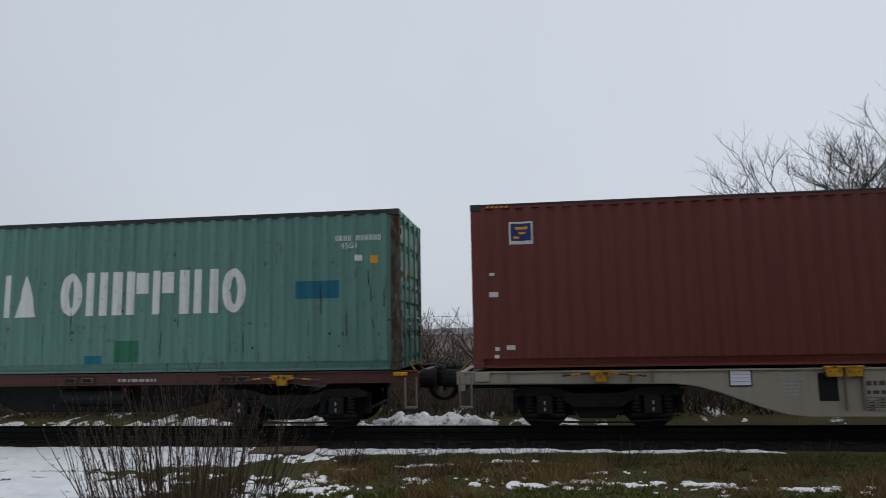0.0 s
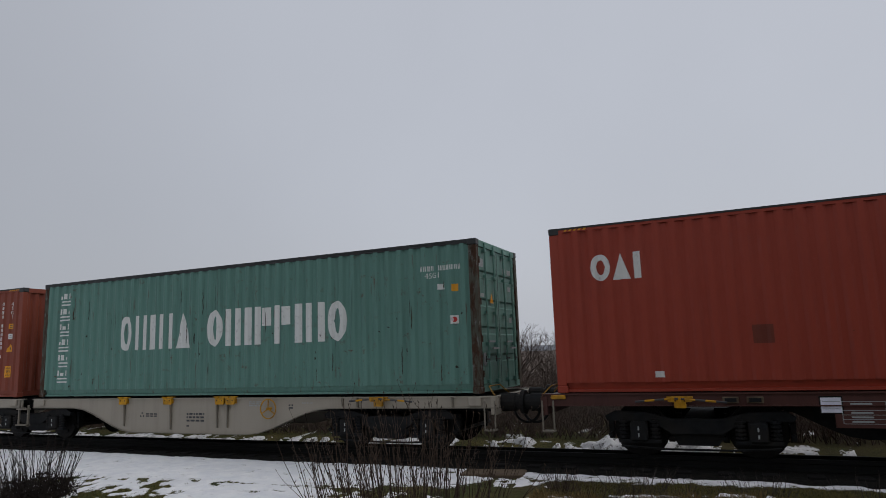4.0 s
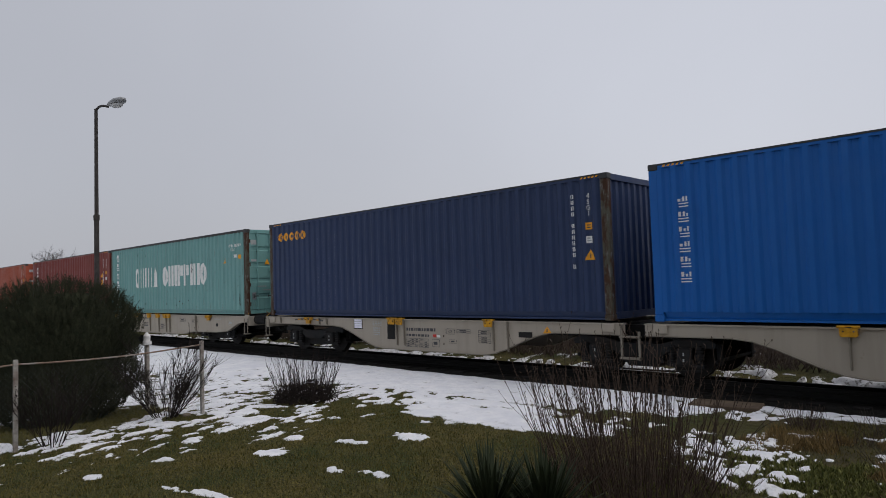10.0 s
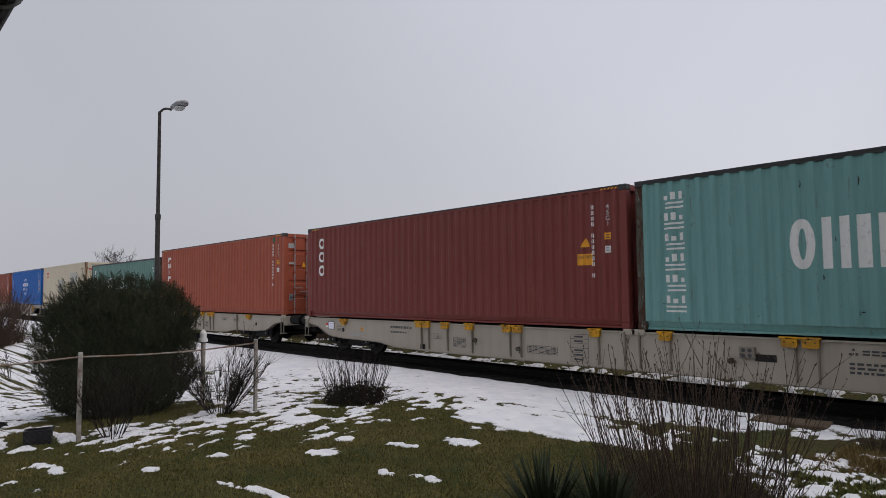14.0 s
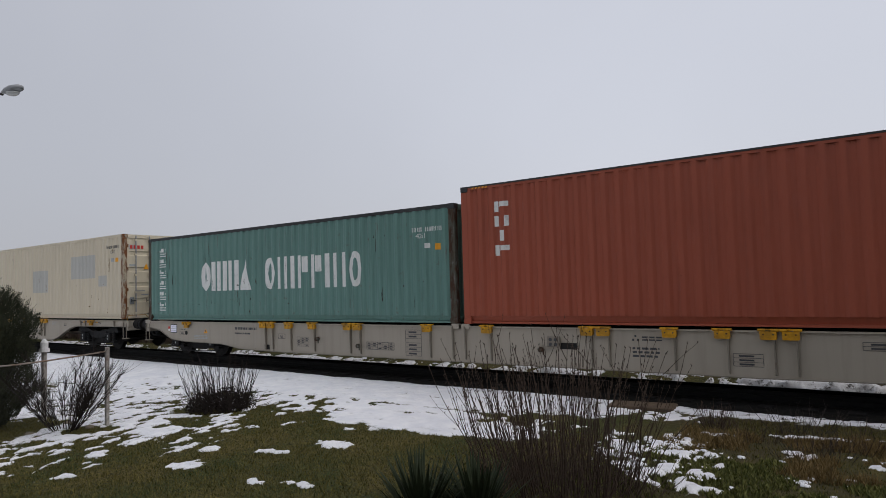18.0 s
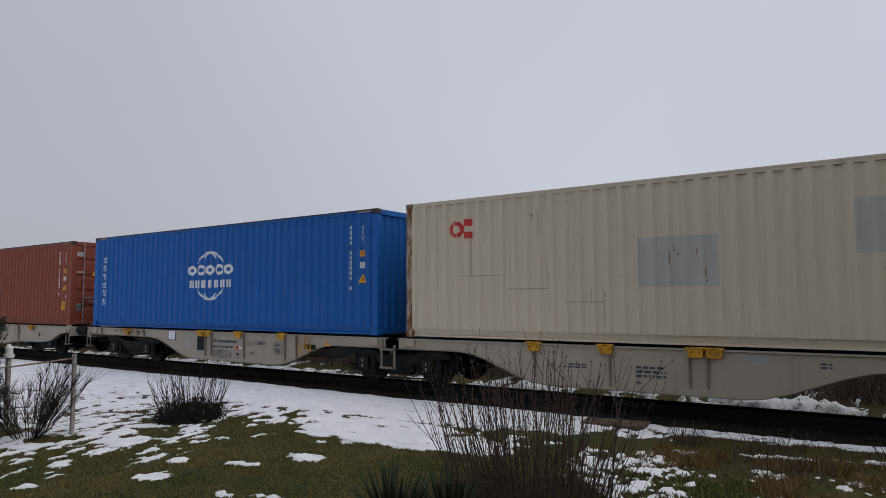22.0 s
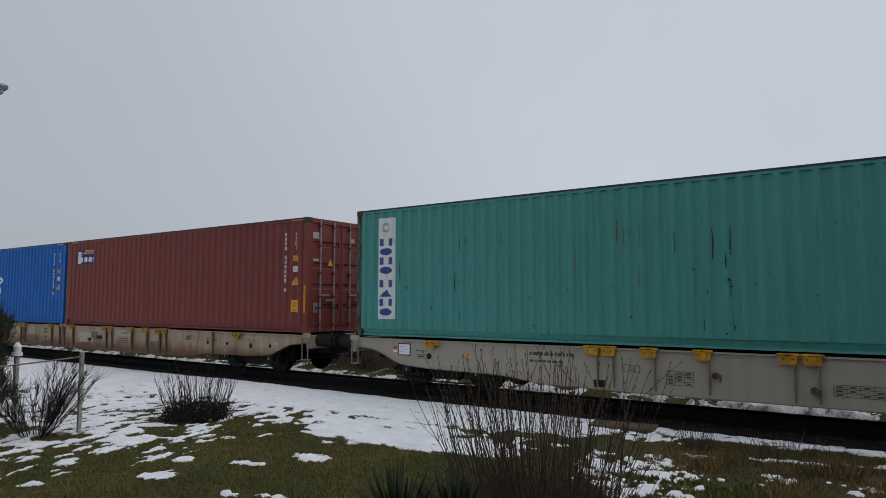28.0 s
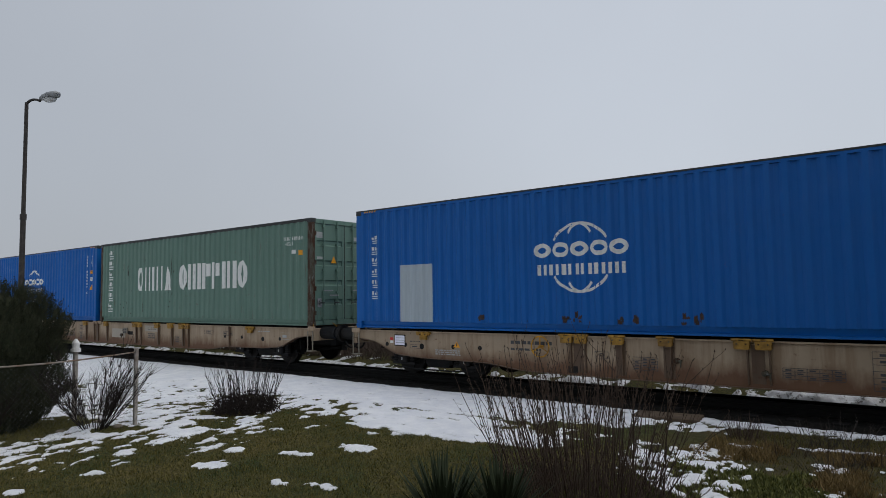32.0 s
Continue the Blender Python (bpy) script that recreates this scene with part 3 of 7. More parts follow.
def stickers_right(ob, h, column=True, warn=True, code="45G1", amber_low=True):
    """The number columns and warning stickers near the right end of a leased container."""
    x = HX - 0.82
    bm = bmesh.new()
    code_column(bm, x - 0.02, h - 0.36, 13, skip=(4, 11))
    tagged(part("number_column", bm, PRINT_WHITE, ob), kind="stuff")
    part("type_code", written(code, 0.135, x + 0.36, h - 0.46, step=0.118), PRINT_WHITE, ob)
    bm = bmesh.new()
    decal_rect(bm, x + 0.295, x + 0.425, h - 1.09, h - 0.95, 0.007)
    s_ = part("height_sticker", bm, PRINT_AMBER, ob)
    for k in range(2):
        bm = bmesh.new()
        decal_rect(bm, x + 0.32, x + 0.40, h - 1.06 + 0.05 * k, h - 1.04 + 0.05 * k, 0.010)
        part("printed_line", bm, PRINT_DARK, s_)
    bm = bmesh.new()
    decal_rect(bm, x + 0.30, x + 0.42, h - 1.36, h - 1.22, 0.007)
    s_ = part("class_plate", bm, PRINT_WHITE, ob)
    for k in range(2):
        bm = bmesh.new()
        decal_rect(bm, x + 0.32, x + 0.40 - 0.02 * k, h - 1.325 + 0.05 * k, h - 1.30 + 0.05 * k, 0.010)
        part("printed_line", bm, PRINT_GREY, s_)
    if warn:
        bm = bmesh.new()
        decal_tri(bm, x + 0.37, h - 1.70, 0.24, 0.22)
        s_ = part("warning_triangle", bm, PRINT_AMBER, ob)
        bm = bmesh.new()
        decal_rect(bm, x + 0.358, x + 0.382, h - 1.66, h - 1.57, 0.011)
        part("warning_flash", bm, PRINT_DARK, s_)
    if amber_low:
        bm = bmesh.new()
        decal_rect(bm, x + 0.24, x + 0.50, 0.52, 0.82, 0.007)
        s_ = part("caution_sticker", bm, PRINT_AMBER, ob)
        part("caution_word", written("CAUTION", 0.056, x + 0.37, 0.745, upright=False, off=0.012), PRINT_DARK, s_)
        part("caution_word", written("9'6\"", 0.090, x + 0.37, 0.645, upright=False, off=0.012), PRINT_DARK, s_)
        part("caution_word", written("HIGH", 0.062, x + 0.37, 0.555, upright=False, off=0.012), PRINT_DARK, s_)


def line_name_green(ob, h):
    """Two white block words and a column of ideogram blocks, with small codes at the upper right."""
    z0, ch = (1.08, 0.82) if h > 2.7 else (0.86, 0.85)
    (a0, a1), (b0, b1) = ((-3.28, -1.00), (-0.50, 3.20)) if h > 2.7 else ((-3.18, -0.88), (-0.26, 3.34))
    word(ob, a0, a1, z0, ch, (1, 1, 0.5, 1.1, 1.15), 0.15, ("ring", "bars", "bar", "bars", "wedge"))
    word(ob, b0, b1, z0, ch, (1, 1, 0.5, 1, 1, 0.5, 1.1, 1.05), 0.15, ("ring", "bars", "bar", "flag", "flag", "bar", "bars", "ring"))
    for i in range(6):
        ideogram(ob, -5.51, 0.42, h - 0.61 - i * (0.39 if h > 2.7 else 0.34), 0.33 if h > 2.7 else 0.27, i)
    bm = bmesh.new()
    code_row(bm, 4.90, h - 0.56, 12, skip=(4, 11), h=0.10, w=0.055, step=0.080)
    tagged(part("number_mark", bm, PRINT_WHITE, ob), kind="stuff")
    part("type_code", written("4261" if h < 2.7 else "45G1", 0.15, 5.17, h - 0.70, upright=False), PRINT_WHITE, ob)
    patch(ob, 5.27, 5.40, h - 0.93, h - 0.82, PRINT_WHITE, "class_plate")
    patch(ob, 5.56, 5.69, h - 0.98, h - 0.84, PRINT_AMBER, "height_sticker")


def globe_mark(ob, h, cx=0.0, cz=1.46):
    """A white globe of arcs with two rows of block shapes across it."""
    r = 0.66
    for a0, a1, rx, w in ((32, 148, r, 0.055), (212, 328, r, 0.055), (46, 134, r * 0.50, 0.05), (226, 314, r * 0.50, 0.05)):
        bm = bmesh.new()
        decal_arc(bm, cx, cz, rx, r, a0, a1, w)
        part("globe_arc", bm, PRINT_WHITE, ob)
    for i in range(5):
        glyph(ob, cx - 1.0 + i * 0.405, 0.375, cz + 0.02, 0.29, 0.085, "ring")
    word(ob, cx - 0.93, cx + 0.93, cz - 0.33, 0.21, (1, 1, 0.5, 1, 1, 0.5, 1, 1), 0.07)
    for i in range(6):
        ideogram(ob, -5.57, 0.20, h - 0.85 - i * 0.27, 0.20, i)


def name_column(ob, h, n, x, z1, w, ch, step, mat=None):
    """A brand name written downwards, as plain block shapes."""
    for i in range(n):
        glyph(ob, x, w, z1 - i * step - ch, ch, w * 0.28, ("flag", "bars", "bar", "flag", "ring", "bars")[i % 6] if n > 3 else "ring", mat)


def rust_runs(ob, h, seed, n, mat=None, low=0.2):
    """Thin dark run marks that waver and thin out downwards, and small chips, on the near wall."""
    rng = random.Random(seed)
    bm = bmesh.new()
    spots = [rng.uniform(-HX + 0.3, HX - 0.3) for i in range(max(3, n // 4))]
    for i in range(n):
        x = min(HX - 0.2, max(-HX + 0.2, rng.choice(spots) + rng.gauss(0, 0.22)))
        if i % 3 == 2:
            L, w, z = rng.uniform(0.02, 0.06), rng.uniform(0.02, 0.05), rng.uniform(0.2, h * 0.55)
        else:
            L, w = 0.06 + 0.55 * rng.random() ** 2.2, rng.uniform(0.008, 0.024)
            z = rng.uniform(0.22, max(0.3, h - 0.35 - L))
        k = 9
        rows = []
        for j in range(k + 1):
            f = j / k
            ww = w * (0.25 + 0.9 * math.sin(math.pi * min(1.0, 0.15 + 0.85 * f)) ** 0.7 * rng.uniform(0.45, 1.2))
            xx = x + 0.008 * rng.uniform(-1, 1)
            rows.append([bm.verts.new((q, -HY + dent(q) - 0.006, z + L * f)) for q in (xx - ww / 2, xx + ww / 2)])
        for a, b in zip(rows, rows[1:]):
            bm.faces.new((a[0], a[1], b[1], b[0]))
    tagged(part("rust_run", bm, mat or RUN_MARK, ob), kind="stuff")



RUN_MARK = plain("rust_and_soot_run", (0.040, 0.042, 0.032), 0.85, 0, 20, 0.5, (0.075, 0.050, 0.030), spec=0.1)
RUST_FLAKE = plain("flaked_rust", (0.052, 0.040, 0.036), 0.85, 0, 30, 0.5, (0.085, 0.045, 0.025), spec=0.1)
RUN_BROWN = plain("brown_rust_run", (0.17, 0.11, 0.05), 0.85, 0, 20, 0.4, spec=0.1)


def patch(ob, x0, x1, z0, z1, mat, name="paint_patch"):
    bm = bmesh.new()
    decal_rect(bm, x0, x1, z0, z1, 0.003)
    return part(name, bm, mat, ob)

# ---- wagons: x along the train from the left container's left edge, y from the track's middle, z from the ground's zero ----
RAIL_Z = 0.11
AXLE_Z = RAIL_Z + 0.43
ROLLING = []     # wheelsets, to be turned


def make_bogie(wagon, cx):
    bm = bmesh.new()
    box(bm, cx - 0.2, cx + 0.2, -0.85, 0.85, 0.52, 0.74)
    bogie = part("bogie", bm, BLACK_STEEL, wagon, "black two-axle bogie")
    for sy in (-1, 1):
        bm = bmesh.new()
        y0, y1 = sorted((sy * 0.94, sy * 1.06))
        out = [(cx - 1.45, 0.78), (cx - 1.3, 0.86), (cx - 0.75, 0.84), (cx - 0.4, 0.74), (cx + 0.4, 0.74), (cx + 0.75, 0.84), (cx + 1.3, 0.86), (cx + 1.45, 0.78),
               (cx + 1.42, 0.70), (cx + 0.72, 0.70), (cx + 0.38, 0.50), (cx - 0.38, 0.50), (cx - 0.72, 0.70), (cx - 1.42, 0.70)]
        extruded(bm, out, y0, y1)
        part("side_frame", bm, BLACK_STEEL, bogie)
        for ax in (-0.9, 0.9):
            x = cx + ax
            bm = bmesh.new()
            box(bm, x - 0.14, x + 0.14, *sorted((sy * 0.98, sy * 1.16)), AXLE_Z - 0.16, AXLE_Z + 0.16, bevel=0.03)
            box(bm, x - 0.34, x + 0.34, *sorted((sy * 0.99, sy * 1.10)), AXLE_Z - 0.19, AXLE_Z - 0.13)
            part("axle_box", bm, BLACK_STEEL, bogie)
            for k in range(2):
                part("inspection_mark", made_box(x - 0.011, x + 0.011, *sorted((sy * 1.155, sy * 1.168)), AXLE_Z - 0.09 + k * 0.11, AXLE_Z - 0.03 + k * 0.11), PRINT_GREY, bogie)
            for dx in (-0.25, 0.25):
                bm = bmesh.new()
                for k in range(5):
                    rod(bm, (x + dx, sy * 1.04, AXLE_Z - 0.11 + k * 0.062), (x + dx, sy * 1.04, AXLE_Z - 0.075 + k * 0.062), 0.085, 9)
                rod(bm, (x + dx, sy * 1.04, AXLE_Z - 0.12), (x + dx, sy * 1.04, AXLE_Z + 0.2), 0.05, 7)
                part("coil_spring", bm, BLACK_STEEL, bogie)
    bm = bmesh.new()
    extruded(bm, [(cx - 0.46, 0.53), (cx - 0.30, 0.30), (cx + 0.30, 0.30), (cx + 0.46, 0.53)], -0.93, 0.93)
    part("bolster", bm, BLACK_STEEL, bogie)
    for sx in (-1, 1):
        bm = bmesh.new()
        rod(bm, (cx + sx * 0.40, -0.95, 0.42), (cx + sx * 0.40, 0.95, 0.42), 0.035, 8)
        rod(bm, (cx + sx * 1.40, -0.95, 0.46), (cx + sx * 1.40, 0.95, 0.46), 0.035, 8)
        for y in (-0.75, 0.75):
            box(bm, cx + sx * 0.42 - 0.05, cx + sx * 0.42 + 0.05, y - 0.06, y + 0.06, 0.34, 0.66)
            box(bm, cx + sx * 1.40 - 0.04, cx + sx * 1.40 + 0.04, y - 0.06, y + 0.06, 0.38, 0.76)
        part("brake_rigging", bm, BLACK_STEEL, bogie)
    bm = bmesh.new()
    rod(bm, (cx - 1.2, -1.10, 0.30), (cx - 0.5, -1.10, 0.26), 0.018, 6)
    rod(bm, (cx - 0.5, -1.10, 0.26), (cx + 0.5, -1.10, 0.26), 0.018, 6)
    rod(bm, (cx + 0.5, -1.10, 0.26), (cx + 1.2, -1.10, 0.30), 0.018, 6)
    part("brake_rod", bm, BLACK_STEEL, bogie)
    for ax in (-0.9, 0.9):
        bm = bmesh.new()
        rod(bm, (0, -1.0, 0), (0, 1.0, 0), 0.08, 10)
        for sy in (-1, 1):
            rod(bm, (0, sy * 0.70, 0), (0, sy * 0.80, 0), 0.43, 28)
            rod(bm, (0, sy * 0.675, 0), (0, sy * 0.705, 0), 0.458, 28)
            for k in range(4):
                a = math.pi * k / 2
                rod(bm, (0.27 * math.cos(a), sy * 0.80, 0.27 * math.sin(a)), (0.27 * math.cos(a), sy * 0.812, 0.27 * math.sin(a)), 0.05, 7)
        w = part("wheelset", bm, WHEEL_STEEL, bogie)
        w.location = (cx + ax, 0, AXLE_Z)
        ROLLING.append((w, cx + ax))
    return bogie


def smooth_profile(pts, n=6):
    """Eases a bottom edge between its given points."""
    out = []
    for (x0, z0), (x1, z1) in zip(pts, pts[1:]):
        k = n if abs(z1 - z0) > 0.1 else 1
        for i in range(k):
            f = i / k
            out.append((x0 + (x1 - x0) * f, z0 + (z1 - z0) * (f * f * (3 - 2 * f))))
    return out + [pts[-1]]


# the wagon grey darkened: the ribs' shadow in the colour, besides grime
RIB_GREY = painted("rib_grime_shade_paint", (0.205, 0.182, 0.145), 0.5, 0.6, rust=(0.10, 0.05, 0.03))
RIB_RUST = painted("rib_rust_paint", (0.115, 0.075, 0.048), 0.8, 0.6, rust=(0.09, 0.035, 0.02))
RIB_TONE = {"wagon_grey_paint": RIB_GREY, "wagon_stained_paint": RIB_RUST}
SY = 1.20   # outer face of the side sills


def sills(wagon, bottom, paint, top=1.105, flange=True):
    xs = [p[0] for p in bottom]
    for sy in (-1, 1):
        bm = bmesh.new()
        y0, y1 = sorted((sy * SY, sy * (SY - 0.03)))
        extruded(bm, [(xs[0], top), *bottom, (xs[-1], top)], y0, y1)
        part("side_sill", bm, paint, wagon)
        if flange:
            part("top_flange", made_box(xs[0], xs[-1], *sorted((sy * (SY + 0.035), sy * (SY - 0.12))), top, top + 0.022), paint, wagon)
            bm = bmesh.new()
            for (xa, za), (xb, zb) in zip(bottom, bottom[1:]):
                y0, y1 = sorted((sy * (SY + 0.03), sy * (SY - 0.10)))
                a = [bm.verts.new((x, y, z + d)) for d in (-0.016, 0.0) for x, z in ((xa, za), (xb, zb)) for y in (y0, y1)]
                for f in ((0, 1, 3, 2), (4, 6, 7, 5), (0, 2, 6, 4), (1, 5, 7, 3)):
                    bm.faces.new([a[i] for i in f])
            part("bottom_flange", bm, RIB_TONE.get(paint.name, paint), wagon)


def lock(wagon, x, z=1.13, kind=0):
    """A yellow hinged container lock on the near sill: folded plate, hinge barrels, bolts."""
    bm = bmesh.new()
    y = -SY - 0.035
    if kind == 0:
        extruded(bm, [(x - 0.125, z - 0.005), (x + 0.125, z - 0.005), (x + 0.120, z - 0.125), (x + 0.105, z - 0.14), (x - 0.105, z - 0.14), (x - 0.120, z - 0.125)], y - 0.055, y - 0.03)
        for sx in (-0.115, 0.095):
            box(bm, x + sx, x + sx + 0.02, y - 0.030, y + 0.03, z - 0.12, z + 0.005)
        rod(bm, (x - 0.155, y - 0.045, z + 0.012), (x - 0.045, y - 0.045, z + 0.012), 0.022, 8)
        rod(bm, (x + 0.045, y - 0.045, z + 0.012), (x + 0.155, y - 0.045, z + 0.012), 0.022, 8)
        box(bm, x - 0.13, x + 0.13, y - 0.02, y + 0.06, z + 0.008, z + 0.028)
    else:
        extruded(bm, [(x - 0.20, z + 0.01), (x + 0.20, z + 0.01), (x + 0.18, z - 0.07), (x + 0.09, z - 0.08), (x + 0.09, z - 0.17), (x - 0.09, z - 0.17), (x - 0.09, z - 0.08), (x - 0.18, z - 0.07)], y - 0.07, y - 0.005)
        for dx in (-0.14, 0.0, 0.14):
            box(bm, x + dx - 0.02, x + dx + 0.02, y - 0.095, y - 0.07, z - 0.075, z)
    ob = part("container_lock", bm, YELLOW, wagon, "yellow folding container lock")
    for dx in (-0.07, 0.07):
        part("bolt", made_rod((x + dx, y - 0.072 if kind else y - 0.055, z - 0.055), (x + dx, y - 0.085 if kind else y - 0.066, z - 0.055), 0.014, 6), POST_RUST, ob)
    return ob


def lever(wagon, x, z=1.10):
    """A long striped bar across a lock."""
    for i in range(9):
        bm = bmesh.new()
        x0 = x - 0.7 + i * 0.155
        d = 0.05 * abs(i - 4) / 4
        rod(bm, (x0, -SY - 0.10, z - d), (x0 + 0.155, -SY - 0.10, z - 0.05 * abs(i - 3) / 4), 0.018, 6)
        part("lever_piece", bm, YELLOW if i % 2 else PRINT_DARK, wagon)


def rib(wagon, x, z0, z1, paint):
    """A tapering web plate standing off the sill, with a welded cap."""
    bm = bmesh.new()
    vs = [bm.verts.new(p) for sx in (-0.012, 0.012) for p in ((x + sx, -SY - 0.002, z0), (x + sx, -SY - 0.045, z0 + 0.02), (x + sx, -SY - 0.075, z1), (x + sx, -SY - 0.002, z1))]
    for f in ((0, 1, 2, 3), (7, 6, 5, 4), (0, 4, 5, 1), (1, 5, 6, 2), (2, 6, 7, 3), (3, 7, 4, 0)):
        bm.faces.new([vs[i] for i in f])
    part("rib", bm, RIB_TONE.get(paint.name, paint), wagon)


def ruled(wagon, x0, x1, z0, z1, rows, cols=1, mat=None):
    """A stencilled table: thin ruled lines with short entries."""
    bm = bmesh.new()
    y, t = -SY - 0.004, 0.007
    for i in range(rows + 1):
        z = z0 + (z1 - z0) * i / rows
        box(bm, x0, x1, y - 0.002, y, z - t / 2, z + t / 2)
    for i in range(cols + 1):
        x = x0 + (x1 - x0) * i / cols
        box(bm, x - t / 2, x + t / 2, y - 0.002, y, z0 + t / 2 + 0.001, z1 - t / 2 - 0.001)
    for i in range(rows):
        for j in range(cols):
            if (i * 3 + j) % 4 != 1:
                xa, za = x0 + (x1 - x0) * (j + 0.2) / cols, z0 + (z1 - z0) * (i + 0.28) / rows
                box(bm, xa, xa + (x1 - x0) * 0.5 / cols, y - 0.002, y, za, za + (z1 - z0) * 0.4 / rows)
    return tagged(part("stencil_table", bm, mat or PRINT_DARK, wagon), kind="stuff")


def maker_mark(wagon, x, z, h=0.075):
    """A plain block shape for the owner's mark."""
    y = -SY - 0.004
    bm = bmesh.new()
    for a in (90, 210, 330):
        cx, cz = x + 0.05 * math.cos(radians(a)), z + h * 0.45 + 0.045 * math.sin(radians(a))
        box(bm, cx - 0.018, cx + 0.018, y - 0.002, y, cz - 0.018, cz + 0.018)
    for i in range(3):
        x0 = x + 0.12 + i * 0.125
        box(bm, x0, x0 + 0.10, y - 0.002, y, z, z + h * 0.34)
        box(bm, x0, x0 + 0.10, y - 0.002, y, z + h * 0.62, z + h)
    part("owner_mark", bm, PRINT_DARK, wagon)


def warning_sign(wagon, x, z, w=0.22):
    bm = bmesh.new()
    extruded(bm, [(x - w / 2, z), (x + w / 2, z), (x, z + w * 0.68)], -SY - 0.008, -SY - 0.003)
    s_ = part("warning_triangle", bm, PRINT_AMBER, wagon, "orange warning triangle")
    part("warning_flash", made_box(x - 0.012, x + 0.012, -SY - 0.012, -SY - 0.008, z + 0.03, z + 0.09), PRINT_DARK, s_)


def framed_code(wagon, text, x, z):
    """A short code written in a ruled box."""
    part("station_code", carried_text(text, 0.11, x, z + 0.025), PRINT_DARK, wagon)
    bm = bmesh.new()
    y = -SY - 0.004
    for a in ((x - 0.14, x + 0.14, z, z + 0.008), (x - 0.14, x + 0.14, z + 0.122, z + 0.13), (x - 0.14, x - 0.132, z + 0.009, z + 0.121), (x + 0.132, x + 0.14, z + 0.009, z + 0.121)):
        box(bm, a[0], a[1], y - 0.002, y, a[2], a[3])
    part("code_box", bm, PRINT_DARK, wagon)


def carried_text(text, size, x, z):
    bm = written(text, size, x, z, upright=False, off=0.0)
    for v in bm.verts:
        v.co.y += HY - SY - 0.005
    return bm


def label_box(wagon, x0, x1, z0, z1, mat, name="stencil", n=0, off=0.004):
    """A plate, or n lines of stencilled writing too small to read."""
    bm = bmesh.new()
    y = -SY - off
    if n == 0:
        box(bm, x0, x1, y - 0.004, y, z0, z1)
    else:
        for i in range(n):
            za = z0 + (z1 - z0) * (i + 0.15) / n
            zb = z0 + (z1 - z0) * (i + 0.7) / n
            x = x0
            while x < x1 - 0.02:
                w = 0.03 + 0.09 * random.random()
                box(bm, x, min(x1, x + w), y - 0.002, y, za, zb)
                x += w + 0.03
    ob = part(name, bm, mat, wagon)
    return tagged(ob, kind="stuff") if n else ob


CARD_WHITE = plain("laminated_card", (0.80, 0.80, 0.90), 0.35, 0.0, 8, 0.06)


def destination_card(wagon, x0, x1, z0, z1):
    """A laminated routing card in a dark clip frame, ruled in grey."""
    y = -SY - 0.004
    frame_ = part("card_frame", made_box(x0 - 0.02, x1 + 0.02, y - 0.006, y, z0 - 0.02, z1 + 0.02), BLACK_STEEL, wagon)
    part("destination_card", made_box(x0, x1, y - 0.010, y - 0.007, z0, z1), CARD_WHITE, frame_, "white laminated routing card")
    bm = bmesh.new()
    for k in range(1, 4):
        z = z0 + (z1 - z0) * k / 4
        box(bm, x0 + 0.02, x1 - 0.02, y - 0.012, y - 0.0105, z - 0.005, z + 0.005)
    tagged(part("ruled_line", bm, PRINT_GREY, frame_), kind="stuff")


def hand_wheel(wagon, x, z):
    bm = bmesh.new()
    hoop(bm, (x, -SY - 0.10, z), 0.20, 0.014, "y", 24)
    for k in range(3):
        a = radians(90 + 120 * k)
        rod(bm, (x, -SY - 0.10, z), (x + 0.2 * math.cos(a), -SY - 0.10, z + 0.2 * math.sin(a)), 0.012, 6)
    rod(bm, (x, -SY, z), (x, -SY - 0.13, z), 0.03, 8)
    part("hand_brake_wheel", bm, YELLOW, wagon, "yellow spoked hand brake wheel")


def valve(wagon, x, z):
    bm = bmesh.new()
    rod(bm, (x, -SY, z), (x, -SY - 0.08, z), 0.05, 8)
    box(bm, x - 0.02, x + 0.10, -SY - 0.10, -SY - 0.07, z - 0.02, z + 0.02)
    rod(bm, (x + 0.08, -SY - 0.085, z - 0.1), (x + 0.08, -SY - 0.085, z), 0.014, 6)
    part("release_valve", bm, POST_RUST, wagon)


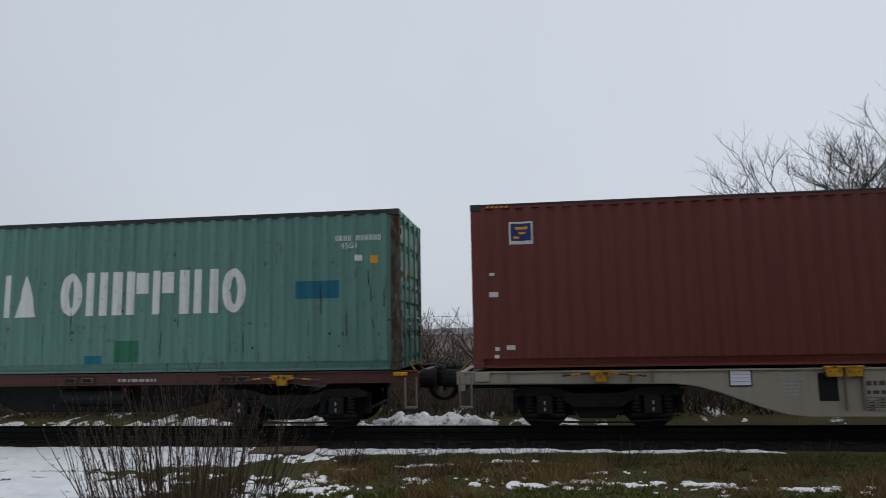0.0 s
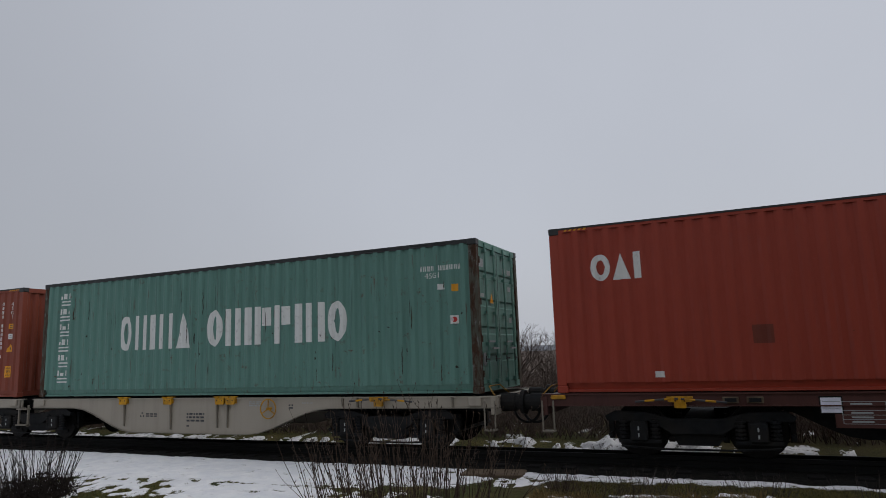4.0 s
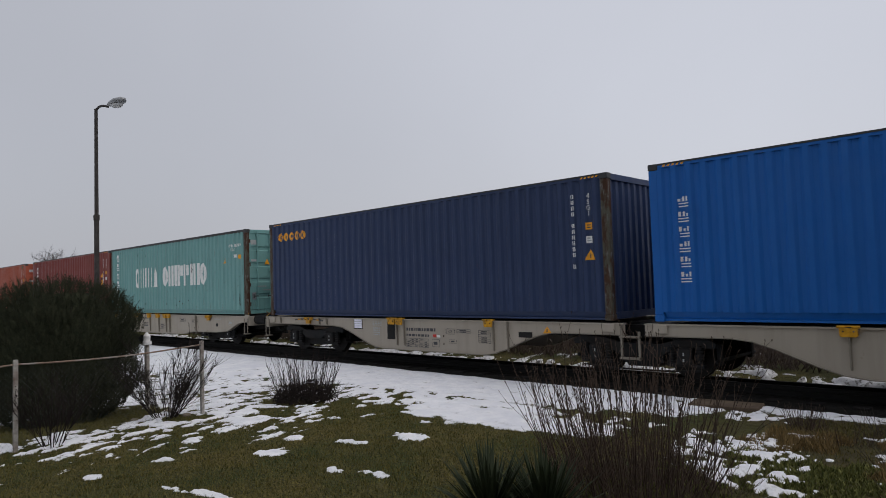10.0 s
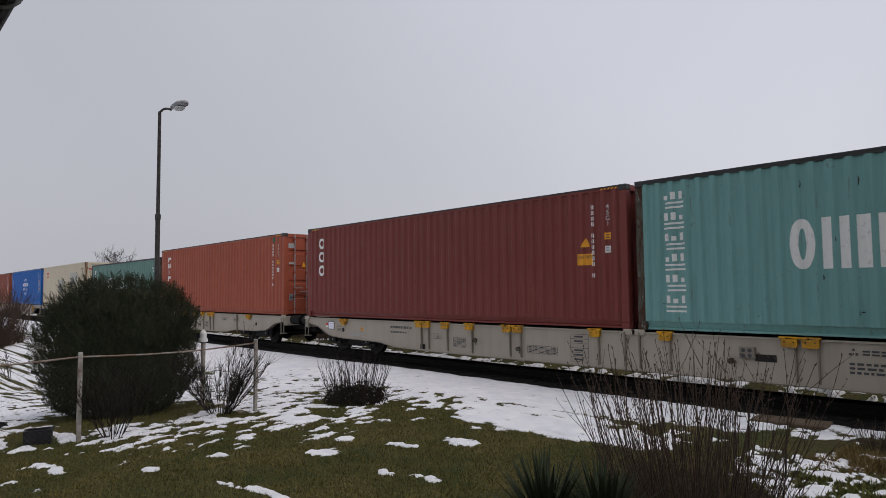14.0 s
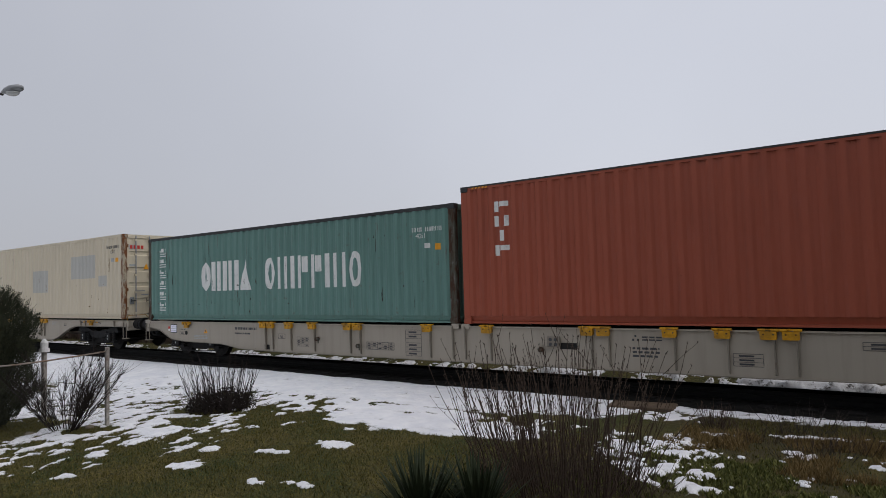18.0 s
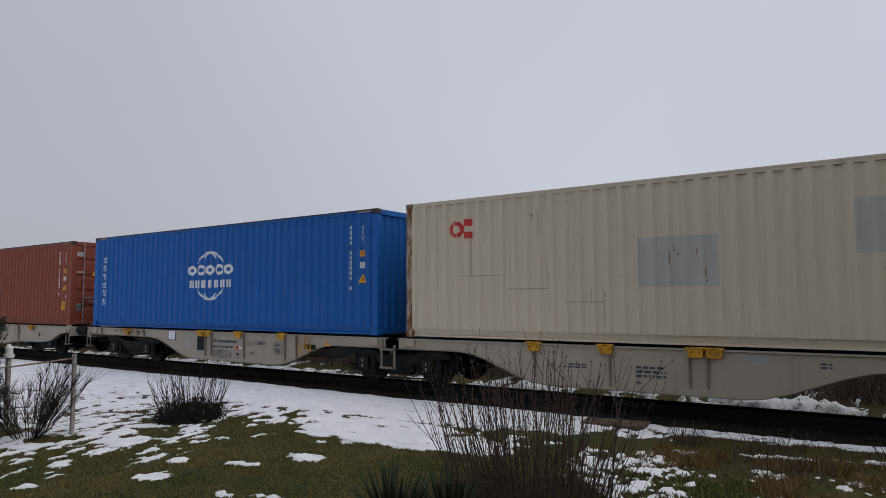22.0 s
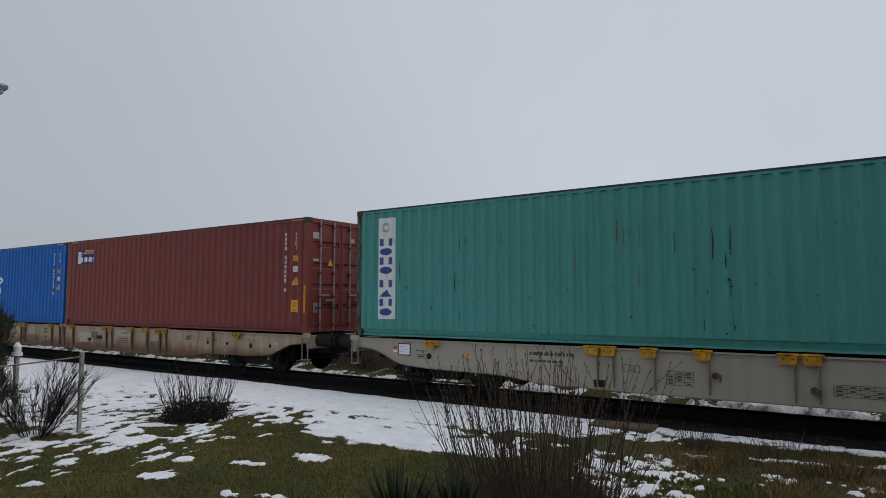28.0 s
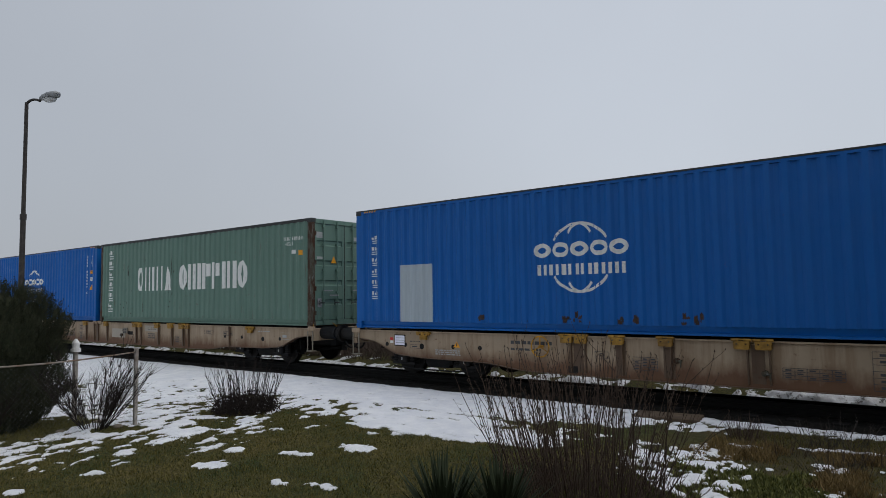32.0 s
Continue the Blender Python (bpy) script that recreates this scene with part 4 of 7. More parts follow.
def buffers(wagon, x, sx, paint, reach=0.445):
    """Buffers, coupling hook, brake hose and corner step at one end; sx: outward direction."""
    part("buffer_beam", made_box(*sorted((x, x - sx * 0.12)), -1.22, 1.22, 0.80, 1.12, bevel=0.01), paint, wagon)
    for y in (-0.875, 0.875):
        bm = bmesh.new()
        rod(bm, (x, y, 1.0), (x + sx * (reach - 0.18), y, 1.0), 0.165, 14)
        rod(bm, (x + sx * (reach - 0.19), y, 1.0), (x + sx * (reach - 0.03), y, 1.0), 0.140, 14)
        rod(bm, (x + sx * (reach - 0.04), y, 1.0), (x + sx * reach, y, 1.0), 0.215, 18)
        part("buffer", bm, BLACK_STEEL, wagon, "greasy black buffer")
    part("draw_hook", made_box(*sorted((x, x + sx * (reach - 0.05))), -0.05, 0.05, 0.93, 1.03, bevel=0.02), BLACK_STEEL, wagon)
    bm = bmesh.new()
    hoop(bm, (x + sx * (reach - 0.12), -0.45, 0.84), 0.24, 0.026, "y", 12, (180, 360))
    part("brake_hose", bm, BLACK_STEEL, wagon)
    bm = bmesh.new()
    xs = x - sx * 0.03
    for d in (0.0, 0.20):
        box(bm, xs - sx * d - 0.012, xs - sx * d + 0.012, -1.26, -1.24, 0.52, 1.05)
    box(bm, min(xs, xs - sx * 0.20), max(xs, xs - sx * 0.20), -1.30, -1.12, 0.52, 0.545)
    part("shunter_step", bm, RIB_GREY, wagon)
    bm = bmesh.new()
    rod(bm, (xs, -1.22, 1.14), (xs - sx * 0.15, -1.1, 1.30), 0.011, 6)
    rod(bm, (xs - sx * 0.15, -1.1, 1.30), (xs - sx * 0.15, -0.5, 1.30), 0.011, 6)
    rod(bm, (xs - sx * 0.15, -0.5, 1.30), (xs, -0.4, 1.14), 0.011, 6)
    part("hand_rail", bm, YELLOW_DIRTY, wagon, "yellow bent hand rail")


def ladder(wagon, x):
    steps_ = part("side_ladder", made_box(x - 0.02, x + 0.02, -1.27, -1.23, 0.48, 1.10), RIB_GREY, wagon, "pale steel side ladder")
    part("stile", made_box(x + 0.34, x + 0.38, -1.27, -1.23, 0.44, 0.98), RIB_GREY, steps_)
    for z in (0.46, 0.86):
        part("tread", made_box(x - 0.02, x + 0.38, -1.32, -1.20, z, z + 0.035), RIB_GREY, steps_)


def make_belly_unit(wagon, x0, flip, paint, wheel=True):
    """Fish-bellied sill of one half of an articulated wagon, from the joint (x 0) outwards."""
    f = (lambda x: x0 + x) if not flip else (lambda x: x0 + LEN - x)
    pts = [(-0.22, 0.91), (1.35, 0.91), (3.35, 0.36), (6.75, 0.36), (8.85, 0.91), (12.50, 0.93)]
    pts = smooth_profile(pts)
    bottom = [(f(x), z) for x, z in pts]
    if flip:
        bottom = bottom[::-1]
    sills(wagon, bottom, paint)
    # longitudinal box and cross bearers behind the sill
    xa, xb = sorted((f(-0.1), f(12.3)))
    part("centre_beam", made_box(xa, xb, -0.35, 0.35, 0.78, 1.10), BLACK_STEEL, wagon)
    for x in (3.6, 4.7, 5.8, 6.6):
        part("cross_bearer", made_box(f(x) - 0.05, f(x) + 0.05, -SY + 0.05, SY - 0.05, 0.62, 1.10), BLACK_STEEL, wagon)
    for x in (3.1, 6.06, 6.36):
        lock(wagon, f(x))
    lock(wagon, f(10.05), 1.12, 1)
    lever(wagon, f(10.05) + 0.05)
    for x in () if flip else (3.1, 5.95, 6.24):
        rib(wagon, f(x), 0.48, 1.12, paint)
    for x in (9.2, 9.55, 11.6):
        rib(wagon, f(x), 0.92, 1.12, paint)
    if not flip and wheel:
        hand_wheel(wagon, f(7.40), 0.90)
    g = lambda x: x0 + x
    if not flip:
        lock(wagon, g(4.52))
        rib(wagon, g(4.58), 0.42, 1.12, paint)
        maker_mark(wagon, g(3.66), 0.71)
        label_box(wagon, g(5.04), g(5.56), 0.60, 0.82, PRINT_DARK, "stencil", 3)
        label_box(wagon, g(7.86), g(8.01), 0.89, 1.0, PRINT_DARK, "stencil", 2)
        label_box(wagon, g(8.2), g(8.46), 1.0, 1.03, PRINT_GREY, "stencil", 1)
        label_box(wagon, g(5.05), g(5.12), 0.50, 0.53, PRINT_DARK, "stencil", 0)
    else:
        destination_card(wagon, g(4.24), g(4.56), 0.86, 1.10)
        label_box(wagon, g(5.04), g(5.31), 0.68, 0.91, PRINT_GREY, "stencil", 4)
        label_box(wagon, g(5.60), g(5.90), 0.60, 1.05, BLACK_STEEL, "inspection_hatch")
        label_box(wagon, g(6.33), g(7.36), 0.82, 0.955, PRINT_DARK, "stencil", 1)
        label_box(wagon, g(6.33), g(7.15), 0.69, 0.79, PRINT_DARK, "stencil", 1)
        ruled(wagon, g(6.32), g(7.11), 0.44, 0.65, 4, 5)
        ruled(wagon, g(7.24), g(7.49), 0.47, 0.65, 1, 1)
        label_box(wagon, g(7.28), g(7.39), 0.70, 0.77, PRINT_RED, "sticker")
        label_box(wagon, g(7.40), g(7.52), 0.70, 0.76, PRINT_WHITE, "sticker")
        framed_code(wagon, "GE", g(7.86), 0.79)
        ruled(wagon, g(8.07), g(8.49), 0.83, 0.91, 2, 1)
        ruled(wagon, g(8.74), g(9.10), 0.62, 0.90, 6, 1)
        ruled(wagon, g(7.82), g(8.05), 0.58, 0.66, 1, 1)
        label_box(wagon, g(9.89), g(10.25), 0.78, 0.90, BLACK_STEEL, "name_plate")
        warning_sign(wagon, g(10.64), 0.885)
        for x, z in ((7.62, 0.71), (7.62, 0.53)):
            label_box(wagon, g(x), g(x + 0.03), z, z + 0.05, POST_RUST, "drain_hole")
        for x in (6.0, 6.27, 9.2, 9.61):
            rib(wagon, g(x), 0.45, 1.12, paint)
    label_box(wagon, f(7.0) - 0.18, f(7.0) + 0.18, 0.94, 1.06, PRINT_GREY, "stencil", 3)
    for x, c in ((0.10, 1), (12.05, 1)):
        part("corner_bracket", made_box(f(x) - 0.13, f(x) + 0.13, -SY - 0.045, -SY - 0.004, 0.95, 1.12, bevel=0.015), paint, wagon)
    make_bogie(wagon, f(10.1))
    buffers(wagon, f(12.47), 1 if not flip else -1, paint)


def make_articulated(label, right_gap, paint, only_right=False, wheel=True):
    """Two fish-bellied halves on three bogies; origin at the left half's left edge."""
    w = thing("container_wagon", label, "wagon", "wagons of the freight train")
    make_belly_unit(w, 0.0, True, paint)
    if not only_right:
        make_belly_unit(w, LEN + right_gap, False, paint, wheel)
        make_bogie(w, LEN + right_gap / 2)
        ladder(w, LEN + right_gap / 2 - 0.25)
        part("joint_beam", made_box(LEN - 0.2, LEN + right_gap + 0.2, -0.5, 0.5, 0.80, 1.05), BLACK_STEEL, w)
    return w


def make_long_wagon(label, gap, paint):
    """An 80-foot wagon with straight ribbed sills on two bogies."""
    w = thing("container_wagon", label, "wagon", "wagons of the freight train")
    L2 = 2 * LEN + gap
    half = [(-0.10, 0.95), (0.40, 0.90), (1.50, 0.58), (2.1, 0.54), (3.7, 0.52), (5.0, 0.40), (6.5, 0.38)]
    pts = smooth_profile(half)
    bottom = pts + [(L2 - x, z) for x, z in pts[::-1]]
    sills(w, bottom, paint)
    part("centre_beam", made_box(0.0, L2, -0.35, 0.35, 0.62, 1.10), BLACK_STEEL, w)
    for i in range(8):
        x = 4.2 + i * (L2 - 8.4) / 7
        part("cross_bearer", made_box(x - 0.05, x + 0.05, -SY + 0.05, SY - 0.05, 0.5, 1.10), BLACK_STEEL, w)
    R = LEN + gap
    for x in (R + 0.58, R + 2.78, R + 3.1, R + 4.3, R + 5.16, R + 5.85, R + 6.17, 11.4, 9.30, 8.97, 7.72, 6.83, 6.10, 5.80):
        lock(w, x)
    for x in (R + 0.66, R + 2.86, R + 3.2, R + 4.38, R + 5.24, R + 5.93, R + 6.25, R + 6.9 + 1.6, LEN + gap / 2 - 0.2, LEN + gap / 2 + 0.12, 11.48, 9.38, 9.05, 7.80, 6.91, 6.18, 5.88):
        rib(w, x, 0.42, 1.12, paint)
    for x in (R + 9.57, 2.21):
        lock(w, x, 1.12, 1)
    for x in (R + 10.08, 2.10):
        part("drain_hole", made_rod((x, -SY - 0.006, 0.79), (x, -SY - 0.002, 0.79), 0.065, 16), BLACK_STEEL, w)
    label_box(w, R + 9.85, R + 10.4, 0.98, 1.03, PRINT_GREY, "stencil", 1)
    ruled(w, R + 10.9, R + 11.25, 0.80, 0.98, 1, 1, PRINT_GREY)
    ruled(w, R + 8.15, R + 8.62, 0.84, 0.96, 1, 3)
    maker_mark(w, R + 3.68, 0.92)
    label_box(w, R + 3.62, R + 4.10, 0.62, 0.82, PRINT_DARK, "stencil", 3)
    destination_card(w, 1.28, 1.58, 0.80, 1.02)
    label_box(w, 1.12, 1.22, 0.90, 0.97, PRINT_RED, "sticker")
    label_box(w, 1.12, 1.22, 0.84, 0.895, PRINT_WHITE, "sticker")
    label_box(w, 1.75, 2.05, 0.88, 0.92, PRINT_DARK, "stencil", 1)
    ruled(w, 1.75, 2.05, 0.74, 0.82, 1, 1)
    label_box(w, 4.5, 5.45, 0.91, 1.03, PRINT_DARK, "stencil", 1)
    label_box(w, 4.5, 5.2, 0.79, 0.87, PRINT_DARK, "stencil", 1)
    framed_code(w, "GE", 6.5, 0.72)
    ruled(w, 7.1, 7.55, 0.55, 0.78, 4, 3)
    ruled(w, 9.55, 10.4, 0.55, 0.72, 3, 5)
    ruled(w, 10.75, 11.2, 0.45, 1.02, 6, 1)
    ruled(w, R + 7.1, R + 7.6, 0.86, 0.98, 2, 1)
    ruled(w, R + 5.3, R + 5.75, 0.55, 0.75, 3, 1)
    warning_sign(w, 3.1, 0.80, 0.18)
    label_box(w, R + 2.2, R + 2.55, 0.72, 0.84, BLACK_STEEL, "name_plate")
    label_box(w, 5.8, 6.0, 0.42, 0.55, BLACK_STEEL, "inspection_hatch")
    label_box(w, 2.5, 3.2, 0.62, 0.75, PRINT_GREY, "stencil", 3)
    bx = part("brake_box", made_box(R + 1.95, R + 2.22, -SY - 0.07, -SY - 0.004, 0.76, 0.96, bevel=0.012), RIB_GREY, w)
    for i in range(2):
        for j in range(2):
            part("dial", made_rod((R + 2.03 + i * 0.11, -SY - 0.071, 0.81 + j * 0.09), (R + 2.03 + i * 0.11, -SY - 0.078, 0.81 + j * 0.09), 0.035, 10), PRINT_DARK, bx)
    for x, z in ((7.9, 0.75), (R + 1.8, 0.7), (9.3, 0.62)):
        valve(w, x, z)
    for x in (-0.02, LEN, LEN + gap, L2 + 0.02):
        part("corner_bracket", made_box(x - 0.14, x + 0.14, -SY - 0.045, -SY - 0.004, 1.06, 1.175, bevel=0.015), paint, w)
    if paint is WAGON_DIRTY:
        for x in (R + 8.22, R + 9.08, R + 10.85, 1.02, 1.60, 3.0, 3.72):
            part("drain_hole", made_rod((x, -SY - 0.006, 0.81), (x, -SY - 0.002, 0.81), 0.05, 14), BLACK_STEEL, w)
        for ch in w.children:
            if ch.name.startswith("container_lock"):
                ch.data.materials[0] = YELLOW_DIRTY
        hand_wheel(w, 5.24, 0.90)
        label_box(w, R + 1.0, R + 2.0, 0.60, 0.92, WAGON_GREY, "repainted_panel")
        label_box(w, R + 3.4, R + 4.4, 0.86, 1.06, WAGON_GREY, "repainted_panel", 0, 0.002)
        for x in (R + 0.62, R + 2.82, R + 4.34, R + 5.2, R + 5.9, LEN + gap / 2 - 0.04, 11.44, 9.2, 7.76, 6.87, 6.02):
            label_box(w, x - 0.10, x + 0.10, 0.44, 1.06, RIB_RUST, "rust_stain", 0, -0.001)
    make_bogie(w, 2.35)
    make_bogie(w, L2 - 2.35)
    buffers(w, -0.12, -1, paint, 0.725)
    buffers(w, L2 + 0.12, 1, paint, 0.725)
    return w


LOCK_TAN = plain("worn_tan_lock", (0.115, 0.085, 0.055), 0.7, 0, 14, 0.3, (0.05, 0.03, 0.02))


def make_flat_pair(label, gap):
    """A low brown articulated flat wagon with a black underframe, on three bogies."""
    w = thing("flat_wagon", label, "wagon", "wagons of the freight train")
    R = LEN + gap
    for k, x0 in enumerate((0.0, R)):
        sills(w, [(x0 - 0.3 if k == 0 else x0 - 0.55, 0.97), (x0 + LEN + (0.55 if k == 0 else 0.3), 0.97)], WAGON_BROWN, 1.14)
        bm = bmesh.new()
        out = smooth_profile([(x0 + 3.2, 0.93), (x0 + 4.6, 0.42), (x0 + 7.6, 0.42), (x0 + 9.0, 0.93)])
        extruded(bm, [*out, (x0 + 9.0, 0.965), (x0 + 3.2, 0.965)], -0.75, 0.75)
        part("underframe", bm, BLACK_STEEL, w)
        part("brake_reservoir", made_rod((x0 + 5.6, -0.95, 0.72), (x0 + 6.9, -0.95, 0.72), 0.16, 12), BLACK_STEEL, w)
        for x in (2.75, 3.10, 5.92, 6.26, 8.98, 9.30):
            bm = bmesh.new()
            box(bm, x0 + x - 0.12, x0 + x + 0.12, -SY - 0.06, -SY - 0.002, 1.0, 1.10, bevel=0.012)
            ob = part("container_lock", bm, LOCK_TAN, w)
            part("lock_pocket", made_box(x0 + x - 0.085, x0 + x + 0.085, -SY - 0.066, -SY - 0.061, 1.02, 1.08), BLACK_STEEL, ob)
        for x in (0.0, LEN):
            bm = made_box(x0 + x - 0.13, x0 + x + 0.13, -SY - 0.05, -SY - 0.002, 1.07, 1.14, bevel=0.012)
            part("end_bracket", bm, YELLOW, w)
        label_box(w, x0 + 6.85, x0 + 7.6, 1.0, 1.10, PRINT_GREY, "maker_mark", 1)
        if k == 0:
            label_box(w, 4.15, 5.50, 0.64, 1.10, WAGON_BROWN, "notice_board", 0)
            ruled(w, 4.25, 5.35, 0.70, 1.02, 5, 2, PRINT_GREY).location.y = -0.006
    destination_card(w, 3.98, 4.25, 0.86, 1.08)
    lock(w, R + 10.05, 1.10, 1)
    lever(w, R + 10.05, 1.08)
    lock(w, 2.0, 1.10, 1)
    lever(w, 2.0, 1.08)
    for x in (LEN + gap / 2 - 0.28, LEN + gap / 2 + 0.28):
        bm = bmesh.new()
        hoop(bm, (x, -1.22, 0.98), 0.09, 0.016, "y", 10, (0, 180))
        rod(bm, (x - 0.09, -1.22, 0.98), (x - 0.09, -1.22, 0.80), 0.016, 6)
        rod(bm, (x + 0.09, -1.22, 0.98), (x + 0.09, -1.22, 0.86), 0.016, 6)
        part("grab_hoop", bm, YELLOW, w, "yellow hooped grab handle")
    part("joint_beam", made_box(LEN - 0.2, R + 0.2, -0.7, 0.7, 0.86, 1.08), WAGON_BROWN, w)
    make_bogie(w, 2.2)
    make_bogie(w, LEN + gap / 2)
    make_bogie(w, R + 10.1)
    buffers(w, -0.32, -1, WAGON_BROWN)
    buffers(w, R + LEN + 0.32, 1, WAGON_BROWN)
    return w

# ---- ground: one sheet to the horizon ----
TRACK_Y = SIDE_Y + WID / 2


def fbm(x, y, s, k=4, seed=0.0):
    v, a, t = 0.0, 1.0, 0.0
    for i in range(k):
        v += a * noise.noise((x * s + seed, y * s - seed * 1.7, seed * 0.37 + i))
        t += a
        s, a = s * 2.03, a * 0.55
    return v / t


LATTICE = np.random.RandomState(7).uniform(-1, 1, (256, 256))


def soft_noise(x, y, seed):
    """Smooth value noise for arrays of places, -1 to 1."""
    x, y = np.asarray(x) + 17.31 * seed, np.asarray(y) - 9.77 * seed
    i, j = np.floor(x).astype(int), np.floor(y).astype(int)
    u, v = x - i, y - j
    u, v = u * u * u * (u * (6 * u - 15) + 10), v * v * v * (v * (6 * v - 15) + 10)
    i0, j0, i1, j1 = i % 256, j % 256, (i + 1) % 256, (j + 1) % 256
    low = LATTICE[i0, j0] * (1 - u) + LATTICE[i1, j0] * u
    high = LATTICE[i0, j1] * (1 - u) + LATTICE[i1, j1] * u
    return low * (1 - v) + high * v


def layers(x, y, sx, sy, k, seed, fall=0.55):
    """Several octaves of soft noise, with a frequency along x and one along y."""
    out, amp, total = 0.0, 1.0, 0.0
    for i in range(k):
        out = out + amp * soft_noise(x * sx, y * sy, seed + 3 * i)
        total += amp
        sx, sy, amp = sx * 2.03, sy * 2.03, amp * fall
    return out / total


def blob(x, y, cx, cy, rx, ry):
    """1 in the middle of an ellipse, 0 at its edge, below 0 outside."""
    return 1 - np.sqrt(((x - cx) / rx) ** 2 + ((y - cy) / ry) ** 2)


def clamp(v, lo=0.0, hi=1.0):
    return np.minimum(hi, np.maximum(lo, v))


# lone remnants of snow on the lawn: x, y, half length, half width
REMNANTS = [(-8.16, 3.59, 0.19, 0.13), (-7.35, 4.61, 0.30, 0.20), (-6.35, 3.22, 0.80, 0.075), (-6.05, 4.63, 0.16, 0.10),
            (-5.73, 4.91, 0.22, 0.11), (-6.46, 6.29, 0.42, 0.16), (-7.10, 6.94, 0.24, 0.15), (-7.9, 5.3, 0.20, 0.12),
            (-8.14, 2.71, 0.16, 0.08), (-7.0, 5.6, 0.30, 0.08), (-8.9, 1.9, 0.5, 0.10)]
# clumps in the rough grass beside the track
CLUMPS = [(-3.27, 10.1, 0.42, 0.30), (-1.3, 8.68, 0.13, 0.12), (-0.47, 8.40, 0.20, 0.11), (0.14, 8.36, 0.30, 0.12), (0.75, 8.55, 0.34, 0.14),
          (1.45, 8.5, 0.24, 0.12), (2.36, 8.43, 0.34, 0.13), (3.41, 8.33, 0.34, 0.14), (-1.2, 9.6, 0.35, 0.06), (1.1, 9.2, 0.4, 0.07), (-2.3, 9.3, 0.3, 0.08), (-0.2, 9.75, 0.4, 0.05)]


def snow_at(x, y):
    """Above 0: snow lies; up to 1."""
    x, y = np.asarray(x, float), np.asarray(y, float)
    u, v = 0.97 * x + 0.24 * y, 0.97 * y - 0.24 * x
    streak = layers(u, v, 6.8, 3.0, 4, 2.0, 0.62)
    broad = layers(x, y, 0.7, 0.7, 3, 5.0)
    ripple = layers(x, y, 2.6, 7.5, 4, 8.0, 0.62)
    wx = x + 0.25 * layers(x, y, 1.4, 1.4, 3, 11.0)
    wy = y + 0.18 * layers(x, y, 1.6, 1.6, 3, 14.0)
    # the lawn's left arm of snow, breaking up towards the lawn
    left = -8.45 + 0.50 * clamp(wy - 4.0, -3, 0) + 0.30 * clamp(wy - 4.0, 0, 2.5) - wx - 0.8 * clamp((wy - 6.6) / 1.2) * clamp((8.6 - wy) / 1.0)
    arm = clamp(-0.53 + 0.36 * left, -0.8, 0.10) + 0.45 * clamp((y - 8.4) / 1.0) + 0.25 * broad + 1.5 * streak
    # the back arm along the track: closed, with a sharp front edge
    back = clamp((wy - 7.42 - 0.10 * (wx + 5.3) - 0.35 * clamp((-7.0 - wx) / 1.2)) * 2.2, -1.0, 0.50) + 0.85 * ripple + 0.25 * streak
    back = back - 1.12 * clamp((-7.6 - x) / 1.6) * clamp((9.3 - y) / 1.2) * clamp(0.75 - 2.6 * streak, 0, 1.6)
    back = back - 0.95 * np.exp(-((y - 8.93 - 0.05 * (x + 6.9) - 0.05 * broad) / 0.055) ** 2) * clamp((x + 9.3) / 0.5) * clamp(0.75 + 1.2 * ripple)
    back = back - 0.75 * clamp((x + 6.0) / 1.2) * np.exp(-((y - 9.25 - 0.18 * ripple) / 0.30) ** 2) * clamp(0.7 + 1.5 * ripple, 0, 1.3)
    back = back - 1.15 * clamp((x + 6.5) / 1.3) * np.exp(-((y - 8.85 - 0.2 * broad) / 0.50) ** 2) * clamp(0.75 + 1.9 * streak, 0, 1.4)
    back = back - 2.0 * clamp((wx + 4.55 - 0.25 * (wy - 8.0)) / 0.5, 0, 1)
    cover = np.maximum(np.where(x < -8.0, arm, -1.0), back)
    # the thin strip along the ballast
    strip = 0.42 - np.abs(wy - 10.75) * (1.5 + 0.45 * clamp(x + 3.0, 0, 7)) + 0.6 * ripple - 1.2 * clamp((x - 3.6) / 1.0)
    cover = np.maximum(cover, np.where(x > -6.0, strip, -1.0))
    # bare ground under the thuja and round the shrubs' feet
    for cx, cy, rx, ry in ((-12.45, 3.75, 1.55, 1.75), (-10.25, 6.85, 0.65, 0.36), (-10.55, 4.95, 0.40, 0.32), (-9.75, 6.05, 0.75, 0.20), (-11.3, 2.75, 0.55, 0.45), (-10.9, 2.0, 0.9, 0.30)):
        cover = cover - 1.7 * clamp(blob(wx, wy, cx, cy, rx, ry) * 2.2)
    for cx, cy, rx, ry in REMNANTS:
        near = blob(0.97 * wx + 0.24 * wy, 0.97 * wy - 0.24 * wx, 0.97 * cx + 0.24 * cy, 0.97 * cy - 0.24 * cx, rx * 0.74, ry * 0.80)
        cover = np.maximum(cover, np.where(near > -1, 0.9 * near - 0.04 + 1.25 * streak, -1.0))
    for cx, cy, rx, ry in CLUMPS:
        near = blob(wx, wy, cx, cy, rx * 1.0, ry * 1.0)
        cover = np.maximum(cover, np.where(near > -1, 0.8 * near - 0.10 + 1.1 * layers(x, y, 9.0, 8.0, 3, 23.0), -1.0))
    heap = blob(x + 0.45 * (y - 7.9), y, -2.72, 7.85, 0.85, 1.30)
    cover = np.maximum(cover, np.where(heap > 0, 0.7 * heap - 0.36 + 1.5 * layers(u, v, 8.0, 4.5, 3, 31.0), -1.0))
    wild = clamp(-0.34 + 1.1 * layers(x, y, 2.1, 3.9, 5, 17.0), -1, 1)
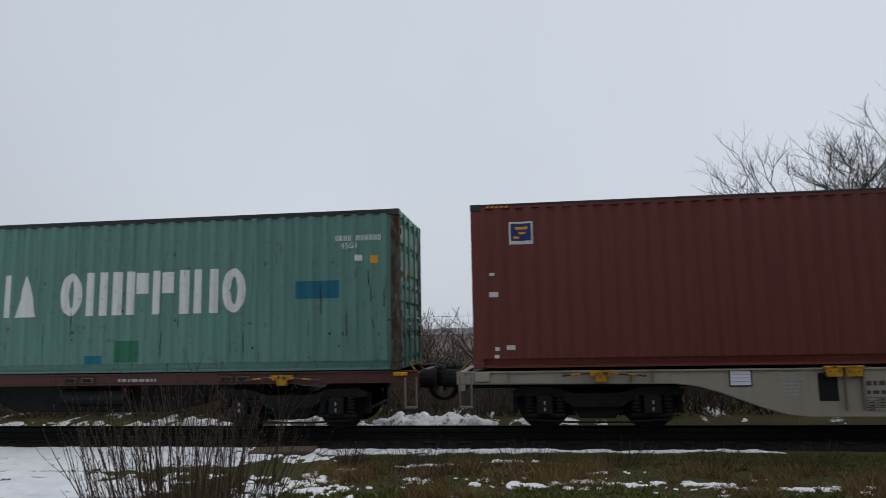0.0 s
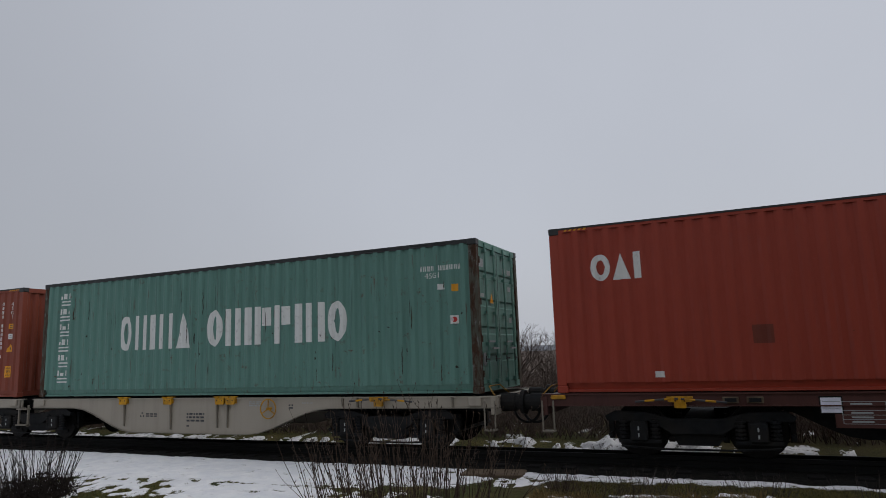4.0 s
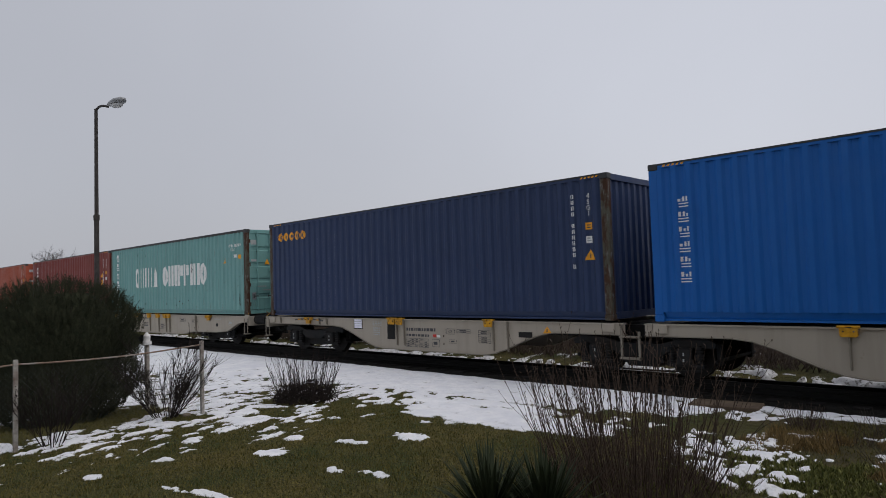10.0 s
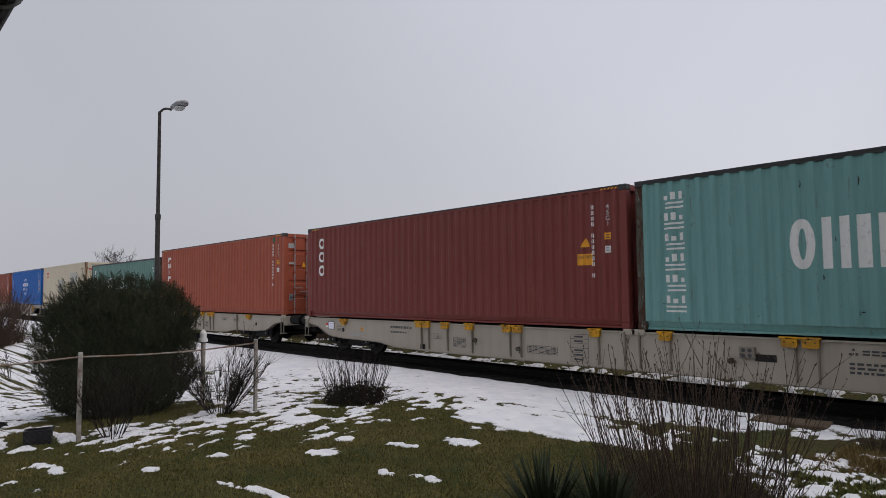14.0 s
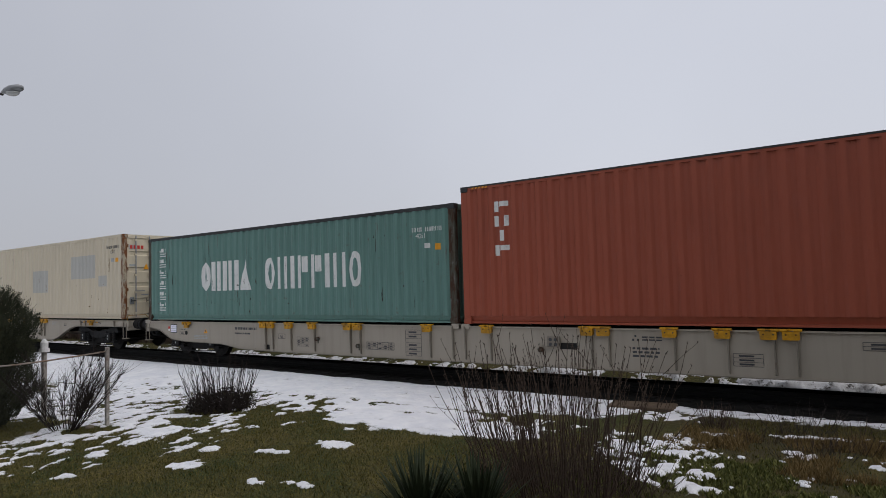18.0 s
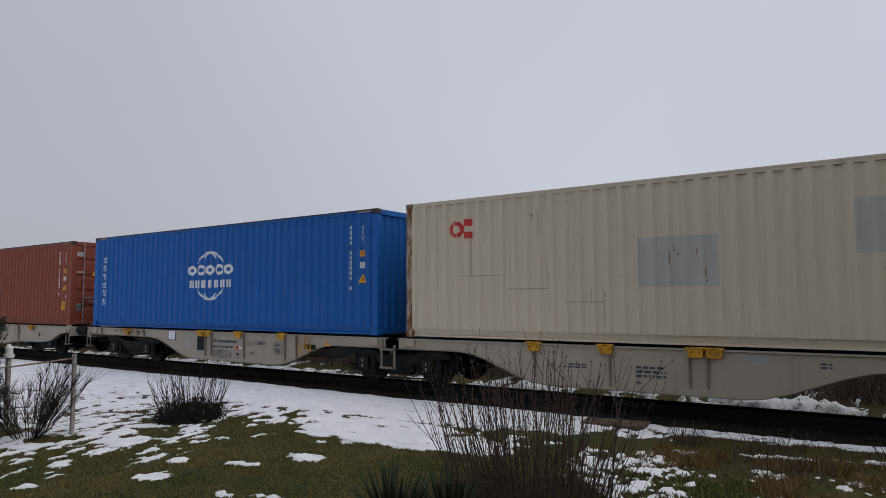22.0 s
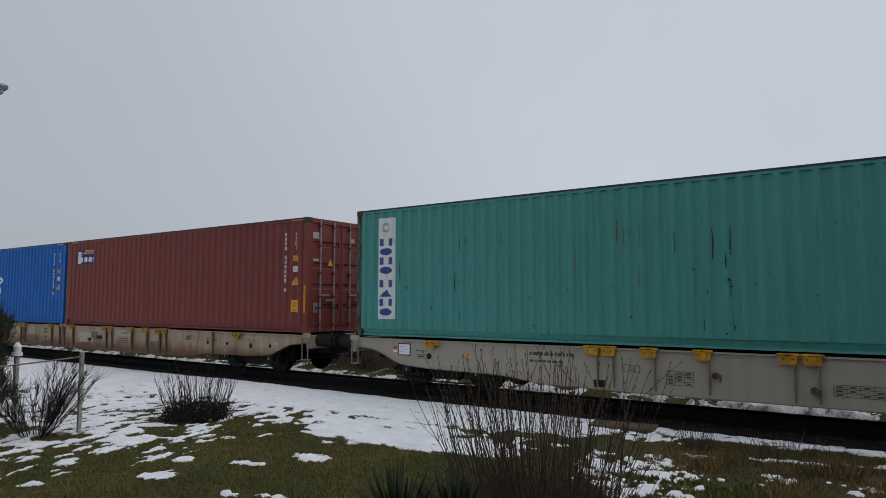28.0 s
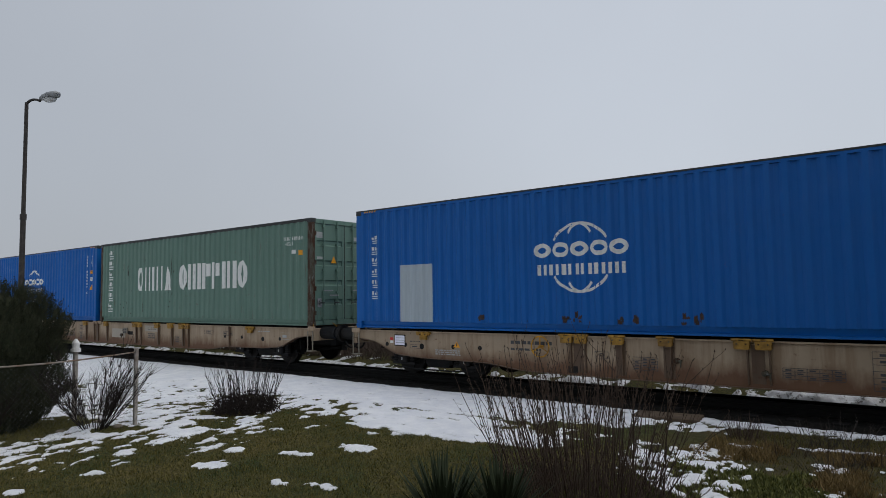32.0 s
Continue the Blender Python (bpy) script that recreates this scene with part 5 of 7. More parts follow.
    slope = clamp(0.14 + 1.5 * layers(u, v, 3.4, 6.4, 4, 27.0, 0.66) - 1.7 * clamp(blob(wx, wy, -12.45, 3.75, 1.5, 1.75) * 2.2) - 0.3 * clamp((2.2 - y) * 0.8) * clamp((x + 14.0) * 0.5), -1, 1)
    cover = np.where(x < -12.6, np.maximum(slope, np.where(y > 7.2, back, -1.0)), cover)
    cover = np.where(y > 13.3, np.where(y < 17, wild, -1.0), cover)
    return clamp(cover, -1.0, 1.0)


def ground_z(x, y):
    z = -0.10 + 0.05 * fbm(x, y, 0.35, 3, 2.0) + 0.018 * fbm(x, y, 2.2, 3, 4.0) + 0.012 * fbm(x * 0.6, y * 1.5, 5.0, 2, 14.0)
    if 10.9 < y < 13.9:
        f = min(1, (y - 10.9) / 0.4) if y < 12.5 else min(1, (13.9 - y) / 0.4)
        z = z * (1 - f) - (0.17 + 0.18 * max(0.0, min(1.0, (y - 12.0) / 1.0))) * f
    if 14.2 <= y < 40:
        z += 0.10 * min(1, (y - 14.2) / 0.8)
    if x < -11.5 and y < 12:
        z -= min(0.9, (-11.5 - x) * 0.07) * min(1, max(0, (10.4 - y) / 4))
    return z


def steps(dense0, dense1, d, far0, far1):
    xs = list(np.arange(dense0, dense1 + d / 2, d))
    k, s = dense1, d
    while k < far1:
        s *= 1.22
        k += s
        xs.append(min(k, far1))
    k, s = dense0, d
    while k > far0:
        s *= 1.22
        k -= s
        xs.insert(0, max(k, far0))
    return xs


def build_ground():
    xs, ys = steps(-17.0, 5.0, 0.036, -2600, 2600), steps(0.4, 11.2, 0.036, -900, 3200)
    gx, gy = np.meshgrid(np.array(xs), np.array(ys))
    cover = snow_at(gx, gy).ravel()
    deep = 0.030 * clamp(cover * 3.5) ** 0.6 + 0.022 * clamp(cover * 2.0) * layers(gx, gy, 3.1, 6.0, 4, 37.0).ravel()
    turf = 0.010 * layers(gx, gy, 7.0, 7.0, 3, 41.0).ravel()
    verts = [(x, y, ground_z(x, y) + d + t) for x, y, d, t in zip(gx.ravel().tolist(), gy.ravel().tolist(), deep.tolist(), turf.tolist())]
    w = len(xs)
    faces = [(j * w + i, j * w + i + 1, (j + 1) * w + i + 1, (j + 1) * w + i) for j in range(len(ys) - 1) for i in range(w - 1)]
    m, n, l, b = shader("lawn_and_snow", 0.9)
    v = coords(n, l)
    at = n.new("ShaderNodeAttribute")
    at.attribute_name = "cover"
    fine = n.new("ShaderNodeMath")
    fine.operation = "ADD"
    l.new(at.outputs["Fac"], fine.inputs[0])
    l.new(ramp(n, l, noise_of(n, l, v, 16.0, 6, 0.65), 0.36, 0.64, -0.10, 0.10), fine.inputs[1])
    lies = ramp(n, l, fine.outputs[0], -0.02, 0.05)
    turf = mixed(n, l, ramp(n, l, noise_of(n, l, v, 1.1, 6, 0.65), 0.36, 0.64), (0.036, 0.055, 0.012), (0.124, 0.102, 0.030))
    turf = mixed(n, l, ramp(n, l, noise_of(n, l, v, 34, 5, 0.75), 0.44, 0.60), turf, (0.012, 0.012, 0.005))
    turf = mixed(n, l, times(n, l, ramp(n, l, noise_of(n, l, v, 61, 3, 0.7), 0.55, 0.68), 0.6), turf, (0.185, 0.150, 0.055))
    sep = n.new("ShaderNodeSeparateXYZ")
    l.new(v, sep.inputs[0])
    turf = mixed(n, l, times(n, l, ramp(n, l, sep.outputs[0], -4.2, -2.4), ramp(n, l, noise_of(n, l, v, 1.3, 4), 0.3, 0.6)), turf, (0.052, 0.044, 0.020))
    far = ramp(n, l, sep.outputs[1], 14.0, 30.0)
    turf = mixed(n, l, far, turf, (0.095, 0.072, 0.056))
    white = mixed(n, l, ramp(n, l, noise_of(n, l, v, 3.0, 5), 0.3, 0.7), (0.72, 0.74, 0.79), (0.88, 0.89, 0.91))
    white = mixed(n, l, times(n, l, ramp(n, l, noise_of(n, l, coords(n, l, (0.7, 1.6, 1)), 3.2, 7, 0.68), 0.60, 0.72), 0.35), white, (0.40, 0.40, 0.40))
    thin = ramp(n, l, fine.outputs[0], 0.03, 0.22)
    white = mixed(n, l, thin, mixed(n, l, 0.72, turf, (0.80, 0.82, 0.85)), white)
    l.new(mixed(n, l, lies, turf, white), b.inputs["Base Color"])
    l.new(ramp(n, l, lies, 0, 1, 0.95, 0.6), b.inputs["Roughness"])
    b.inputs["Specular IOR Level"].default_value = 0.2
    bumped(n, l, b, noise_of(n, l, v, 9, 8, 0.74), 0.8, 0.05)
    ob = sheet("ground", verts, faces, m, smooth=True)
    a = ob.data.attributes.new("cover", "FLOAT", "POINT")
    a.data.foreach_set("value", cover)
    tagged(ob, "patchy winter lawn and melting snow beside the track", "ground", kind="structure")


build_ground()

# ---- the track ----


def build_track():
    bm = bmesh.new()
    x, cols = -420.0, []
    while x <= 120:
        d = 0.03 * fbm(x, 0, 1.7, 2)
        cols.append([bm.verts.new((x, y + d * k, z)) for y, z, k in ((TRACK_Y - 1.52, -0.17, 1), (TRACK_Y - 1.24, -0.085 + d, 1), (TRACK_Y - 0.9, -0.07, 0), (TRACK_Y + 0.9, -0.23, 0), (TRACK_Y + 1.2, -0.245, 1), (TRACK_Y + 1.4, -0.30, 1))])
        x += 0.35 if -30 < x < 15 else 3.0
    for a, b in zip(cols, cols[1:]):
        for i in range(5):
            bm.faces.new((a[i], b[i], b[i + 1], a[i + 1]))
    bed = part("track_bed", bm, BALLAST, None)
    tagged(bed, "dark ballast bed of the railway track, the train's shade in its colour", "track bed", kind="structure")
    for sy in (-0.75, 0.75):
        y = TRACK_Y + sy
        sec = [(-0.07, -0.068), (0.07, -0.068), (0.07, -0.058), (0.012, -0.035), (0.012, 0.035), (0.036, 0.048), (0.036, RAIL_Z - 0.004), (0.030, RAIL_Z), (-0.030, RAIL_Z), (-0.036, RAIL_Z - 0.004), (-0.036, 0.048), (-0.012, 0.035), (-0.012, -0.035), (-0.07, -0.058)]
        bm = bmesh.new()
        cant = 0.16 if sy > 0 else 0.0
        rings = [[bm.verts.new((x, y + a, z - cant)) for a, z in sec] for x in (-420, -60, -20, 0, 20, 120)]
        for a, b in zip(rings, rings[1:]):
            for i in range(len(sec)):
                k = (i + 1) % len(sec)
                bm.faces.new((a[i], b[i], b[k], a[k]))
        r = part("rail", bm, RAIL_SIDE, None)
        tagged(r, "near-black steel rail, shade in its colour, on tarred sleepers", "rail", "rails of the track", kind="structure")
    bm = made_box(-0.12, 0.12, TRACK_Y - 1.27, TRACK_Y + 1.27, -0.16, -0.055, bevel=0.012)
    for v in bm.verts:
        v.co.z -= 0.16 * max(0.0, min(1.0, (v.co.y - TRACK_Y + 0.75) / 1.5))
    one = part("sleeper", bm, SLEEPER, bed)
    one.location.x = -45
    for i in range(1, 100):
        c = one.copy()
        scene.collection.objects.link(c)
        c.location.x = -45 + 0.62 * i


build_track()


def build_snow_bank():
    """A low ragged band of ploughed snow along the far side of the track, with a few heaps."""
    xs, ys = np.arange(-34, 16, 0.06), np.arange(13.60, 14.80, 0.05)
    gx, gy = np.meshgrid(xs, ys)
    f = (gy - 13.60) / 1.20
    hump = np.sin(math.pi * clamp(f)) ** 0.7
    heap = 0.22 * np.exp(-((gx + 2.35) / 0.50) ** 2) + 0.12 * np.exp(-((gx + 1.35) / 0.55) ** 2) + 0.12 * np.exp(-((gx + 4.7) / 0.40) ** 2) + 0.08 * np.exp(-((gx + 7.6) / 0.8) ** 2)
    lumps = layers(gx, gy, 3.2, 3.2, 4, 51.0, 0.62)
    here = 0.04 + 0.55 * layers(gx, gy, 0.55, 1.1, 3, 57.0) + 0.55 * lumps + 2.2 * heap - 0.30 * clamp((gx - 0.4) / 1.0)
    z = -0.20 + 0.10 * hump + hump * heap * (0.9 + 0.8 * lumps) + 0.10 * hump * lumps - 0.16 * clamp((0.05 - here) / 0.12)
    verts = np.stack([gx.ravel(), gy.ravel(), z.ravel()], 1).tolist()
    w = len(xs)
    faces = [(j * w + i, j * w + i + 1, (j + 1) * w + i + 1, (j + 1) * w + i) for j in range(len(ys) - 1) for i in range(w - 1)]
    m, n, l, b = shader("old_bank_snow", 0.75)
    v = coords(n, l)
    col = mixed(n, l, ramp(n, l, noise_of(n, l, v, 4.0, 5), 0.3, 0.7), (0.62, 0.64, 0.67), (0.82, 0.83, 0.86))
    col = mixed(n, l, times(n, l, ramp(n, l, noise_of(n, l, v, 6.0, 6, 0.72), 0.53, 0.62), 0.92), col, (0.045, 0.038, 0.031))
    l.new(col, b.inputs["Base Color"])
    bumped(n, l, b, noise_of(n, l, v, 18, 6), 0.7, 0.03)
    ob = sheet("snow_bank", verts, faces, m, smooth=True)
    tagged(ob, "lumpy bank of old ploughed snow beyond the rails", "snow", kind="structure")


build_snow_bank()

# ---- plants ----


def twig(verts, faces, pts, r0, r1, side=3):
    """Adds a thin tapering stem along the points."""
    base = len(verts)
    k = len(pts)
    for i, p in enumerate(pts):
        d = (pts[min(i + 1, k - 1)] - pts[max(i - 1, 0)]).normalized()
        u = d.orthogonal().normalized()
        w = d.cross(u)
        r = r0 + (r1 - r0) * i / (k - 1)
        for j in range(side):
            a = 2 * math.pi * j / side
            verts.append(p + (u * math.cos(a) + w * math.sin(a)) * r)
    for i in range(k - 1):
        for j in range(side):
            a, b = base + i * side + j, base + i * side + (j + 1) % side
            faces.append((a, b, b + side, a + side))


def stem_points(rng, p, d, length, n, wander, up=0.0):
    pts = [Vector(p)]
    d = Vector(d).normalized()
    for i in range(n):
        d = (d + Vector((rng.uniform(-1, 1), rng.uniform(-1, 1), rng.uniform(-0.6, 0.8))) * wander + Vector((0, 0, up))).normalized()
        pts.append(pts[-1] + d * length / n)
    return pts


def make_shrub(name, label, x, y, stems, height, spread, lean, mat, thick=0.006, twigs=4, seed=1, foot=0.25, buds=False, dense=0, leaves=0):
    rng = random.Random(seed)
    z = ground_z(x, y)
    ob = thing(name, label, "shrub", at=(x, y, z))
    for i in range(stems):
        v, f = [], []
        a, r = rng.uniform(0, 2 * math.pi), foot * math.sqrt(rng.random())
        p = Vector((r * math.cos(a), r * math.sin(a), -0.03))
        lean_i = lean * rng.uniform(0.2, 1.0)
        d = Vector((math.cos(a) * lean_i * (0.4 + r / foot), math.sin(a) * lean_i * (0.4 + r / foot), 1))
        L = height * rng.uniform(0.5, 1.0)
        pts = stem_points(rng, p, d, L, 7, 0.09, 0.02)
        twig(v, f, pts, thick * rng.uniform(0.8, 1.3), thick * 0.4, 4)
        for t in range(rng.randint(max(0, twigs - 2), twigs + 1)):
            k = rng.randint(2, 6)
            q = pts[k]
            dd = (pts[k] - pts[k - 1]).normalized() + Vector((rng.uniform(-1, 1), rng.uniform(-1, 1), rng.uniform(-0.1, 0.6))) * 0.7
            tp = stem_points(rng, q, dd, L * rng.uniform(0.12, 0.34), 4, 0.15, 0.05)
            twig(v, f, tp, thick * 0.6, thick * 0.25, 3)
            if buds:
                for e in tp[2:]:
                    twig(v, f, [e, e + Vector((rng.uniform(-1, 1), rng.uniform(-1, 1), 1.2)) * 0.013], 0.0048, 0.002, 3)
        if buds:
            for e in pts[3:]:
                twig(v, f, [e, e + Vector((rng.uniform(-1, 1), rng.uniform(-1, 1), 1.2)) * 0.018], 0.0062, 0.003, 3)
        sheet("stem", v, f, mat, ob)
    v, f = [], []
    for i in range(dense):
        a, r = rng.uniform(0, 2 * math.pi), spread * 0.5 * math.sqrt(rng.random())
        p = Vector((r * math.cos(a), r * math.sin(a), 0))
        twig(v, f, stem_points(rng, p, (rng.uniform(-1, 1), rng.uniform(-1, 1), 1.0), height * rng.uniform(0.2, 0.45), 3, 0.4), thick * 0.7, thick * 0.35, 3)
    if v:
        tagged(sheet("undergrowth", v, f, mat, ob), kind="stuff")
    v, f = [], []
    for i in range(leaves):
        a, r = rng.uniform(0, 2 * math.pi), spread * 0.52 * math.sqrt(rng.random())
        top = 0.34 * height * math.sqrt(max(0.05, 1 - (r / (spread * 0.54)) ** 2)) * (1 + 0.5 * fbm(r * math.cos(a), r * math.sin(a), 3.0, 2, 5.0))
        p = Vector((r * math.cos(a), r * math.sin(a), top * rng.random() ** 0.6))
        d = Vector((rng.uniform(-1, 1), rng.uniform(-1, 1), rng.uniform(-0.3, 1))).normalized()
        u = d.orthogonal().normalized()
        L, w = rng.uniform(0.03, 0.07), rng.uniform(0.010, 0.022)
        k = len(v)
        v += [p, p + d * L * 0.5 - u * w, p + d * L, p + d * L * 0.5 + u * w]
        f.append((k, k + 1, k + 2, k + 3))
    if v:
        tagged(sheet("dead_leaves", v, f, mat, ob), kind="stuff")
    return ob


make_shrub("bare_shrub", "tall leafless shrub of many upright reddish-brown shoots", -3.02, 5.87, 175, 1.70, 1.9, 0.46, BARK, 0.0054, 2, 11, 0.72, True, 450)
make_shrub("low_shrub", "low leafless shrub with a dense dark foot in snow", -10.2, 7.05, 70, 1.10, 1.15, 0.36, BARK_DARK, 0.0062, 5, 12, 0.42, False, 520, 850)
make_shrub("bare_shrub", "branchy leafless garden shrub beside the fence post", -10.94, 4.77, 46, 1.42, 1.4, 0.92, BARK_DARK, 0.0060, 22, 13, 0.16, False, 0)
make_shrub("bare_shrub", "thin leafless garden shrub in front of the wire fence", -10.25, 2.87, 20, 1.12, 1.0, 0.75, BARK_DARK, 0.006, 14, 14, 0.14, True, 0)
make_shrub("young_tree", "spindly bare sapling on the snowy slope", -26.7, 4.26, 5, 1.15, 0.6, 0.7, BARK_GREY, 0.016, 7, 15, 0.05, False, 0)
make_shrub("dead_weeds", "dark dead weed clump at the edge of the snow", -2.55, 9.75, 40, 0.42, 0.5, 0.7, BARK, 0.005, 4, 16, 0.2, False, 60)
for i, (wx, wy, hh) in enumerate([(-1.5, 9.9, 0.5), (-0.9, 9.2, 0.45), (0.1, 9.9, 0.4), (-1.9, 9.2, 0.4), (1.4, 9.9, 0.45), (2.6, 9.6, 0.4), (-1.2, 8.6, 0.32), (3.8, 9.6, 0.45)]):
    make_shrub("dead_weeds", "thin brown dead weeds in the rough grass", wx, wy, 34, hh, 0.6, 0.9, BARK if i % 2 else BARK_GREY, 0.004, 3, 30 + i, 0.4, False, 50)


def make_bare_tree(label, x, y, height, crown, seed, z0=0.0, thick=0.16, mat=None, levels=4, group="bare trees beyond the track"):
    rng = random.Random(seed)
    ob = thing("bare_tree", label, "tree", group, at=(x, y, z0))
    v1, f1 = [], []
    trunk = stem_points(rng, (0, 0, -0.1), (0, 0, 1), height * 0.42, 6, 0.05)
    twig(v1, f1, trunk, thick, thick * 0.65, 8)

    def grow(p, d, L, r, lev, v2, f2):
        pts = stem_points(rng, p, d, L, 5, 0.16, 0.05)
        twig(v2, f2, pts, r, r * 0.5, 5 if lev == 0 else 3)
        if lev >= levels:
            return
        for k in range(3 if lev < 2 else 4):
            i = rng.randint(2, 5)
            dd = (pts[i] - pts[i - 1]).normalized()
            side = Vector((rng.uniform(-1, 1), rng.uniform(-1, 1), rng.uniform(-0.5, 0.6)))
            grow(pts[i], dd * 0.75 + side * 0.75, L * rng.uniform(0.5, 0.72), r * 0.55, lev + 1, v2, f2)

    sheet("trunk", v1, f1, mat or BARK_GREY, ob)
    for k in range(10):
        v2, f2 = [], []
        a = 2 * math.pi * k / 10 + rng.uniform(-0.4, 0.4)
        grow(trunk[rng.randint(3, 6)], (math.cos(a) * crown, math.sin(a) * crown, 1.0), height * 0.36, thick * 0.45, 0, v2, f2)
        sheet("limb", v2, f2, mat or BARK_GREY, ob)
    return ob


make_bare_tree("tall bare deciduous tree with a fine spreading crown", 10.3, 24.0, 9.2, 1.10, 41, 0.0, 0.13)
make_bare_tree("tall bare deciduous tree with a fine spreading crown", 13.6, 24.5, 9.8, 0.9, 43, 0.0, 0.14)
for i, (tx, ty, th) in enumerate([(6.9, 21.5, 4.6), (3.9, 23, 4.4), (1.0, 24, 3.2), (-1.6, 22.5, 3.4), (-4.0, 24, 3.8), (-5.2, 21.0, 3.6), (-8.0, 25, 4.0), (11.0, 21.0, 5.0), (2.4, 19.5, 3.0), (-0.4, 20.2, 3.4), (-2.8, 19.8, 3.0), (-6.6, 20.4, 3.4), (-9.8, 21.5, 3.6), (-12.5, 23.0, 4.0), (5.2, 20.0, 3.6), (8.6, 20.5, 3.4), (-16.0, 23.0, 3.8), (-20.0, 22.0, 4.2)]):
    make_bare_tree("small bare bushy tree behind the railway", tx, ty, th if ty > 28 else th * 0.82, 1.3, 60 + i, -0.05, 0.06, BARK_FAR, 3)


make_bare_tree("young bare garden tree on the snowy slope", -19.8, 2.41, 2.2, 0.8, 47, 0.0, 0.038, BARK_GREY, 2, "")
make_bare_tree("tall bare deciduous tree far down the railway", -117.5, 34.0, 9.6, 0.9, 45, 0.0, 0.2)


def build_brush():
    """A dense strip of dry brush behind the track."""
    rng = random.Random(5)
    verts, faces = [], []
    for i in range(19000):
        x = rng.uniform(-42, 26)
        y = 14.7 + 6.0 * rng.random() ** 1.5
        h = 0.45 + 1.1 * max(0.0, 0.55 + fbm(x, y, 0.4, 2, 3.0)) * rng.random() + (0.7 if rng.random() < 0.06 else 0)
        p = Vector((x, y, -0.05))
        pts = stem_points(rng, p, (rng.uniform(-0.8, 0.8), rng.uniform(-0.8, 0.8), 1), h, 3, 0.3)
        twig(verts, faces, pts, 0.013, 0.005, 3)
    for i in range(9500):
        x, y = rng.uniform(-42, 26), rng.uniform(18.5, 27.0)
        h = rng.uniform(0.9, 2.7) * max(0.3, 0.8 + fbm(x, y, 0.3, 2, 13.0))
        pts = stem_points(rng, Vector((x, y, -0.05)), (rng.uniform(-0.5, 0.5), rng.uniform(-0.5, 0.5), 1), h, 4, 0.22)
        twig(verts, faces, pts, 0.016, 0.005, 3)
        for k in range(2):
            twig(verts, faces, stem_points(rng, pts[rng.randint(1, 3)], (rng.uniform(-1, 1), rng.uniform(-1, 1), 0.7), h * 0.35, 2, 0.3), 0.009, 0.004, 3)
    ob = sheet("dry_brush", verts, faces, BARK_FAR)
    tagged(ob, "tangled strip of dry brown brush behind the track", "brush", kind="stuff")


build_brush()


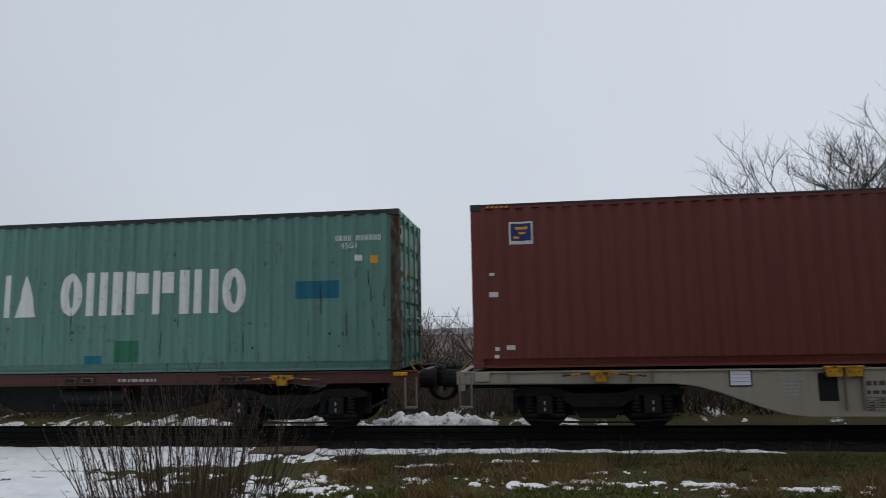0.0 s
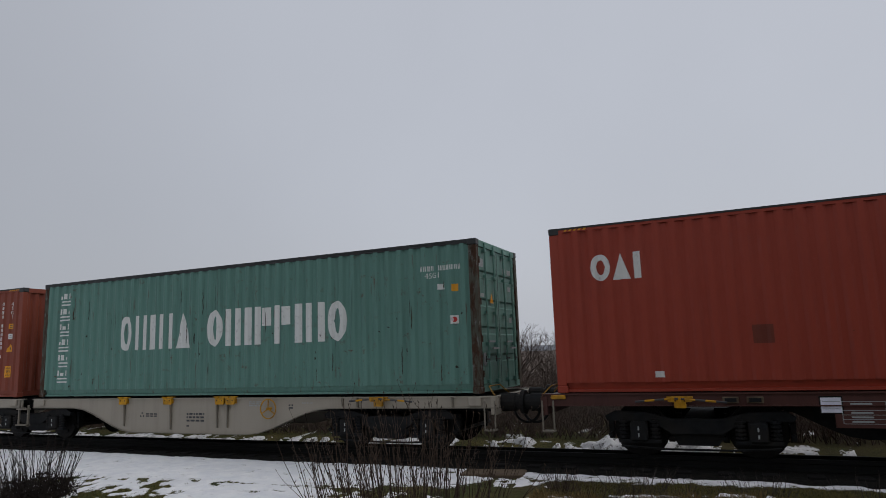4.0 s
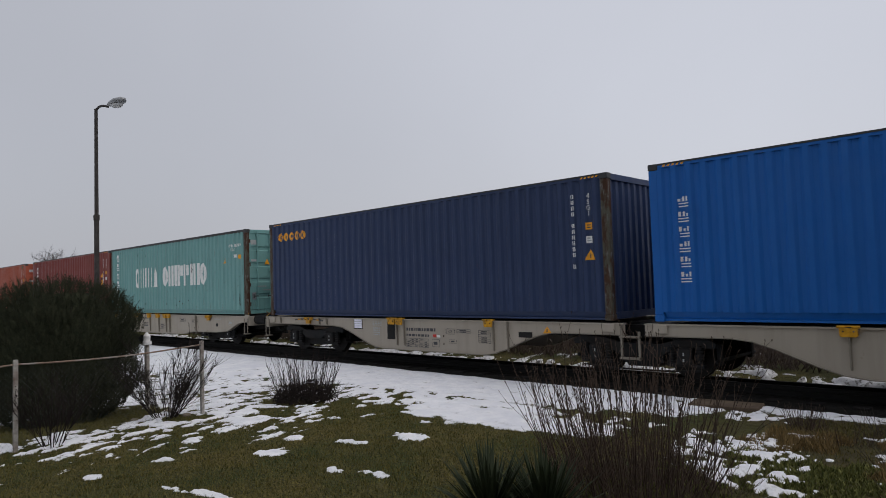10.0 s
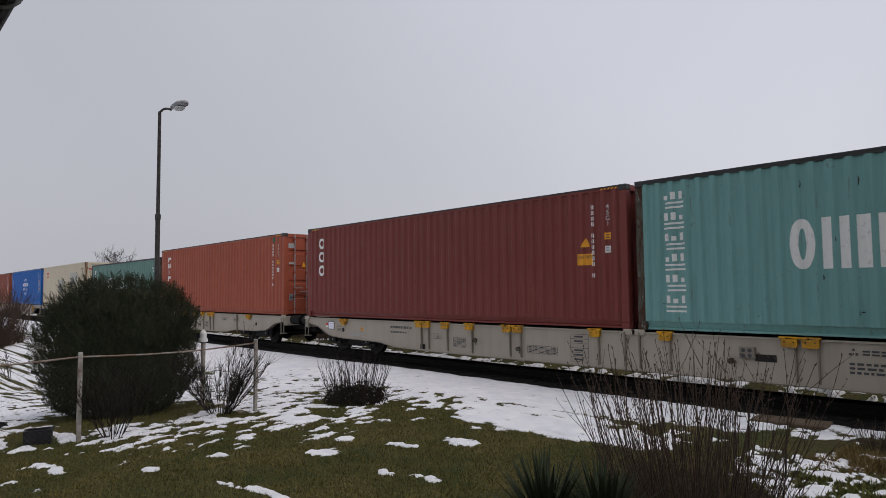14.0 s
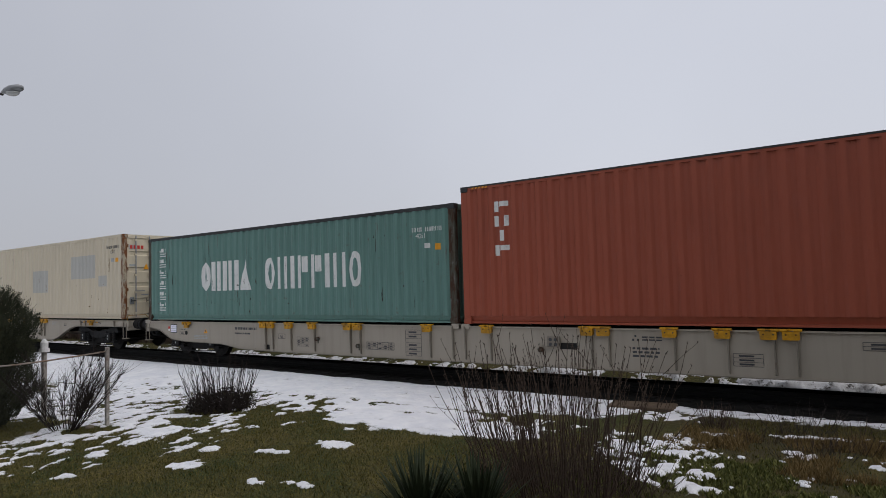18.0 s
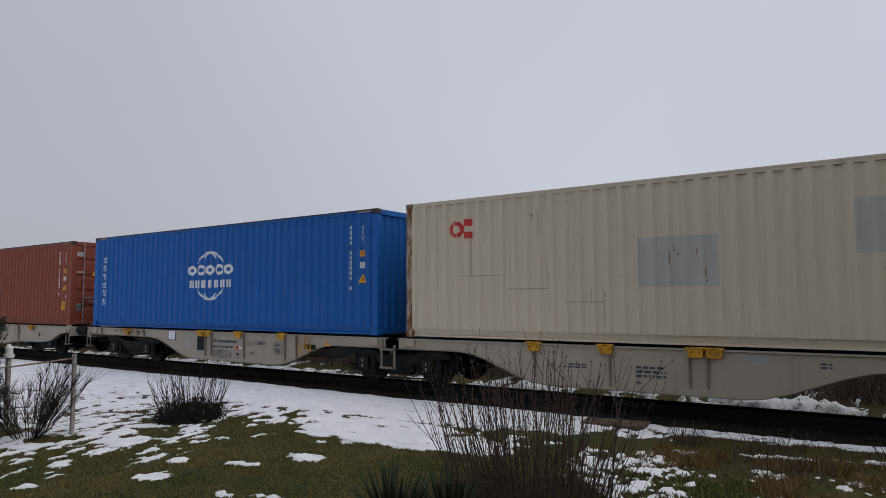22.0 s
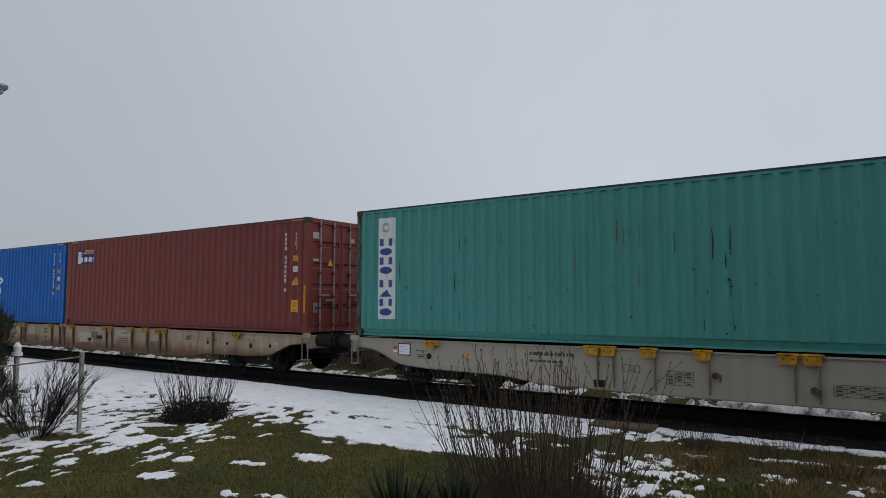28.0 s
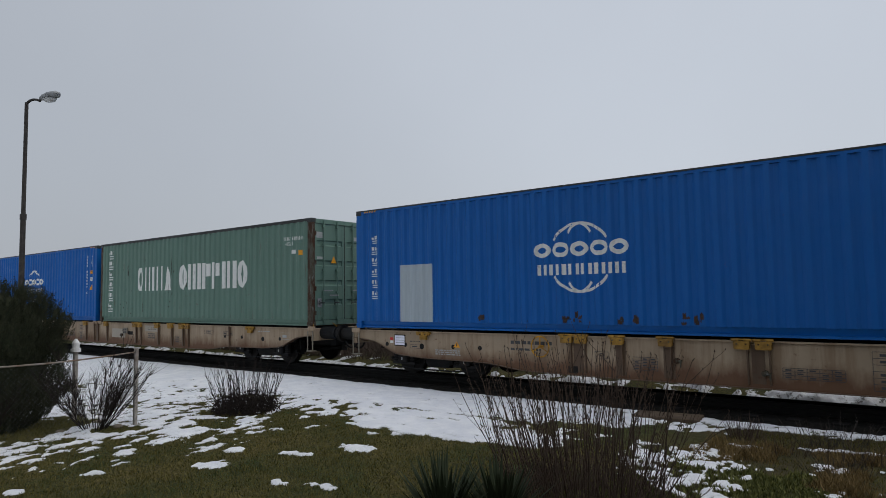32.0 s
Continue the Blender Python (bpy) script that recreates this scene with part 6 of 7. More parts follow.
def make_thuja(x, y, rx, ry, h):
    rng = random.Random(21)
    ob = thing("evergreen_bush", "broad rounded dark green thuja behind the fence", "bush", at=(x, y, ground_z(x, y)))
    v, f = [], []
    for i in range(11000):
        a, c = rng.uniform(0, 2 * math.pi), rng.uniform(-1.0, 1.0)
        s = (1 - c ** 2.7) ** (1 / 2.7) if c > 0 else 1 - 0.40 * c ** 4
        lump = 1 + 0.13 * noise.noise((1.9 * s * math.cos(a), 1.9 * s * math.sin(a), 1.9 * c)) + 0.12 * noise.noise((4.5 * s * math.cos(a), 4.5 * s * math.sin(a), 4.5 * c)) + 0.08 * noise.noise((9 * s * math.cos(a), 9 * s * math.sin(a), 9 * c))
        rr = lump * (0.76 + 0.24 * rng.random() ** 0.6)
        z = h * 0.5 * (1 + c * rr) if c > 0 else h * 0.5 * (1 + c)
        p = Vector((rx * s * math.cos(a) * rr, ry * s * math.sin(a) * rr, max(0.03, z)))
        out = Vector((0.55 * s * math.cos(a), 0.55 * s * math.sin(a), 1.0)).normalized()
        spray = (out + Vector((rng.uniform(-1, 1), rng.uniform(-1, 1), rng.uniform(-0.2, 0.6))) * 0.45).normalized()
        flat = spray.orthogonal().normalized()
        turn = rng.uniform(0, 6.283)
        flat = flat * math.cos(turn) + spray.cross(flat) * math.sin(turn)
        L = rng.uniform(0.09, 0.19)
        for k in range(11):
            t = k / 10
            side = (-1) ** k * (0.9 - 0.55 * t)
            d = (spray + flat * side * 0.9).normalized()
            w = spray.cross(flat) * rng.uniform(-0.3, 0.3) + flat.cross(d)
            w = w.normalized() * rng.uniform(0.004, 0.008)
            q, e = p + spray * L * t, p + spray * L * t + d * rng.uniform(0.025, 0.055) * (1.2 - 0.5 * t)
            j = len(v)
            v += [q - d.cross(w) * 0.9, q + (e - q) * 0.6 + d.cross(w), e, q + (e - q) * 0.6 - d.cross(w)]
            f.append((j, j + 1, j + 2, j + 3))
    sheet("foliage", v, f, THUJA, ob)
    bm = bmesh.new()
    rod(bm, (0, 0, -0.05), (0, 0, h * 0.7), 0.10, 8, 0.04)
    for i in range(24):
        a = rng.uniform(0, 6.28)
        rod(bm, (0, 0, rng.uniform(0.1, h * 0.6)), (rx * 0.8 * math.cos(a), ry * 0.8 * math.sin(a), rng.uniform(0.3, h * 0.85)), 0.03, 5, 0.01)
    part("trunk", bm, BARK, ob)
    # inner mass of dead scales
    v, f = [], []
    for i in range(3000):
        a, c = rng.uniform(0, 2 * math.pi), rng.uniform(-1.0, 0.96)
        s = ((1 - c ** 2.7) ** (1 / 2.7) if c > 0 else 1 - 0.40 * c ** 4) * 0.78
        p = Vector((rx * s * math.cos(a), ry * s * math.sin(a), max(0.02, h * 0.5 * (1 + c * 0.82))))
        d = Vector((math.cos(a), math.sin(a), 0.6 * c)).normalized()
        u = d.orthogonal().normalized()
        w = d.cross(u)
        k = len(v)
        v += [p - u * 0.10 - w * 0.08, p + u * 0.10 - w * 0.08, p + u * 0.10 + w * 0.08, p - u * 0.10 + w * 0.08]
        f += [(k, k + 1, k + 2, k + 3)]
    sheet("inner_foliage", v, f, THUJA, ob)


make_thuja(-12.74, 3.68, 1.24, 1.24, 2.42)


def make_yucca(x, y, seed, n=120, R=0.62):
    rng = random.Random(seed)
    ob = thing("yucca", "spiky blue-green yucca rosette in the lawn", "plant", at=(x, y, ground_z(x, y)))
    for i in range(n):
        a, e = rng.uniform(0, 6.283), radians(rng.triangular(22, 86, 58))
        L = R * rng.uniform(0.7, 1.1)
        d = Vector((math.cos(a) * math.cos(e), math.sin(a) * math.cos(e), math.sin(e)))
        side = Vector((-math.sin(a), math.cos(a), 0))
        up = side.cross(d) * -1
        w = rng.uniform(0.018, 0.028)
        bm = bmesh.new()
        prev = None
        for t, k in ((0, 0.8), (0.3, 1.0), (0.7, 0.75), (1.0, 0.05)):
            c = d * L * t + Vector((0, 0, -0.10 * t * t * math.cos(e) * L))
            cur = [bm.verts.new(c - side * w * k), bm.verts.new(c + up * w * 0.35 * k), bm.verts.new(c + side * w * k)]
            if prev:
                bm.faces.new((prev[0], prev[1], cur[1], cur[0]))
                bm.faces.new((prev[1], prev[2], cur[2], cur[1]))
            prev = cur
        part("leaf", bm, YUCCA, ob)


make_yucca(-3.60, 4.42, 7, 130, 0.72)
make_yucca(-3.18, 4.66, 8, 120, 0.68)


def blades(name, x, y, high, wide, mat, label, rng):
    """One three-cornered blade at every place given."""
    a, k = rng.uniform(0, 6.283, len(x)), len(x)
    z = np.array([ground_z(p, q) for p, q in zip(x.tolist(), y.tolist())])
    v = np.empty((k, 3, 3))
    v[:, 0] = np.stack([x - wide * np.cos(a), y - wide * np.sin(a), z - 0.01], 1)
    v[:, 1] = np.stack([x + wide * np.cos(a), y + wide * np.sin(a), z - 0.01], 1)
    v[:, 2] = np.stack([x + rng.uniform(-0.8, 0.8, k) * high, y + rng.uniform(-0.8, 0.8, k) * high, z + high], 1)
    tagged(sheet(name, v.reshape(-1, 3).tolist(), np.arange(3 * k).reshape(-1, 3).tolist(), mat), label, "grass", kind="stuff")


def build_grass():
    rng = np.random.RandomState(77)
    x = np.concatenate([rng.uniform(-13.5, -2.0, 170000), rng.uniform(-14.5, 7.0, 30000)])
    y = np.concatenate([rng.uniform(0.6, 8.6, 170000), rng.uniform(-3.5, 6.0, 30000)])
    keep = (snow_at(x, y) < -0.04) & (x < -2.6 + 0.8 * layers(x, y, 0.9, 0.9, 2, 3.0))
    x, y = x[keep], y[keep]
    blades("lawn_grass", x, y, rng.uniform(0.012, 0.042, len(x)), rng.uniform(0.003, 0.008, len(x)), GRASS, "short trampled olive winter grass", rng)
    x, y = rng.uniform(-3.6, 6.0, 150000), rng.uniform(5.2, 10.6, 150000)
    n, wet = layers(x, y, 0.9, 0.9, 3, 6.0), y - 8.0 + 0.9 * layers(x, y, 0.8, 0.8, 3, 9.0)
    keep = (snow_at(x, y) < -0.02) & (x > -3.0 + 0.8 * layers(x, y, 0.9, 0.9, 2, 3.0))
    tuft = layers(x, y, 2.2, 2.2, 3, 12.0)
    ginger = keep & (wet > 0.0) & (wet < 1.5) & (tuft > -0.05)
    weeds = keep & (wet <= 0.0) & (n > -0.25)
    moss = keep & ((wet >= 1.3) | (rng.uniform(0, 1, len(x)) < 0.30))
    gx, gy, gt = x[ginger], y[ginger], tuft[ginger]
    blades("dry_grass", gx, gy, rng.uniform(0.04, 0.11, len(gx)) * (0.8 + 1.6 * clamp(gt)), rng.uniform(0.003, 0.007, len(gx)), STRAW, "ginger-brown dry grass tufts", rng)
    wx, wy = x[weeds], y[weeds]
    blades("low_weeds", wx, wy, rng.uniform(0.015, 0.06, len(wx)), rng.uniform(0.008, 0.022, len(wx)), WEED_GREEN, "low green weeds among snow crumbs", rng)
    mx, my = x[moss], y[moss]
    blades("mossy_verge", mx, my, rng.uniform(0.012, 0.045, len(mx)), rng.uniform(0.003, 0.008, len(mx)), GRASS, "short mossy grass along the ballast", rng)


build_grass()


def build_crumbs():
    """Broken crumbs of old snow in the rough grass."""
    rng = random.Random(55)
    v, f = [], []
    centres = [(-2.80, 7.98, 0.52, 0.80, 260), (-2.3, 7.1, 0.4, 0.4, 18), (-0.9, 7.9, 1.3, 0.7, 12), (2.0, 8.2, 1.9, 0.5, 20), (0.6, 8.7, 1.6, 0.5, 12), (1.9, 7.7, 0.25, 0.12, 14), (0.8, 8.25, 0.3, 0.12, 12), (-0.4, 8.75, 0.25, 0.1, 10), (-1.2, 7.55, 0.18, 0.2, 9)]
    for cx, cy, sx, sy, n in centres:
        for i in range(n):
            x, y = cx + sx * rng.gauss(0, 0.5), cy + sy * rng.gauss(0, 0.5)
            if fbm(x + 0.5 * y, y - 0.6 * x, 1.6, 2, 31.0) < -0.08 and n > 40:
                continue
            r = rng.uniform(0.010, 0.042) if n != 20 else rng.uniform(0.015, 0.05)
            z, k, t = ground_z(x, y) + r * 0.15, len(v), rng.uniform(0, 6.28)
            for ring, (rr, hh) in enumerate(((1.0, 0.0), (0.75, 0.45))):
                for j in range(7):
                    q = rr * r * rng.uniform(0.7, 1.25)
                    v.append((x + 1.3 * q * math.cos(t + j * 0.898), y + q * math.sin(t + j * 0.898), z + hh * r))
            v.append((x, y, z + 0.62 * r))
            for j in range(7):
                j2 = (j + 1) % 7
                f += [(k + j, k + j2, k + 7 + j2, k + 7 + j), (k + 7 + j, k + 7 + j2, k + 14)]
    ob = sheet("snow_crumbs", v, f, plain("crumbled_snow", (0.80, 0.82, 0.85), 0.7, 0.0, 20, 0.08, None, 0.5), smooth=True)
    tagged(ob, "scattered crumbs of old snow in rough grass", "snow", kind="stuff")


build_crumbs()


def make_stump(x, y):
    rng = random.Random(9)
    ob = thing("tree_stump", "low sawn tree stump with an orange-brown cut face", "stump", at=(x, y, ground_z(x, y)))
    m, n, l, b = shader("sawn_wood", 0.8)
    w = n.new("ShaderNodeTexWave")
    w.wave_type, w.rings_direction = "RINGS", "Z"
    w.inputs["Scale"].default_value, w.inputs["Distortion"].default_value, w.inputs["Detail"].default_value = 14, 3.0, 4
    c_ = n.new("ShaderNodeTexCoord")
    l.new(c_.outputs["Object"], w.inputs["Vector"])
    l.new(mixed(n, l, w.outputs["Fac"], (0.09, 0.036, 0.015), (0.165, 0.072, 0.030)), b.inputs["Base Color"])
    shape = [1 + 0.16 * noise.noise((math.cos(a) * 1.3, math.sin(a) * 1.3, 4.0)) for a in (2 * math.pi * j / 28 for j in range(28))]
    bm = bmesh.new()
    rings = [[bm.verts.new((r * s * math.cos(2 * math.pi * j / 28), 0.8 * r * s * math.sin(2 * math.pi * j / 28), z)) for j, s in enumerate(shape)] for r, z in ((0.26, -0.05), (0.21, 0.06), (0.188, 0.12), (0.180, 0.13))]
    for a, c in zip(rings, rings[1:]):
        for j in range(28):
            bm.faces.new((a[j], a[(j + 1) % 28], c[(j + 1) % 28], c[j]))
    part("bark", bm, BARK, ob, smooth=True)
    bm = bmesh.new()
    bm.faces.new([bm.verts.new((0.178 * s * math.cos(2 * math.pi * j / 28), 0.142 * s * math.sin(2 * math.pi * j / 28), 0.132 + 0.02 * math.sin(j * 0.7) * 0.2)) for j, s in enumerate(shape)])
    bmesh.ops.poke(bm, faces=bm.faces[:])
    part("cut_face", bm, m, ob, "orange-brown sawn wood")


make_stump(-0.50, 6.64)


def make_slab():
    ob = part("concrete_slab", made_box(-0.52, 0.52, -0.26, 0.26, -0.06, 0.03, bevel=0.012), plain("muddy_concrete", (0.115, 0.085, 0.058), 0.9, 0, 9, 0.25, (0.07, 0.05, 0.034)), None)
    ob.location, ob.rotation_euler = (-3.92, 10.66, ground_z(-3.92, 10.66) + 0.03), (0, 0, radians(8))
    tagged(ob, "flat muddy brown concrete slab beside the ballast", "slab")


make_slab()

# ---- street lamp, fence and the garden's edge ----


def make_lamp(x, y, top):
    z = ground_z(x, y) - 0.4
    ob = thing("street_lamp", "slim dark steel street lamp with a short curved arm", "street lamp", at=(x, y, 0))
    part("pole", made_rod((0, 0, z), (0, 0, top - 2.6), 0.062, 12, 0.055), POLE_METAL, ob)
    part("upper_pole", made_rod((0, 0, top - 2.65), (0, 0, top), 0.046, 12, 0.038), POLE_METAL, ob)
    part("collar", made_rod((0, 0, top - 2.68), (0, 0, top - 2.55), 0.068, 12), POLE_METAL, ob)
    bm = bmesh.new()
    d = Vector((0.93, 0.36, 0)).normalized()
    prev = Vector((0, 0, top - 0.02))
    for i in range(1, 5):
        q = Vector((0, 0, top)) + d * 0.10 * i + Vector((0, 0, 0.05 * math.sin(i * 0.8)))
        rod(bm, prev, q, 0.028, 8)
        prev = q
    part("arm", bm, POLE_METAL, ob)
    bm = bmesh.new()
    c = prev
    side = Vector((-d.y, d.x, 0))
    rings = []
    for t, w, hh in ((0, 0.04, 0.04), (0.12, 0.10, 0.07), (0.30, 0.14, 0.09), (0.46, 0.12, 0.07), (0.54, 0.04, 0.03)):
        p = c + d * t + Vector((0, 0, 0.05 + 0.12 * t))
        rings.append([bm.verts.new(p + side * w * math.cos(a) + Vector((0, 0, hh * math.sin(a)))) for a in (2 * math.pi * j / 10 for j in range(10))])
    for a, b in zip(rings, rings[1:]):
        for j in range(10):
            bm.faces.new((a[j], a[(j + 1) % 10], b[(j + 1) % 10], b[j]))
    bm.faces.new(rings[0][::-1])
    bm.faces.new(rings[-1])
    part("lamp_head", bm, plain("aluminium_lamp_head", (0.30, 0.31, 0.32), 0.5, 0.2, 10, 0.15), ob, smooth=True)
    bm = bmesh.new()
    p = c + d * 0.28 + Vector((0, 0, 0.02))
    rings = []
    for k in range(4):
        r = math.cos(k * math.pi / 7)
        rings.append([bm.verts.new(p + d * 0.17 * r * math.cos(a) + side * 0.11 * r * math.sin(a) + Vector((0, 0, -0.08 * math.sin(k * math.pi / 6.2)))) for a in (2 * math.pi * j / 12 for j in range(12))])
    for a, b in zip(rings, rings[1:]):
        for j in range(12):
            bm.faces.new((a[j], a[(j + 1) % 12], b[(j + 1) % 12], b[j]))
    bm.faces.new(rings[-1])
    part("lamp_bowl", bm, plain("clouded_lamp_bowl", (0.55, 0.56, 0.56), 0.25, 0.0, 10, 0.1), ob, smooth=True)


make_lamp(-16.48, 5.56, 6.45)

FENCE = [(-9.85, -1.2), (-10.31, 2.45), (-10.77, 5.33)]
FENCE_TOP = 1.10


def make_fence():
    ob = thing("wire_fence", "low chain-link garden fence with a rusty pipe rail", "fence")
    for i, (x, y) in enumerate(FENCE):
        z = ground_z(x, y)
        bm = bmesh.new()
        box(bm, x - 0.028, x + 0.028, y - 0.028, y + 0.028, z - 0.2, FENCE_TOP + 0.05, bevel=0.006)
        part("post", bm, FENCE_PAINT, ob)
    for (xa, ya), (xb, yb) in zip(FENCE, FENCE[1:]):
        n = 6
        for i in range(n):
            p, q = [(xa + (xb - xa) * k / n, ya + (yb - ya) * k / n, FENCE_TOP - 0.015 - 0.05 * math.sin(math.pi * k / n)) for k in (i, i + 1)]
            part("rail_pipe", made_rod(p, q, 0.012, 8), RAIL_RUST, ob)
        v, f = [], []
        L, H2 = math.hypot(xb - xa, yb - ya), FENCE_TOP - 0.06
        ux, uy = (xb - xa) / L, (yb - ya) / L
        s = -H2
        while s < L:
            for sg in (1, -1):
                t0, t1 = max(0.0, -s), min(H2, L - s)
                if t1 > t0:
                    pts = []
                    for t in (t0, t1):
                        u = s + t
                        zz = t if sg == 1 else H2 - t
                        pts.append(Vector((xa + ux * u, ya + uy * u, -0.08 + zz * (FENCE_TOP - 0.02) / H2)))
                    twig(v, f, pts, 0.0006, 0.0006, 3)
            s += 0.075
        sheet("wire_mesh", v, f, WIRE, ob)


make_fence()


def make_hydrant_post(x, y):
    ob = thing("garden_post", "white garden post with a rounded cap", "post", at=(x, y, ground_z(x, y)))
    part("shaft", made_rod((0, 0, -0.1), (0, 0, 1.22), 0.045, 10), FENCE_PAINT, ob)
    bm = bmesh.new()
    for z0, z1, r0, r1 in ((1.20, 1.26, 0.085, 0.085), (1.26, 1.36, 0.06, 0.065), (1.36, 1.43, 0.065, 0.02)):
        rod(bm, (0, 0, z0), (0, 0, z1), r0, 12, r1)
    part("cap", bm, WHITE_PLASTIC, ob)


make_hydrant_post(-12.55, 5.12)


def make_cabinet(x, y):
    # a cabinet shape added in place of a pale board fence panel
    ob = thing("fence_panel_box", "pale grey box standing in for a board fence panel on the snowy slope", "cabinet", at=(x, y, ground_z(x, y)))
    m = plain("pale_cabinet_paint", (0.42, 0.42, 0.40), 0.6, 0, 6, 0.12, (0.25, 0.22, 0.18))
    part("body", made_box(-0.3, 0.3, -0.2, 0.2, 0.10, 1.15, bevel=0.015), m, ob)
    part("plinth", made_box(-0.33, 0.33, -0.23, 0.23, -0.2, 0.10), BALLAST, ob)
    part("lid", made_box(-0.34, 0.34, -0.24, 0.24, 1.15, 1.20, bevel=0.01), m, ob)
    part("door", made_box(0.301, 0.312, -0.16, 0.16, 0.18, 1.08), m, ob)


make_cabinet(-28.8, 5.5)
make_shrub("bare_shrub", "wide brown leafless thicket at the foot of the embankment", -45.5, 5.6, 260, 3.5, 4.6, 0.45, BARK, 0.018, 9, 17, 1.9, False, 1500)


def make_planter(x, y, w, d, h, turn):
    ob = thing("planter_box", "black plastic planter box at the lawn's edge", "planter", at=(x, y, ground_z(x, y)))
    ob.rotation_euler = (0, 0, radians(turn))
    m = plain("black_plastic", (0.012, 0.012, 0.014), 0.5, 0.0, 15, 0.3)
    for a in ((-w, w, -d, -d + 0.02, 0, h), (-w, w, d - 0.02, d, 0, h), (-w, -w + 0.02, -d + 0.02, d - 0.02, 0, h), (w - 0.02, w, -d + 0.02, d - 0.02, 0, h)):
        part("panel", made_box(*a), m, ob)
    part("soil", made_box(-w + 0.02, w - 0.02, -d + 0.02, d - 0.02, 0.01, h - 0.04), BALLAST, ob)


make_planter(-10.62, 2.02, 0.17, 0.12, 0.19, 75)
make_planter(-10.75, 1.45, 0.10, 0.10, 0.20, 20)


def make_stones():
    rng = random.Random(3)
    for i in range(9):
        x, y = -12.4 + rng.uniform(-0.8, 0.8) + (1.6 if i > 5 else 0), 1.4 + rng.uniform(-0.5, 0.5) + (3.4 if i > 5 else 0)
        r = rng.uniform(0.08, 0.17) if i < 6 else rng.uniform(0.04, 0.08)
        bm = bmesh.new()
        bmesh.ops.create_icosphere(bm, subdivisions=2, radius=r)
        for v in bm.verts:
            v.co *= 1 + 0.35 * noise.noise(v.co * 6 + Vector((i, 0, 0)))
            v.co.z *= 0.6
        ob = part("stone", bm, BALLAST if i < 6 else plain("pale_rubble", (0.20, 0.17, 0.13), 0.9, 0, 12, 0.3), None, smooth=True)
        ob.location = (x, y, ground_z(x, y) + r * 0.3)
        tagged(ob, "rounded dark garden stone on wet ground" if i < 6 else "pale broken stone in the grass", "stone", "garden stones")


make_stones()


def make_porch():
    """The corner of the house beside the camera: post, steel screen, eaves gutter."""
    wall = thing("house_porch", "pale porch post with a grey-green steel screen under dark eaves", "porch")
    part("post", made_box(-2.60, -2.20, -0.10, 0.212, -0.1, 2.86, bevel=0.01), plain("grey_plaster", (0.30, 0.32, 0.33), 0.8, 0, 8, 0.1), wall)
    part("steel_screen", made_box(-2.66, -2.17, -0.08, 0.226, -0.1, 2.05, bevel=0.012), plain("grey_green_steel", (0.060, 0.078, 0.082), 0.5, 0.2, 8, 0.2), wall)
    y, z, r = 0.280, 2.95, 0.075
    x = -9.0
    while x < -1.7:
        bm = bmesh.new()
        rings = [[bm.verts.new((xx, y + r * math.cos(a), z + r * math.sin(a))) for a in (math.pi + math.pi * j / 8 for j in range(9))] for xx in (x, x + 1.2)]
        for j in range(8):
            bm.faces.new((rings[0][j], rings[1][j], rings[1][j + 1], rings[0][j + 1]))
        part("gutter", bm, BLACK_STEEL, wall, "dark half-round gutter")
        bm = bmesh.new()
        hoop(bm, (x + 0.6, y, z), r + 0.004, 0.008, "x", 10, (180, 360))
        part("gutter_bracket", bm, BAR_STEEL, wall)
        x += 1.203
    part("eaves_board", made_box(-9.0, -1.7, -0.5, y - r - 0.004, z - 0.02, z + 0.05), BLACK_STEEL, wall)


make_porch()


def make_house_wall():
    """The plain house front behind the camera, which shuts off the sky on that side."""
    ob = part("wall_house", made_box(-1.2, 17.0, -1.9, -1.5, -0.3, 7.4, bevel=0.02), plain("grey_house_plaster", (0.24, 0.23, 0.21), 0.9, 0, 3, 0.12, (0.16, 0.15, 0.14)), None)
    tagged(ob, "plain grey plaster house wall behind the lawn", "wall", kind="structure")


make_house_wall()


def build_backdrop():
    """Low hills and woods on the horizon, haze put into their pale colour."""
    v, f = [], []
    k = 0
    for r, hgt, seed in ((900, 15, 1.0),):
        for i in range(181):
            a = math.pi * i / 180
            z = hgt * (0.55 + 0.8 * fbm(i * 0.12, seed, 0.5, 4, seed))
            v += [(r * math.cos(a), r * math.sin(a), -6), (r * math.cos(a), r * math.sin(a), max(4, z))]
            if i:
                f.append((k - 2, k, k + 1, k - 1))
            k += 2
    m = plain("haze_coloured_woods", (0.50, 0.53, 0.58), 1.0, 0, 0.02, 0.06)
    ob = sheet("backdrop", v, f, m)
    tagged(ob, "wooded hills on the horizon, coloured pale grey for haze", "hills", kind="structure")


build_backdrop()


def build_wires():
    ob = thing("overhead_wires", "thin overhead wire far behind the track", "wires")
    for z in (3.3,):
        part("wire", made_rod((-60, 60, z), (60, 60, z), 0.012, 4), POLE_METAL, ob)


build_wires()

# ---- the train ----
HIGH, LOW = 2.896, 2.591
TRAIN = []     # (thing, x at the start, y, z)


def put(ob, i):
    TRAIN.append((ob, LEFT_X[i] + HX, SIDE_Y + HY, DECK_Z))
    return ob


def gap_of(i):
    """The gap between container i + 1, to the left, and container i."""
    return LEFT_X[i] - LEFT_X[i + 1] - LEN


def green(i, label, paint, h, doors, **k):
    ob = put(make_container(label, paint, h, POST_RUST, doors, 0, True), i)
    line_name_green(ob, h)
    rust_runs(ob, h, 100 + i, {1: 70, 3: 48, 7: 24, 10: 36, 17: 30}[i])
    return ob


